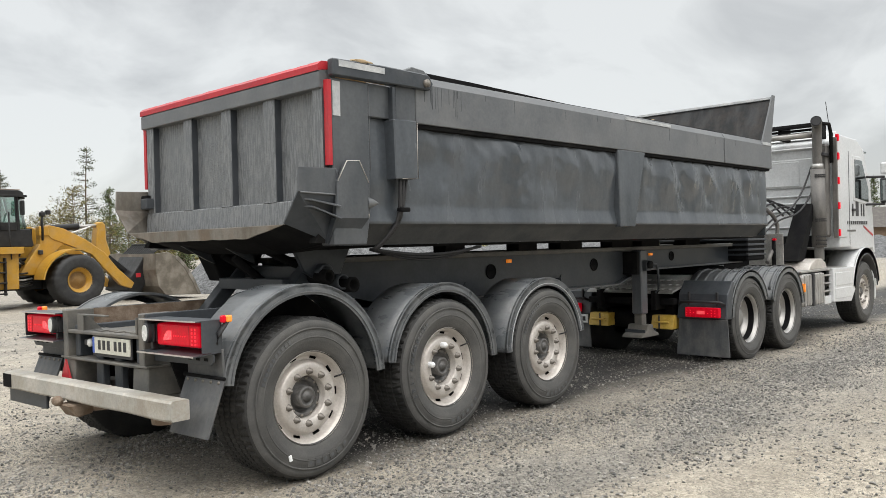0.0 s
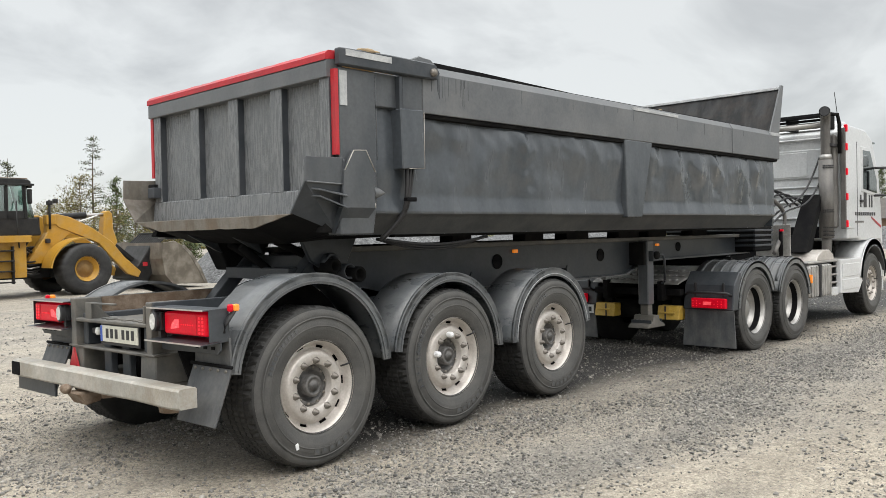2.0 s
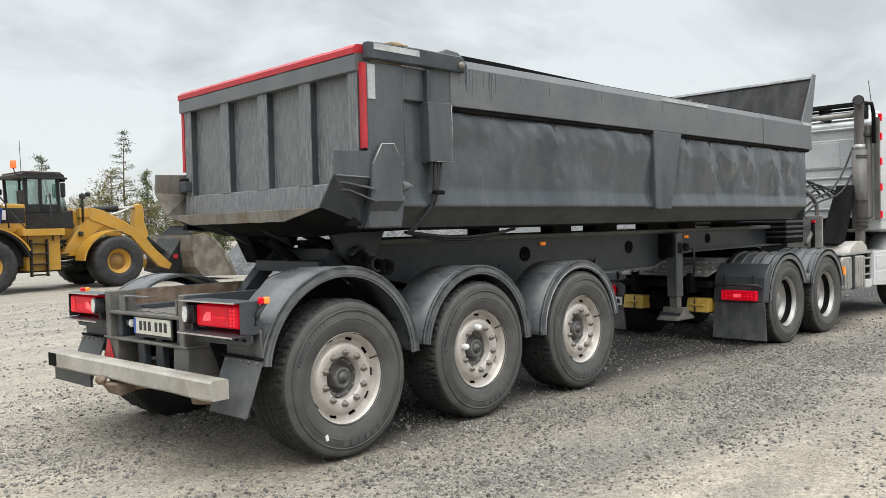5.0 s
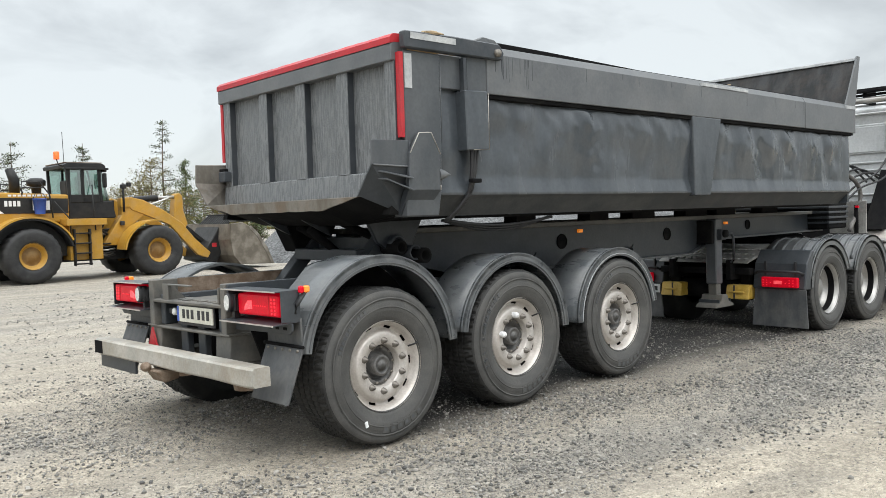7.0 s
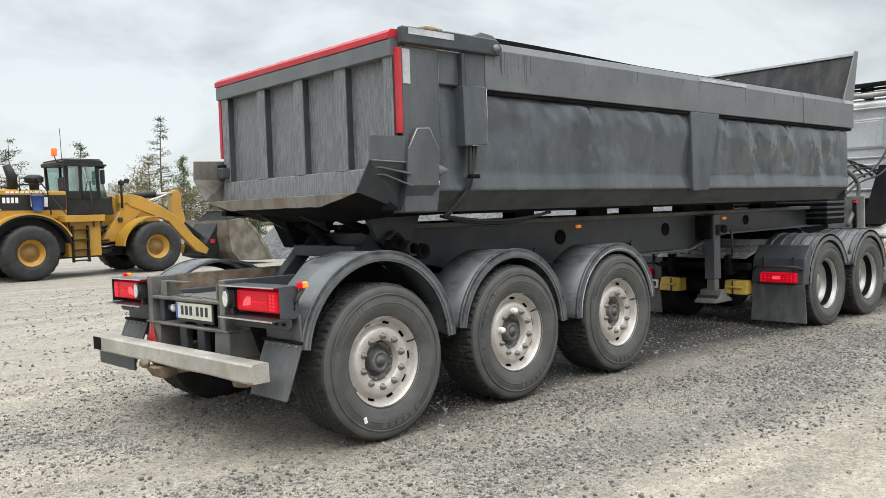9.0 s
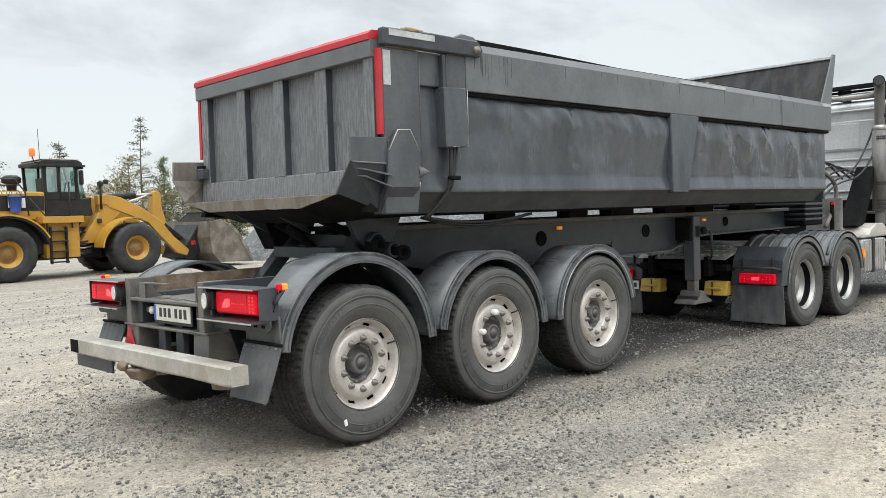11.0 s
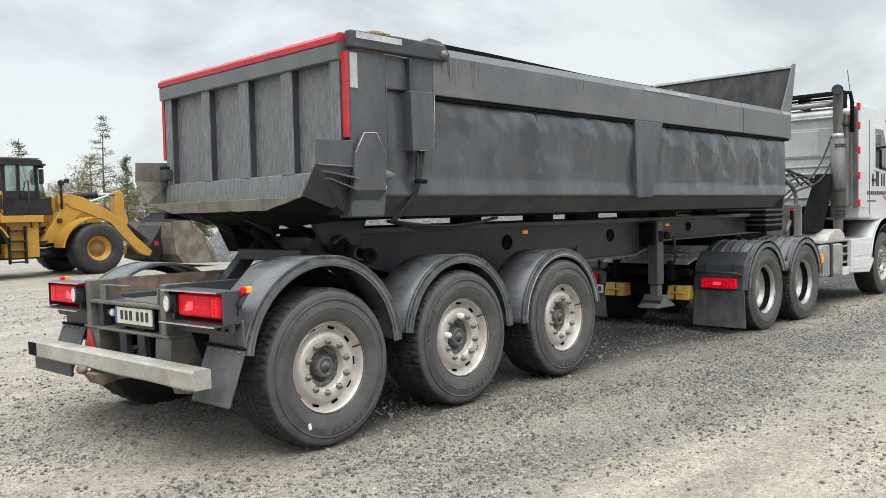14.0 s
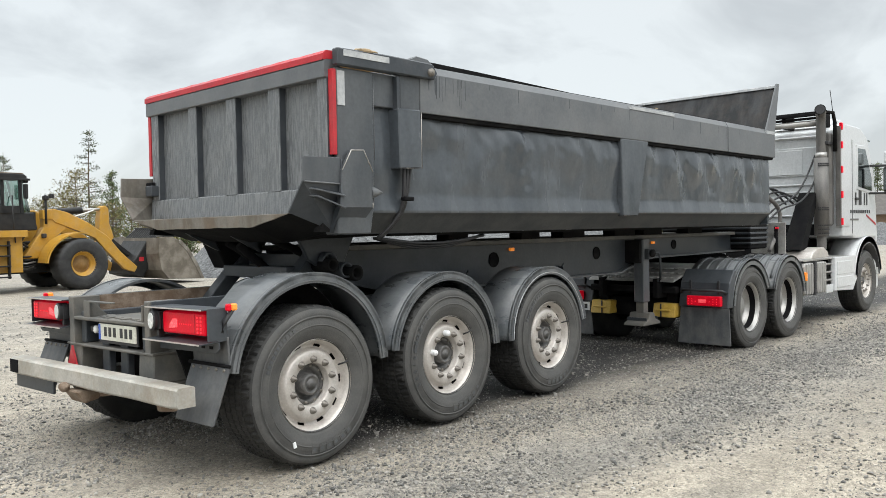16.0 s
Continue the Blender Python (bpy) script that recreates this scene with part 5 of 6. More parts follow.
for s in (-1, 1):
    # side tank with bands
    tank = tp("fuel_tank", bevel(box(N(), 8.52, 9.40, *sorted((s * 0.55, s * 1.22)), 0.46, 0.93), 0.05, 3), M_CHROME, None, "ribbed bright metal side tank")
    for x in (8.56, 8.66, 8.76, 9.0, 9.1, 9.2, 9.3):
        part("tank_rib", BB(x, x + 0.035, *sorted((s * 0.6, s * 1.235)), 0.47, 0.92, w=0.01), M_CHROME, tank)
    part("tank_strap", BB(8.86, 8.92, *sorted((s * 0.6, s * 1.24)), 0.455, 0.935, w=0.004), M_INK, tank)
    part("side_marker", BB(8.49, 8.53, *sorted((s * 1.20, s * 1.25)), 0.68, 0.80, w=0.004), M_AMBER, tank, "orange side marker")
    step = tp("step_frame", BB(9.44, 9.72, *sorted((s * 1.05, s * 1.20)), 0.44, 0.56), M_CAB)
    for z in (0.62, 0.74, 0.86):
        part("rung", BB(9.44, 9.72, *sorted((s * 1.08, s * 1.19)), z, z + 0.025), M_CHROME, step)
    part("step_back", BB(9.44, 9.70, *sorted((s * 0.7, s * 1.0)), 0.5, 0.92), M_DARK, step)
    skirt = tp("side_skirt", bevel(prism(N(), [(9.72, 0.46), (10.55, 0.42), (10.78, 0.62), (10.80, 0.97), (9.72, 0.97)], "y", *sorted((s * 1.16, s * 1.235))), 0.012, 2), M_CAB, None, "silver-grey side skirt panel")
    part("skirt_press", BB(9.80, 10.6, *sorted((s * 1.23, s * 1.243)), 0.70, 0.90, w=0.004), M_CAB, skirt)
    part("skirt_press", BB(9.80, 10.55, *sorted((s * 1.23, s * 1.243)), 0.50, 0.66, w=0.004), M_CAB, skirt)
    tp("catwalk", BB(8.5, 10.5, *sorted((s * 0.45, s * 1.20)), 0.945, 0.975), M_CHECK, None, "bright tread-plate catwalk")
    # front wheel and arch
    wheel(tractor, TI @ Matrix.Translation((11.32, s * 1.20, 0.52)) @ pose(0, 0, 0, 0, 15, 0 if s < 0 else 180), "single", 0.51, 0.31, 0.29)
    y0, y1 = sorted((s * 1.245, s * 0.80))
    fa = tp("wheel_arch", arch(N(), 11.32, 0.56, 0.60, y0, y1, 10, 172, 0.10, 26, 0.02, y0 if s < 0 else y1), M_CAB, None, "silver-grey front wheel arch")
    part("arch_liner", arch(N(), 11.32, 0.56, 0.575, y0, y1, 5, 175, 0.02, 26), M_INK, fa)
dome = tp("exhaust_cover", bevel(prism(N(), [(8.95, 0.97), (9.05, 1.07), (9.25, 1.13), (9.5, 1.13), (9.66, 1.06), (9.72, 0.97)], "y", -1.15, -0.75), 0.015, 2), M_ALU, None, "domed bright metal cover")
tp("headboard_plate", BB(8.85, 8.87, -0.82, -0.30, 1.05, 1.52), M_CHECK, None, "bright tread-plate upright")
tp("hose_post", tube(N(), [(8.75, -0.72, 1.05), (8.75, -0.72, 1.46)], 0.03, 8), M_DARK)
tp("coupling_lamp", BB(8.70, 8.74, -0.77, -0.72, 1.42, 1.45, w=0.006), M_LENS, None, "small lit red lamp")
for k in range(4):
    pts = []
    for i in range(15):
        u = i / 14
        pts.append((8.30 + 1.7 * u, -0.45 + 0.12 * k - 0.3 * u, 1.36 + 0.55 * math.sin(math.pi * u) * (0.8 + 0.12 * k) - 0.05 * u + 0.5 * u * u))
    tp("air_line", tube(N(), pts, 0.016, 6), M_INK)
for k in range(2):
    pts = []
    for i in range(17):
        u = i / 16
        pts.append((8.55 + 1.3 * u, -0.55 - 0.08 * k - 0.35 * u, 1.50 + 0.10 * math.sin(6.3 * u) + (1.05 - 0.2 * k) * u ** 1.6))
    tp("power_cable", tube(N(), pts, 0.014, 8), M_INK)
pts = [(8.25 + 0.55 * math.sin(math.pi * i / 14) + 0.3 * i / 14, -0.70, 1.95 - 0.85 * i / 14 + 0.12 * math.sin(math.pi * i / 14)) for i in range(15)]
tp("grey_hose", tube(N(), pts, 0.03, 8), M_EXH)
coil = [(8.55 + 0.045 * math.cos(i * 0.9), -0.62 + 0.045 * math.sin(i * 0.9), 1.40 + 0.0042 * i) for i in range(90)]
tp("coiled_line", tube(N(), coil, 0.010, 5), M_INK)
tp("side_boom", bevel(prism(N(), [(8.98, 1.10), (9.25, 1.10), (9.70, 1.80), (9.66, 1.98)], "y", -0.98, -0.72), 0.01), M_DARK)
tp("engine_block", BB(9.7, 11.6, -0.5, 0.5, 0.6, 1.35), M_DARK)
# exhaust stack
stack = tp("exhaust_pipe", tube(N(), [(9.74, -1.03, 1.10), (9.74, -1.03, 3.02), (9.72, -1.04, 3.12), (9.65, -1.06, 3.20), (9.54, -1.09, 3.22)], [0.07, 0.07, 0.07, 0.075, 0.08], 20, False), M_EXH, None, "tall dulled steel exhaust stack")
part("heat_shield", tube(N(), [(9.74, -1.03, 1.30), (9.74, -1.03, 2.50)], 0.105, 24), M_EXH, stack)
part("pipe_mouth", tube(N(), [(9.56, -1.085, 3.218), (9.535, -1.092, 3.22)], 0.07, 18), M_INK, stack)
for k in range(26):
    for z in (1.34, 1.40, 1.46, 1.70, 1.73, 2.38, 2.41):
        if (k * 14) % 360 < 210:
            a = radians(180 + k * 14 * 0.9)
            part("vent_slot", B(-0.004, 0.004, -0.009, 0.009, -0.008, 0.008), M_INK, stack, "", Matrix.Translation((9.74 + 0.108 * math.cos(a), -1.03 + 0.108 * math.sin(a), z)) @ Matrix.Rotation(a, 4, "Z"))
part("clamp", tube(N(), [(9.74, -1.03, 2.50), (9.74, -1.03, 2.58)], 0.085, 20), M_CHROME, stack)
# cab
cab_pts = [(10.15, 1.28), (10.15, 2.95), (10.30, 3.06), (11.05, 3.04), (11.40, 2.90), (11.72, 2.35), (11.86, 1.75), (11.92, 1.15), (11.86, 1.15), (11.80, 1.24), (10.75, 1.24), (10.62, 1.28)]
cab = tp("cab", bevel(prism(N(), cab_pts, "y", -1.21, 1.21), 0.035, 3), M_CAB, None, "silver-grey sleeper cab")
part("rear_panel", BB(10.118, 10.152, -0.95, 0.95, 2.25, 2.72, w=0.02), M_CAB, cab)
for y0, y1, z0, z1 in ((-0.62, -0.02, 2.28, 2.68), (0.06, 0.66, 2.28, 2.68)):
    part("rear_press", BB(10.105, 10.122, y0, y1, z0, z1, w=0.012), M_CAB, cab)
for z in (2.86, 2.10, 1.98, 1.86, 1.60):
    part("rear_swage", BB(10.12, 10.155, -1.05, 1.05, z, z + 0.035, w=0.012), M_CAB, cab)
part("rear_gap", BB(10.05, 10.14, -1.0, 1.0, 1.30, 1.48), M_DARK, cab)
roof = part("roof_deflector", bevel(prism(N(), [(10.18, 3.02), (10.40, 3.16), (10.75, 3.18), (11.15, 3.04)], "y", -1.0, 1.0), 0.04, 3), M_CAB, cab)
for s in (-1, 1):
    y0, y1 = sorted((s * 1.15, s * 1.225))
    fin = tp("side_deflector", bevel(prism(N(), [(10.05, 1.44), (10.45, 1.44), (10.45, 3.0), (10.15, 3.06), (10.05, 3.0)], "y", y0, y1), 0.012, 2), M_CAB, None, "upright side air deflector")
    part("deflector_edge", BB(10.02, 10.06, y0, y1, 1.44, 3.0), M_EXH, fin)
    for z in (1.46, 1.88, 2.27, 2.65, 2.94):
        part("marker_lamp", BB(10.03, 10.09, *sorted((s * 1.20, s * 1.245)), z, z + 0.11, w=0.006), M_LENS, fin, "lit red side marker")
        part("marker_core", BB(10.05, 10.07, *sorted((s * 1.243, s * 1.25)), z + 0.02, z + 0.09, w=0.002), M_LED, fin)
    win = [(10.86, 2.08), (10.86, 2.70), (11.22, 2.70), (11.55, 2.24), (11.55, 2.02)]
    fr = part("window_frame", bevel(prism(N(), [(10.80, 2.03), (10.80, 2.76), (11.25, 2.76), (11.62, 2.24), (11.62, 1.97)], "y", *sorted((s * 1.19, s * 1.222))), 0.01), M_CAB, cab)
    part("window_pane", prism(N(), win, "y", *sorted((s * 1.222, s * 1.228))), M_CABGLASS, cab, "tinted cab side window")
    part("door_seam", prism(N(), [(10.60, 1.32), (10.612, 1.32), (10.612, 2.82), (10.60, 2.82)], "y", *sorted((s * 1.20, s * 1.214))), M_INK, cab)
    part("small_window", bevel(prism(N(), [(10.30, 2.2), (10.30, 2.66), (10.50, 2.66), (10.50, 2.2)], "y", *sorted((s * 1.20, s * 1.218))), 0.004), M_CAB, cab)
    part("door_handle", BB(10.72, 10.90, *sorted((s * 1.21, s * 1.24)), 1.86, 1.90), M_INK, cab)
    mir = tp("mirror", bevel(box(N(), 11.62, 11.72, *sorted((s * 1.38, s * 1.58)), 2.0, 2.42), 0.03, 2), M_INK, None, "black door mirror")
    part("mirror_glass", B(11.612, 11.619, *sorted((s * 1.40, s * 1.56)), 2.04, 2.38), M_CABGLASS, mir)
    part("wide_mirror", bevel(box(N(), 11.62, 11.72, *sorted((s * 1.39, s * 1.58)), 2.48, 2.68), 0.03, 2), M_CAB, mir)
    for z in (1.98, 2.44):
        part("mirror_arm", tube(N(), [(11.45, s * 1.20, z), (11.66, s * 1.45, z)], 0.02, 8), M_INK, mir)
    part("sun_visor", BB(11.4, 11.75, *sorted((s * 0.0, s * 1.15)), 2.86, 2.89), M_CABGLASS, cab)
    # company marking as plain shapes
    yl = sorted((s * 1.212, s * 1.2155))
    for x0, x1, z0, z1 in ((10.74, 10.80, 1.78, 1.98), (10.92, 11.06, 1.78, 2.15), (11.18, 11.24, 1.78, 1.98), (11.30, 11.36, 1.78, 1.98)):
        part("marking_bar", B(x0, x1, *yl, z0, z1), M_INK, cab)
    for k in range(11):
        part("marking_bar", B(10.46 + 0.098 * k, 10.52 + 0.098 * k, *yl, 1.645, 1.70), M_INK, cab)
    part("marking_bar", B(10.42, 10.9, *yl, 1.53, 1.56), M_EXH, cab)
    part("marking_line", B(10.86, 11.16, *yl, 2.22, 2.245), M_RED, cab)
    part("marking_line", B(10.86, 10.885, *yl, 2.06, 2.22), M_RED, cab)
    part("marking_line", prism(N(), [(11.3, 1.60), (11.8, 1.44), (11.8, 1.48), (11.3, 1.63)], "y", *yl), M_RED, cab)
for y0, z, r in ((-1.05, 3.05, 0.05), (-1.05, 3.13, 0.02), (-1.1, 3.21, 0.025)):
    tp("rack_tube", tube(N(), [(9.80, y0, z), (9.80, 1.05, z)], r, 12), M_CHROME if r > 0.04 else M_DARK)
for y in (-1.0, -0.45, 0.45, 1.0):
    tp("rack_bracket", BB(9.78, 10.16, y - 0.03, y + 0.03, 3.0, 3.22), M_DARK)
tp("lamp_bar", BB(9.72, 9.80, -0.95, 0.95, 3.16, 3.20), M_DARK)
tp("upper_stay", tube(N(), [(9.80, -1.05, 3.21), (9.92, -1.15, 3.20), (9.94, -1.17, 3.05), (9.94, -1.17, 2.6)], 0.03, 10), M_DARK)
tp("snorkel", BB(9.90, 10.05, -1.12, -0.98, 1.45, 2.9, w=0.03), M_EXH)
tp("grab_bracket", BB(9.72, 10.0, -1.14, -1.08, 2.70, 2.75), M_INK)
for x, y, h in ((10.75, -0.9, 0.55), (10.5, 0.9, 0.4)):
    tp("antenna", tube(N(), [(x, y, 3.1), (x - 0.2, y, 3.1 + h)], 0.006, 5), M_INK)
tp("bumper_front", bevel(box(N(), 11.80, 12.0, -1.2, 1.2, 0.35, 1.15), 0.05, 2), M_CAB)
tp("front_lamp", BB(11.86, 12.0, -1.23, -1.19, 0.6, 0.72), M_CLEAR)

# ---- wheel loader ----
loader = thing("wheel_loader", pose(2.96, 19.95, -0.07, 0, 0, 3), "yellow and black articulated wheel loader with lowered bucket", "wheel loader")
HZ = 0.76


def ltyre(x, y):
    m = Matrix.Translation((x * 1.03, y, HZ)) @ pose(0, 0, 0, 0, 11 * x, 0 if y < 0 else 180)
    w = part("wheel", lathe(N(), [(0.37, -0.01), (0.38, 0.02), (0.355, 0.035), (0.33, 0.05), (0.32, 0.12), (0.275, 0.13), (0.26, 0.18), (0.25, 0.26)], 48), M_YELLOW, loader, "dusty yellow wheel rim", m)
    part("wheel_disc", lathe(N(), [(0.262, 0.20), (0.20, 0.21), (0.17, 0.17), (0.0, 0.16)], 36), M_LDISC, w, "mud-brown wheel centre")
    prof = [(0.36, 0.02), (0.41, -0.02), (0.47, -0.03), (0.62, -0.045), (0.72, -0.02), (0.76, 0.05), (0.76, 0.55), (0.72, 0.62), (0.47, 0.62)]
    part("tyre", lathe(N(), prof, 72, wobble=lambda i, k: (-0.022 if (k + (i % 2)) % 3 < 1 else 0.006) if 4 <= i <= 6 else ((-0.006 if k % 3 < 1 else 0.003) if i == 3 else 0)), M_LTYRE, w, "worn black loader tyre")
    return w



CAB_PARTS = ("cab_base", "cab_roof", "roof_top", "cab_pillar", "front_pillar", "side_pane", "corner_pane", "windscreen", "seat", "steering_column",
             "knee_panel", "roof_visor", "door_post", "door_panel", "beacon", "beacon_rod", "antenna", "cab_mirror", "roof_lamp")


def lpart(name, bm, mat, parent, label="", m=None):
    """A loader part, set out on a long wheelbase and a low build."""
    for v in bm.verts:
        w = (m @ v.co) if m is not None else v.co
        x = w.x * 1.03 if 0 < w.x < 3.5 else (w.x + 0.105 if w.x >= 3.5 else w.x)
        if name in CAB_PARTS:
            x = 1.22 + (w.x - 0.55) * 0.70
        v.co = (x, w.y, w.z * (0.95 if w.x < 5.8 else 1.14))
    return part(name, bm, mat, parent, label)


WB = 3.50
for x in (0.0, WB):
    for y in (-1.45, 1.45):
        ltyre(x, y)
    lpart("axle", tube(N(), [(x, -1.0, HZ), (x, 1.0, HZ)], 0.2, 12), M_LBLACK, loader)
# rear frame and hood
hood = lpart("engine_hood", bevel(prism(N(), [(-2.4, 1.15), (-2.4, 2.35), (-2.2, 2.62), (-0.9, 2.68), (1.18, 2.60), (1.18, 1.75), (-0.2, 1.75), (-0.9, 1.35)], "y", -0.85, 0.85), 0.05, 2), M_YELLOW, loader)
for s in (-1, 1):
    lpart("hood_panel", prism(N(), [(-1.7, 2.06), (-1.15, 2.52), (1.15, 2.48), (1.15, 2.04)], "y", *sorted((s * 0.845, s * 0.862))), M_LBLACK, hood, "black side panel")
    lpart("marking_slash", prism(N(), [(-0.80, 2.06), (-0.52, 2.06), (-0.98, 2.44), (-1.04, 2.36)], "y", *sorted((s * 0.86, s * 0.868))), M_PLATE_W, hood)
    for k in range(4):
        lpart("marking_bar", B(-0.50 + 0.11 * k, -0.425 + 0.11 * k, *sorted((s * 0.86, s * 0.868)), 2.26, 2.42), M_PLATE_W, hood)
    for x0, x1 in ((0.22, 0.34), (0.40, 0.50), (0.56, 0.66)):
        lpart("marking_bar", B(x0, x1, *sorted((s * 0.86, s * 0.868)), 2.14, 2.42), M_PLATE_W, hood)
    for k in range(9):
        lpart("marking_bar", B(-0.40 + 0.125 * k, -0.31 + 0.125 * k, *sorted((s * 0.848, s * 0.856)), 2.545, 2.60), M_PLATE_W, hood)
    fen = [(1.14 * math.cos(radians(a)), HZ + 1.14 * math.sin(radians(a))) for a in range(24, 166, 6)]
    fen_o = [(1.18 * math.cos(radians(a)), HZ + 0.01 + 1.18 * math.sin(radians(a))) for a in range(162, 22, -6)]
    lpart("rear_fender", prism(N(), fen + fen_o, "y", *sorted((s * 0.80, s * 1.42))), M_YELLOW, loader, "yellow rear wheel arch")
    lpart("arch_liner", arch(N(), 0, HZ, 1.08, *sorted((s * 0.75, s * 1.38)), 15, 170, 0.05, 24), M_LBLACK, loader)
    lpart("liner_wall", prism(N(), [(1.13 * math.cos(radians(a)), HZ + 1.13 * math.sin(radians(a))) for a in range(0, 181, 10)], "y", *sorted((s * 0.86, s * 0.90))), M_LBLACK, loader)
    lpart("platform", BB(0.92, 2.02, *sorted((s * 0.6, s * 1.35)), 1.66, 1.86), M_YELLOW, loader)
    lpart("side_frame", BB(1.05, 1.95, *sorted((s * 0.5, s * 1.15)), 0.62, 1.66), M_YELLOW, loader)
    lad = lpart("ladder", BB(1.12, 1.16, *sorted((s * 1.16, s * 1.30)), 0.45, 1.55), M_LBLACK, loader, "black access ladder")
    lpart("ladder_side", BB(1.54, 1.58, *sorted((s * 1.16, s * 1.30)), 0.45, 1.55), M_LBLACK, lad)
    for z in (0.48, 0.80, 1.10, 1.40):
        lpart("rung", BB(1.12, 1.58, *sorted((s * 1.16, s * 1.34)), z, z + 0.04), M_LBLACK, lad)
    # front frame side
    lpart("front_frame", bevel(prism(N(), [(2.10, 1.0), (2.20, 1.0), (2.75, 1.0), (3.0, 1.6), (3.4, 1.95), (3.2, 2.35), (2.95, 2.52), (2.72, 2.48), (2.70, 1.95)], "y", *sorted((s * 0.45, s * 0.75))), 0.02), M_YELLOW, loader)
    ff = [(WB + 0.98 * math.cos(radians(a)), HZ + 0.98 * math.sin(radians(a))) for a in range(78, 176, 6)]
    fo = [(WB + 1.02 * math.cos(radians(a)), HZ + 1.02 * math.sin(radians(a))) for a in range(174, 77, -6)]
    lpart("front_fender", prism(N(), ff + fo, "y", *sorted((s * 0.78, s * 1.42))), M_YELLOW, loader, "yellow front wheel arch")
    arm = [(2.95, 2.52), (3.35, 2.42), (4.0, 2.08), (4.6, 1.64), (5.0, 1.12), (5.55, 0.60), (5.45, 0.42), (5.1, 0.55), (4.55, 1.15), (4.2, 1.58), (3.6, 1.85), (3.0, 2.10), (2.85, 2.30)]
    lpart("lift_arm", bevel(prism(N(), arm, "y", *sorted((s * 0.62, s * 0.78))), 0.015), M_YELLOW, loader, "curved yellow lift arm")
    lpart("side_lamp", BB(2.62, 2.74, *sorted((s * 0.74, s * 0.86)), 1.62, 1.76, w=0.02), M_INK, loader)
lpart("belly", BB(-1.9, 2.2, -0.55, 0.55, 0.55, 1.5), M_LBLACK, loader)
lpart("articulation", BB(2.0, 2.9, -0.35, 0.35, 0.55, 1.5), M_LBLACK, loader)
for k in range(8):
    lpart("steering_ram", tube(N(), [(1.9, -0.6 + 0.03 * k, 0.75 + 0.1 * k), (2.5, -0.45, 0.72 + 0.11 * k)], 0.05, 8), M_LBLACK if k % 3 else M_CHROME, loader)
lpart("front_axle_case", BB(2.9, 4.0, -0.6, 0.6, 0.55, 1.2), M_LBLACK, loader)
lpart("cross_tube", tube(N(), [(4.5, -0.65, 1.35), (4.5, 0.65, 1.35)], 0.15, 12), M_YELLOW, loader)
lpart("tilt_cylinder", tube(N(), [(3.0, -0.12, 2.42), (4.1, -0.12, 2.50)], 0.11, 14), M_LBLACK, loader, "black tilt cylinder")
lpart("cylinder_rod", tube(N(), [(4.1, -0.12, 2.50), (4.72, -0.12, 2.53)], 0.055, 12), M_CHROME, loader)
lpart("bell_crank", bevel(prism(N(), [(4.55, 1.62), (4.62, 2.3), (4.68, 2.62), (4.80, 2.66), (4.90, 2.55), (4.92, 2.05), (5.05, 1.60), (4.85, 1.30)], "y", -0.28, 0.05), 0.02), M_YELLOW, loader)
lpart("crank_link", bevel(prism(N(), [(4.85, 1.55), (5.05, 1.55), (5.75, 0.95), (5.68, 0.85)], "y", -0.22, 0.0), 0.01), M_LBLACK, loader)
lpart("loader_hose", tube(N(), [(2.95, -0.5, 2.50), (3.3, -0.5, 2.35), (3.7, -0.45, 2.28), (4.1, -0.4, 2.4), (4.4, -0.3, 2.5)], 0.025, 8), M_CLEAR, loader)
lpart("front_stand", tube(N(), [(2.75, -0.8, 2.05), (2.75, -0.8, 2.95)], 0.035, 8), M_LBLACK, loader)
lpart("work_lamp", BB(2.68, 2.82, -0.88, -0.72, 2.78, 2.92, w=0.02), M_LBLACK, loader)
lpart("work_lamp", BB(2.85, 2.97, -0.88, -0.74, 2.84, 2.98, w=0.02), M_LBLACK, loader)
lpart("tool_box", BB(2.66, 2.92, -0.80, -0.55, 2.20, 2.48), M_YELLOW, loader)
# coupler and bucket
lpart("coupler", bevel(prism(N(), [(5.35, 0.35), (5.75, 0.22), (5.95, 0.45), (5.95, 1.28), (5.70, 1.15), (5.45, 0.80)], "y", -0.75, 0.75), 0.02), M_LBLACK, loader, "black quick coupler")
lpart("coupler_mark", BB(5.62, 5.78, -0.765, -0.75, 0.78, 0.92, w=0.004), M_RED, loader)
shell_o = [(5.90, 1.30), (5.86, 0.85), (5.95, 0.40), (6.20, 0.14), (7.45, 0.10)]
shell_i = [(7.45, 0.13), (6.25, 0.19), (6.02, 0.45), (5.93, 0.85), (5.96, 1.30)]
bucket = lpart("bucket", prism(N(), shell_o + shell_i, "y", -1.5, 1.5), M_BUCKET, loader, "scoured brown-grey steel bucket")
for s in (-1, 1):
    side = [(5.90, 1.30), (5.86, 0.85), (5.95, 0.40), (6.20, 0.14), (7.45, 0.10), (7.2, 0.55), (6.9, 0.95), (6.62, 1.20), (6.3, 1.34)]
    lpart("bucket_side", bevel(prism(N(), side, "y", *sorted((s * 1.47, s * 1.53))), 0.01), M_BUCKET, bucket)
    lpart("side_cutter", prism(N(), [(7.47, 0.10), (7.22, 0.58), (6.92, 0.98), (6.64, 1.23), (6.56, 1.16), (6.84, 0.92), (7.12, 0.53), (7.36, 0.12)], "y", *sorted((s * 1.45, s * 1.545))), M_STEEL, bucket)
lpart("spill_guard_top", BB(6.30, 6.56, -1.2, 0.75, 1.55, 1.585), M_LBLACK, bucket)
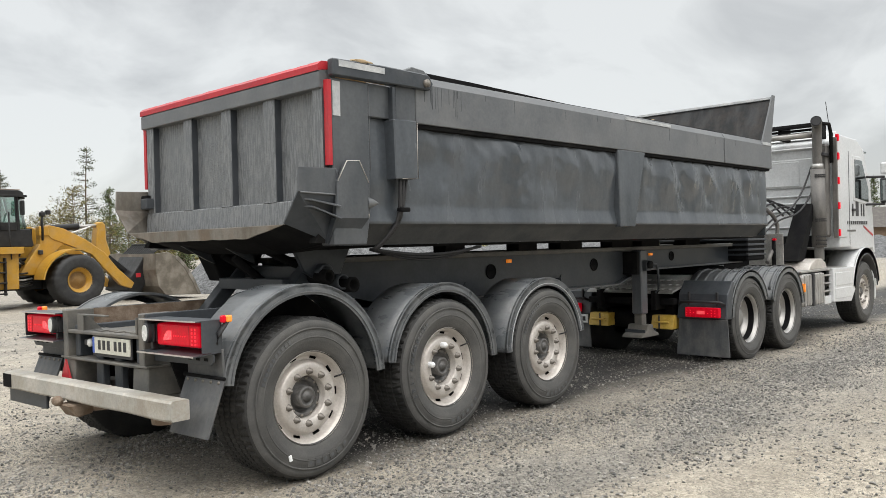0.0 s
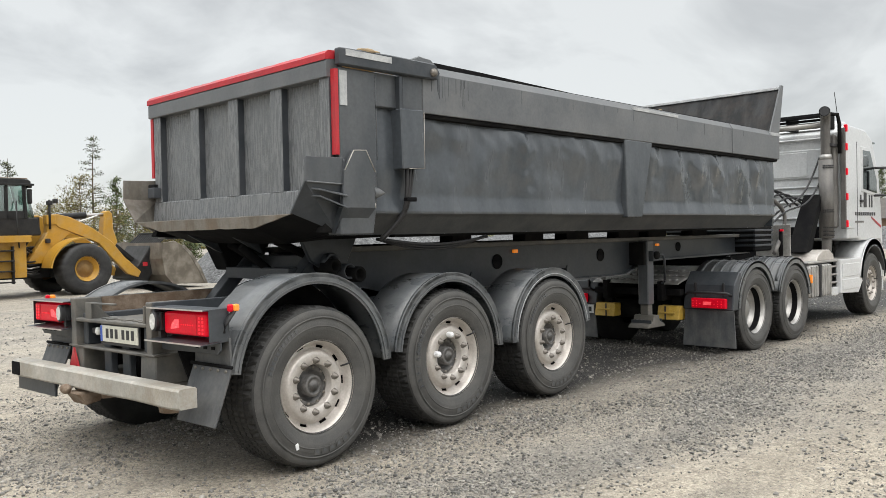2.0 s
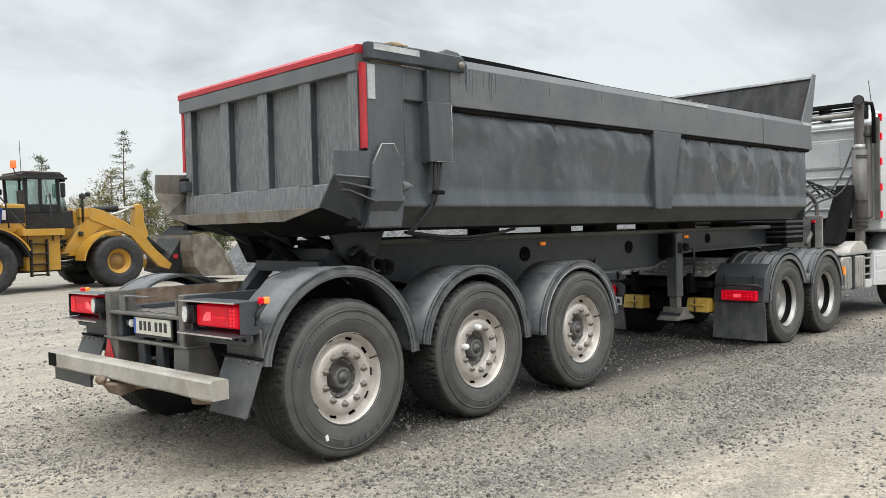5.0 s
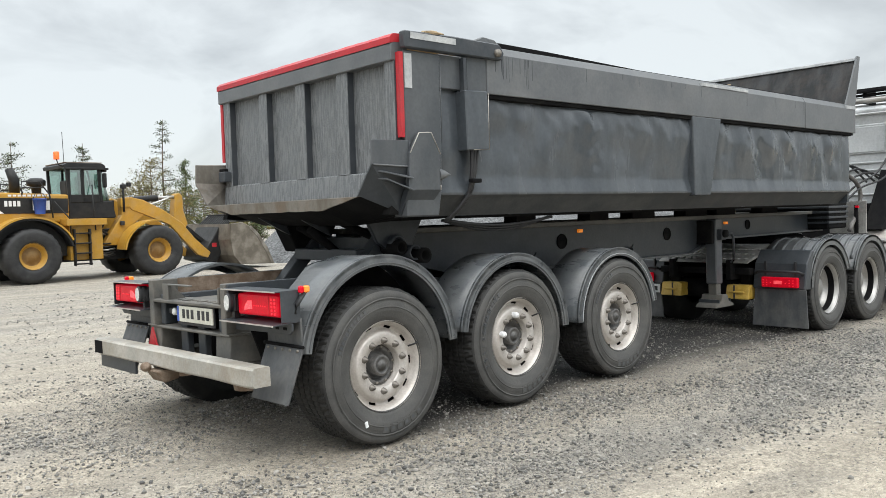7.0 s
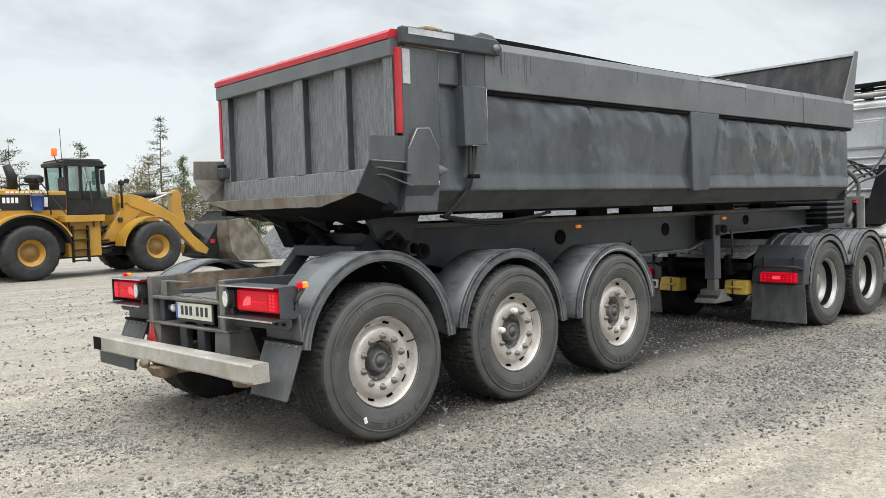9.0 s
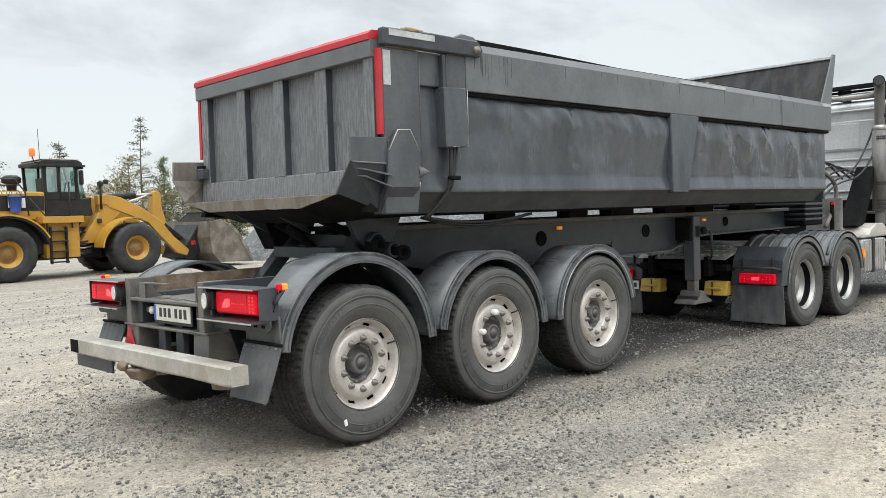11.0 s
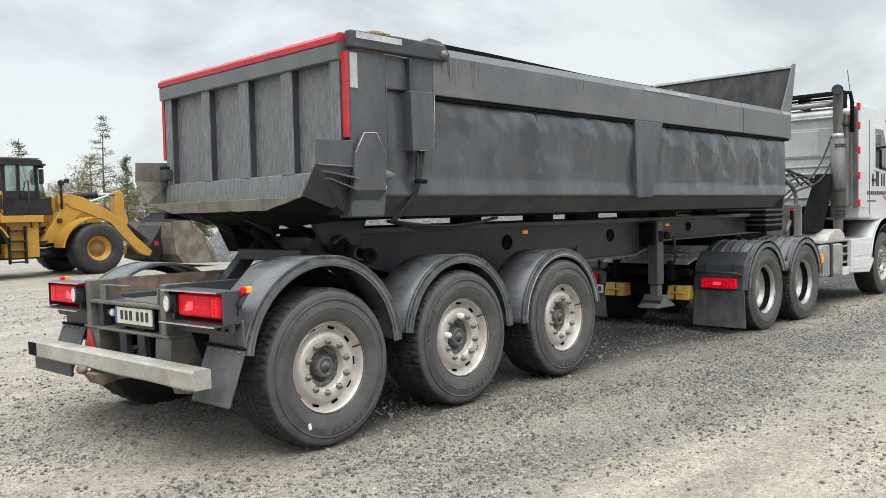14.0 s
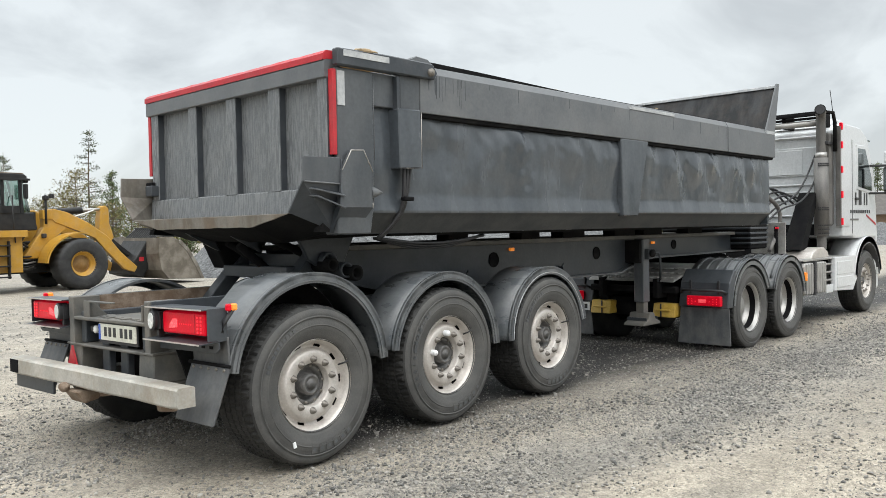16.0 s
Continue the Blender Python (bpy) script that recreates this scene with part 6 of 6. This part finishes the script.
for k in range(16):
    y = -1.15 + 1.85 * k / 15
    lpart("spill_guard_bar", prism(N(), [(5.90, 1.26), (5.96, 1.26), (6.42, 1.57), (6.36, 1.58)], "y", y - 0.02, y + 0.02), M_LBLACK, bucket)
# loader cab
cabm = lpart("cab_base", bevel(prism(N(), [(0.58, 1.86), (0.55, 2.40), (2.38, 2.40), (2.52, 1.90), (2.45, 1.86)], "y", -0.78, 0.78), 0.03, 2), M_LBLACK, loader, "black cab base")
lpart("cab_roof", bevel(prism(N(), [(0.42, 3.40), (0.40, 3.50), (0.55, 3.57), (2.0, 3.55), (2.12, 3.48), (2.08, 3.40)], "y", -0.85, 0.85), 0.02, 2), M_LBLACK, loader, "black cab roof")
lpart("roof_top", BB(0.5, 2.0, -0.8, 0.8, 3.565, 3.59), M_RUST, loader)
for s in (-1, 1):
    for pts in ([(0.55, 2.38), (0.68, 2.38), (0.60, 3.42), (0.50, 3.42)], [(1.12, 2.38), (1.20, 2.38), (1.20, 3.42), (1.12, 3.42)],
                [(1.85, 2.38), (1.98, 2.38), (1.90, 3.42), (1.80, 3.42)]):
        lpart("cab_pillar", prism(N(), pts, "y", *sorted((s * 0.72, s * 0.79))), M_LBLACK, loader)
    lpart("front_pillar", prism(N(), [(2.46, 1.95), (2.53, 1.95), (2.10, 3.42), (2.04, 3.42)], "y", *sorted((s * 0.45, s * 0.52))), M_LBLACK, loader)
    lpart("side_pane", prism(N(), [(0.66, 2.40), (1.84, 2.40), (1.80, 3.40), (0.58, 3.40)], "y", *sorted((s * 0.745, s * 0.755))), M_GLASS, loader, "tinted cab side glass")
    lpart("corner_pane", prism(N(), [(1.96, 1.98), (2.47, 1.98), (2.06, 3.40), (1.90, 3.40)], "y", *sorted((s * 0.60, s * 0.61))), M_GLASS, loader, "tinted cab corner glass")
    lpart("cab_mirror", bevel(box(N(), 1.86, 1.98, *sorted((s * 0.95, s * 1.15)), 2.80, 3.25), 0.04, 2), M_LBLACK, loader)
    lpart("rail", tube(N(), [(0.62, s * 1.2, 1.9), (0.62, s * 1.0, 2.6), (0.40, s * 0.9, 2.98), (-0.05, s * 0.9, 2.98), (-0.05, s * 0.9, 2.6)], 0.022, 8), M_LBLACK, loader)
    lpart("rail", tube(N(), [(-0.05, s * 0.9, 2.80), (0.50, s * 0.9, 2.80)], 0.018, 8), M_LBLACK, loader)
    lpart("grab_rail", tube(N(), [(1.05, s * 1.25, 1.2), (1.05, s * 1.25, 1.85), (0.75, s * 0.95, 2.4)], 0.02, 8), M_LBLACK, loader)
    lpart("grab_rail", tube(N(), [(1.75, s * 1.2, 1.5), (1.78, s * 1.0, 2.4), (1.84, s * 0.85, 2.9)], 0.02, 8), M_LBLACK, loader)
    lpart("knee_panel", BB(2.30, 2.56, *sorted((s * 0.45, s * 0.60)), 1.88, 2.42), M_LBLACK, loader)
lpart("windscreen", prism(N(), [(2.48, 2.0), (2.50, 2.0), (2.08, 3.42), (2.06, 3.42)], "y", -0.45, 0.45), M_GLASS, loader, "sloping windscreen")
lpart("seat", bevel(prism(N(), [(0.80, 2.3), (0.75, 3.05), (0.92, 3.08), (1.02, 2.5), (1.3, 2.48), (1.3, 2.3)], "y", -0.25, 0.25), 0.04, 2), M_LBLACK, loader)
lpart("steering_column", tube(N(), [(1.75, 0, 2.3), (1.60, 0, 2.75)], 0.04, 8), M_LBLACK, loader)
lpart("exhaust", tube(N(), [(-0.10, -0.45, 2.6), (-0.10, -0.45, 3.05), (-0.22, -0.45, 3.38)], [0.14, 0.14, 0.11], 16), M_LBLACK, loader, "black exhaust pipe")
lpart("air_intake", lathe(N(), [(0.12, 0), (0.13, 0.22), (0.24, 0.26), (0.25, 0.40), (0.15, 0.48), (0.0, 0.49)], 22), M_LBLACK, loader, "mushroom-shaped air intake", pose(0.45, -0.5, 2.62, 90, 0, 0))
lpart("beacon_rod", tube(N(), [(0.45, -0.75, 3.45), (0.25, -0.75, 3.50), (0.18, -0.75, 3.66)], 0.02, 8), M_LBLACK, loader)
lpart("beacon", lathe(N(), [(0.11, 0), (0.11, 0.20), (0.09, 0.23), (0.0, 0.24)], 18), M_ORANGE, loader, "orange warning beacon", pose(0.18, -0.75, 3.66, 90, 0, 0))
lpart("antenna", tube(N(), [(0.55, -0.6, 3.5), (0.52, -0.6, 4.5)], 0.012, 5), M_INK, loader)
lpart("roof_lamp", BB(2.08, 2.22, -0.75, -0.55, 3.30, 3.44, w=0.02), M_LBLACK, loader)
lpart("roof_visor", BB(0.40, 2.22, -0.88, -0.80, 3.36, 3.42), M_LBLACK, loader)
for x in (0.60, 1.16, 1.86):
    lpart("door_post", BB(x, x + 0.07, -0.80, -0.765, 2.38, 3.42), M_LBLACK, loader)
lpart("door_panel", BB(0.66, 1.84, -0.80, -0.775, 2.36, 2.60, w=0.01), M_LBLACK, loader)
lpart("wiring_loom", tube(N(), [(2.0, -0.62, 2.05), (2.3, -0.60, 1.80), (2.1, -0.62, 1.50), (2.45, -0.58, 1.25)], 0.04, 8), M_LBLACK, loader)
for k in range(5):
    lpart("hydraulic_line", tube(N(), [(1.95, -0.72, 0.70 + 0.09 * k), (2.2, -0.80, 0.66 + 0.10 * k), (2.48, -0.66, 0.72 + 0.09 * k)], 0.028, 7), M_CHROME if k == 2 else M_LBLACK, loader)
for k in range(7):
    lpart("hood_louvre", BB(-1.95 + 0.06 * k, -1.92 + 0.06 * k, -0.872, -0.855, 1.75, 2.25, w=0.003), M_LBLACK, loader)
pail = thing("blue_bucket", loader.matrix_world @ Matrix.Translation((0.36, -1.02, 1.92)), "blue plastic bucket hung on the loader's rail", "bucket")
part("pail_body", disc(lathe(N(), [(0.13, 0), (0.175, -0.40), (0.185, -0.40), (0.185, -0.43), (0.165, -0.43)], 20), 0.13, 0, 20), M_BLUE, pail, "", pose(0, 0, 0, -90, 0, 0))
part("pail_handle", tube(N(), [(-0.18, 0, 0.42), (-0.1, 0, 0.58), (0.1, 0, 0.58), (0.18, 0, 0.42)], 0.01, 6), M_INK, pail)

# ---- trees and distance ----
def leaves(mesh_pts, faces, c, n, spread, size, rng, droop=0.3):
    for _ in range(n):
        p = [c[i] + rng.gauss(0, spread * (0.6 if i == 2 else 1)) for i in range(3)]
        a, b = rng.uniform(0, 6.28), rng.uniform(-0.9, 0.9)
        u = (math.cos(a) * size, math.sin(a) * size, b * size)
        v = (-math.sin(a) * size * 0.5, math.cos(a) * size * 0.5, rng.uniform(-0.6, 0.6) * size)
        k = len(mesh_pts)
        mesh_pts += [(p[0] - u[0], p[1] - u[1], p[2] - u[2]), (p[0] + v[0], p[1] + v[1], p[2] + v[2]), (p[0] + u[0], p[1] + u[1], p[2] + u[2]), (p[0] - v[0], p[1] - v[1], p[2] - v[2] - droop * size)]
        faces.append((k, k + 1, k + 2, k + 3))


def tree(x, y, h, seed, kind="pine", start=0.25, width=0.22, dense=1.0, label=""):
    rng = random.Random(seed)
    root = thing("pine_tree" if kind != "birch" else "birch_tree", pose(x, y, -0.15), label or "slender pine with sparse dark green crown", "tree")
    bend = [(rng.uniform(-1, 1) * h * 0.012, rng.uniform(-1, 1) * h * 0.012) for _ in range(4)]
    path, rad = [], []
    for i in range(9):
        u = i / 8
        path.append((bend[0][0] * math.sin(u * 3) * 2, bend[1][1] * math.sin(u * 2.2) * 2, h * u))
        rad.append(0.011 * h * (1 - u) + 0.015)
    bm = tube(N(), path, rad, 7)
    vs, fs = [], []
    z = h * start
    while z < h * 0.985:
        u = z / h
        q = (u - start) / (1 - start)
        if kind == "pine":
            reach = h * width * (0.55 + 0.45 * math.sin(q * 2.6 + 0.4)) * (1.05 - q * 0.75)
        elif kind == "spruce":
            reach = h * width * (1.05 - q)
        else:
            reach = h * width * (0.35 + math.sin(q * 3.0))
        for _ in range(rng.choice((2, 3, 3, 4))):
            if rng.random() < (0.25 if kind == "pine" else 0.05):
                continue
            a = rng.uniform(0, 6.28)
            r = reach * rng.uniform(0.5, 1.15)
            up = {"pine": 0.12, "spruce": -0.05, "birch": 0.5}[kind] * r
            bx = path[min(8, int(u * 8))]
            tip = (bx[0] + r * math.cos(a), bx[1] + r * math.sin(a), z + up)
            tube(bm, [(bx[0], bx[1], z), (bx[0] + 0.5 * r * math.cos(a), bx[1] + 0.5 * r * math.sin(a), z + up * 0.2), tip], [0.02 + 0.02 * (1 - u), 0.018, 0.008], 4, False)
            steps = max(2, int(r / 0.28))
            for k in range(steps):
                w = (k + 1) / steps
                if w < 0.3:
                    continue
                c = (bx[0] + r * w * math.cos(a), bx[1] + r * w * math.sin(a), z + up * w * w)
                leaves(vs, fs, c, int(8 * dense + rng.random() * 4), 0.13 + 0.05 * r, 0.062 if kind != "birch" else 0.055, rng)
        z += h * (0.030 if kind != "pine" else 0.040) * rng.uniform(0.7, 1.3)
    part("trunk", bm, M_BARK, root)
    me = bpy.data.meshes.new("crown")
    me.from_pydata(vs, [], fs)
    me.materials.append({"pine": M_PINE, "spruce": M_SPRUCE, "birch": M_BIRCH}[kind])
    ob = new("crown", me)
    ob.parent = root
    return root


EX, EY = -3.45, -5.51


def out_at(x, y, d):
    """A place on the line from the path through (x, y), at the distance d."""
    k = d / math.hypot(x - EX, y - EY)
    return EX + (x - EX) * k, EY + (y - EY) * k


for i, (x, y, d, h, kind, st, wd, de) in enumerate((
        (12.4, 57.5, 62, 7.4, "pine", 0.35, 0.24, 1.9), (16.9, 56.2, 66, 7.7, "pine", 0.45, 0.16, 1.9), (21.1, 54.65, 62, 6.1, "birch", 0.12, 0.19, 1.6),
        (22.1, 54.2, 65, 9.4, "pine", 0.22, 0.16, 2.0), (23.4, 53.7, 60, 6.0, "spruce", 0.08, 0.30, 2.4), (20.4, 54.9, 70, 5.2, "birch", 0.15, 0.22, 1.5),
        (10.8, 57.9, 70, 7.0, "pine", 0.3, 0.2, 1.0), (24.6, 53.2, 62, 4.4, "birch", 0.1, 0.25, 1.3), (25.8, 52.6, 66, 4.0, "birch", 0.1, 0.28, 1.2),
        (26.9, 52.0, 64, 3.4, "birch", 0.05, 0.32, 1.2), (28.0, 51.4, 66, 3.6, "spruce", 0.05, 0.3, 1.3), (19.2, 55.4, 64, 4.2, "birch", 0.1, 0.26, 1.2),
        (22.7, 53.9, 58, 3.6, "birch", 0.05, 0.3, 1.2), (18.0, 55.8, 68, 3.8, "birch", 0.1, 0.28, 1.0), (8.0, 58.3, 66, 6.2, "birch", 0.15, 0.2, 1.0))):
    px, py = out_at(x, y, d)
    tree(px, py, h, 40 + i, kind, st, wd, de, {"pine": "slender pine with sparse dark green crown", "spruce": "young dense green conifer beside the yard",
                                               "birch": "small deciduous tree with thin autumn leaves"}[kind])
for i in range(9):
    px, py = out_at(64.1, 13.4 - 1.5 * i, 74 + 5 * (i % 3))
    tree(px, py, 6.4 + 1.5 * ((i * 7) % 3), 90 + i, "spruce", 0.08, 0.20, 1.6, "dark green conifer at the far edge of the yard")

# low far woods along the horizon; unseen taller stretch behind, added to darken reflections
rng = random.Random(5)
vs, fs = [], []
for i in range(6400):
    a = radians(rng.uniform(-12, 348))
    d = rng.uniform(120, 170)
    lim = 1.5 + 1.4 * noise.noise((a * 9, 0.2, 0)) + (1.5 if a < 0.35 else 0) + (5.5 if a > 1.9 else 0)
    for _ in range(3):
        leaves(vs, fs, (EX + d * math.cos(a), EY + d * math.sin(a), rng.uniform(0, max(0.6, lim))), 2, 0.5, 0.55 if a < 1.9 else 1.3, rng)
me = bpy.data.meshes.new("far_woods")
me.from_pydata(vs, [], fs)
me.materials.append(M_BIRCH)
me.materials.append(M_PINE)
for f in me.polygons:
    f.material_index = 1 if (f.index // 24) % 3 or me.vertices[f.vertices[0]].co.y < 20 else 0
tagged(new("far_woods", me), "low mixed woods along the far edge of the yard, with unseen taller woods added behind", "woods", kind="stuff")


def heap(name, cx, cy, rx, ry, h, mat, label, turn=0.0, seed=0.0):
    bm = N()
    n1, n2 = 56, 22
    rows = []
    for j in range(n2 + 1):
        q = j / n2
        row = []
        for k in range(n1):
            a = 2 * math.pi * k / n1
            w = 1 + 0.10 * noise.noise((math.cos(a) * 2 + seed, math.sin(a) * 2, q * 2))
            x, y = rx * q * w * math.cos(a), ry * q * w * math.sin(a)
            z = h * (1 - q) ** 0.9 * (1 + 0.12 * noise.noise((x * 0.8, y * 0.8, seed))) - 0.15 + 0.05 * noise.noise((x * 4, y * 4, seed))
            row.append(bm.verts.new((x, y, z)))
        rows.append(row)
    for a, b in zip(rows, rows[1:]):
        for k in range(n1):
            bm.faces.new([a[k], a[(k + 1) % n1], b[(k + 1) % n1], b[k]]).smooth = True
    bmesh.ops.remove_doubles(bm, verts=bm.verts, dist=0.0005)
    ob = new(name, mesh_of(name, bm, mat))
    ob.matrix_world = pose(cx, cy, 0, 0, 0, turn)
    return tagged(ob, label, "gravel heap")


heap("gravel_mound", *out_at(21.5, 29.0, 33), 4.7, 4.0, 3.75, M_PILE, "heap of grey crushed stone", -30, 1.0)
heap("gravel_mound", *out_at(27.0, 25.0, 36), 6.2, 4.0, 2.75, M_PILE, "long heap of grey crushed stone", -30, 2.0)
heap("gravel_mound", *out_at(36.0, 22.0, 52), 9.0, 6.0, 3.2, M_PILE, "long heap of grey crushed stone", -20, 3.0)
heap("gravel_mound", *out_at(64.1, 13.1, 62), 3.4, 5.0, 1.6, M_PILE, "low dark heap of gravel beside the shed", 0, 4.0)
sx, sy = out_at(64.1, 13.0, 72)
shed = thing("shed", pose(sx, sy, -0.1, 0, 0, 12), "small brown boarded shed with dark pitched roof", "shed")
part("wall", BB(-3, 3, -3.5, 3.5, 0, 2.2), M_WALLB, shed)
part("roof", prism(N(), [(-3.4, 2.1), (3.4, 2.1), (0, 3.7)], "y", -3.9, 3.9), M_ROOFD, shed)
part("window", BB(-3.03, -2.99, -1.6, -0.6, 0.9, 1.6), M_CABGLASS, shed)
part("door", BB(-3.04, -2.99, 0.6, 1.6, 0.05, 2.0), M_ROOFD, shed)

# ---- loose stones on the yard ----
ICO = [(0, 0, 1)] + [(0.894 * math.cos(radians(72 * k)), 0.894 * math.sin(radians(72 * k)), 0.447) for k in range(5)] + \
      [(0.894 * math.cos(radians(72 * k + 36)), 0.894 * math.sin(radians(72 * k + 36)), -0.447) for k in range(5)] + [(0, 0, -1)]
ICF = [(0, 1 + k, 1 + (k + 1) % 5) for k in range(5)] + [(1 + k, 6 + k, 1 + (k + 1) % 5) for k in range(5)] + \
      [(1 + (k + 1) % 5, 6 + k, 6 + (k + 1) % 5) for k in range(5)] + [(11, 6 + (k + 1) % 5, 6 + k) for k in range(5)]


OCT = [(1, 0, 0), (0, 1, 0), (-1, 0, 0), (0, -1, 0), (0, 0, 1), (0, 0, -1)]
OCF = [(k, (k + 1) % 4, 4) for k in range(4)] + [((k + 1) % 4, k, 5) for k in range(4)]


def stones(name, count, area, lo, hi, seed, label, verts=ICO, faces=ICF, near=None):
    rng = np.random.default_rng(seed)
    base = np.array(verts)
    nv = len(verts)
    pts = []
    while len(pts) < count:
        x, y = rng.uniform(area[0], area[1]), rng.uniform(area[2], area[3])
        lane = max(math.exp(-((y + 2.2) / 0.9) ** 2), (0.15 + 0.75 / (1 + math.exp((x - 0.6) * 4))) * math.exp(-((y - 0.5) / 1.1) ** 2), 0.17)
        if near and x < near[0] and y < near[1]:
            continue
        clump = max(0.0, 0.42 + 1.1 * noise.noise((x * 0.6, y * 1.1, seed)) + 0.5 * noise.noise((x * 2.1, y * 2.6, seed)))
        edge = min(1.0, (x - area[0]) / 1.2, (area[1] - x) / 1.5, (y - area[2]) / 0.8, (area[3] - y) / 1.0)
        if rng.random() < lane * (0.10 + clump) * edge:
            pts.append((x, y))
    s = lo * (hi / lo) ** (rng.random(count) ** 2.7)
    v = base[None] * (1 + rng.uniform(-0.28, 0.28, (count, nv, 1))) * s[:, None, None] * rng.uniform(0.65, 1.2, (count, 1, 3)) * np.array([1, 1, 0.72])
    c = np.array([(x, y, ground_height(x, y)) for x, y in pts])
    c[:, 2] += s * 0.42
    v = (v + c[:, None]).reshape(-1, 3)
    f = (np.array(faces)[None] + nv * np.arange(count)[:, None, None]).reshape(-1, 3)
    me = bpy.data.meshes.new(name)
    me.from_pydata(v.tolist(), [], f.tolist())
    me.materials.append(M_STONE)
    tagged(new(name, me), label, "stones", kind="stuff")


stones("loose_stones", 66000, (-3.2, 10.0, -5.4, 3.8), 0.0042, 0.017, 3, "small loose grey stones scattered on the gravel yard")
stones("fine_gravel", 70000, (-3.2, 9.0, -5.4, 3.6), 0.0035, 0.008, 5, "fine loose gravel scattered over the yard", OCT, OCF)
stones("far_stones", 14000, (-2.0, 18.0, -4.5, 14.0), 0.008, 0.022, 8, "scattered grey stones farther out on the yard", near=(7.0, 2.5))
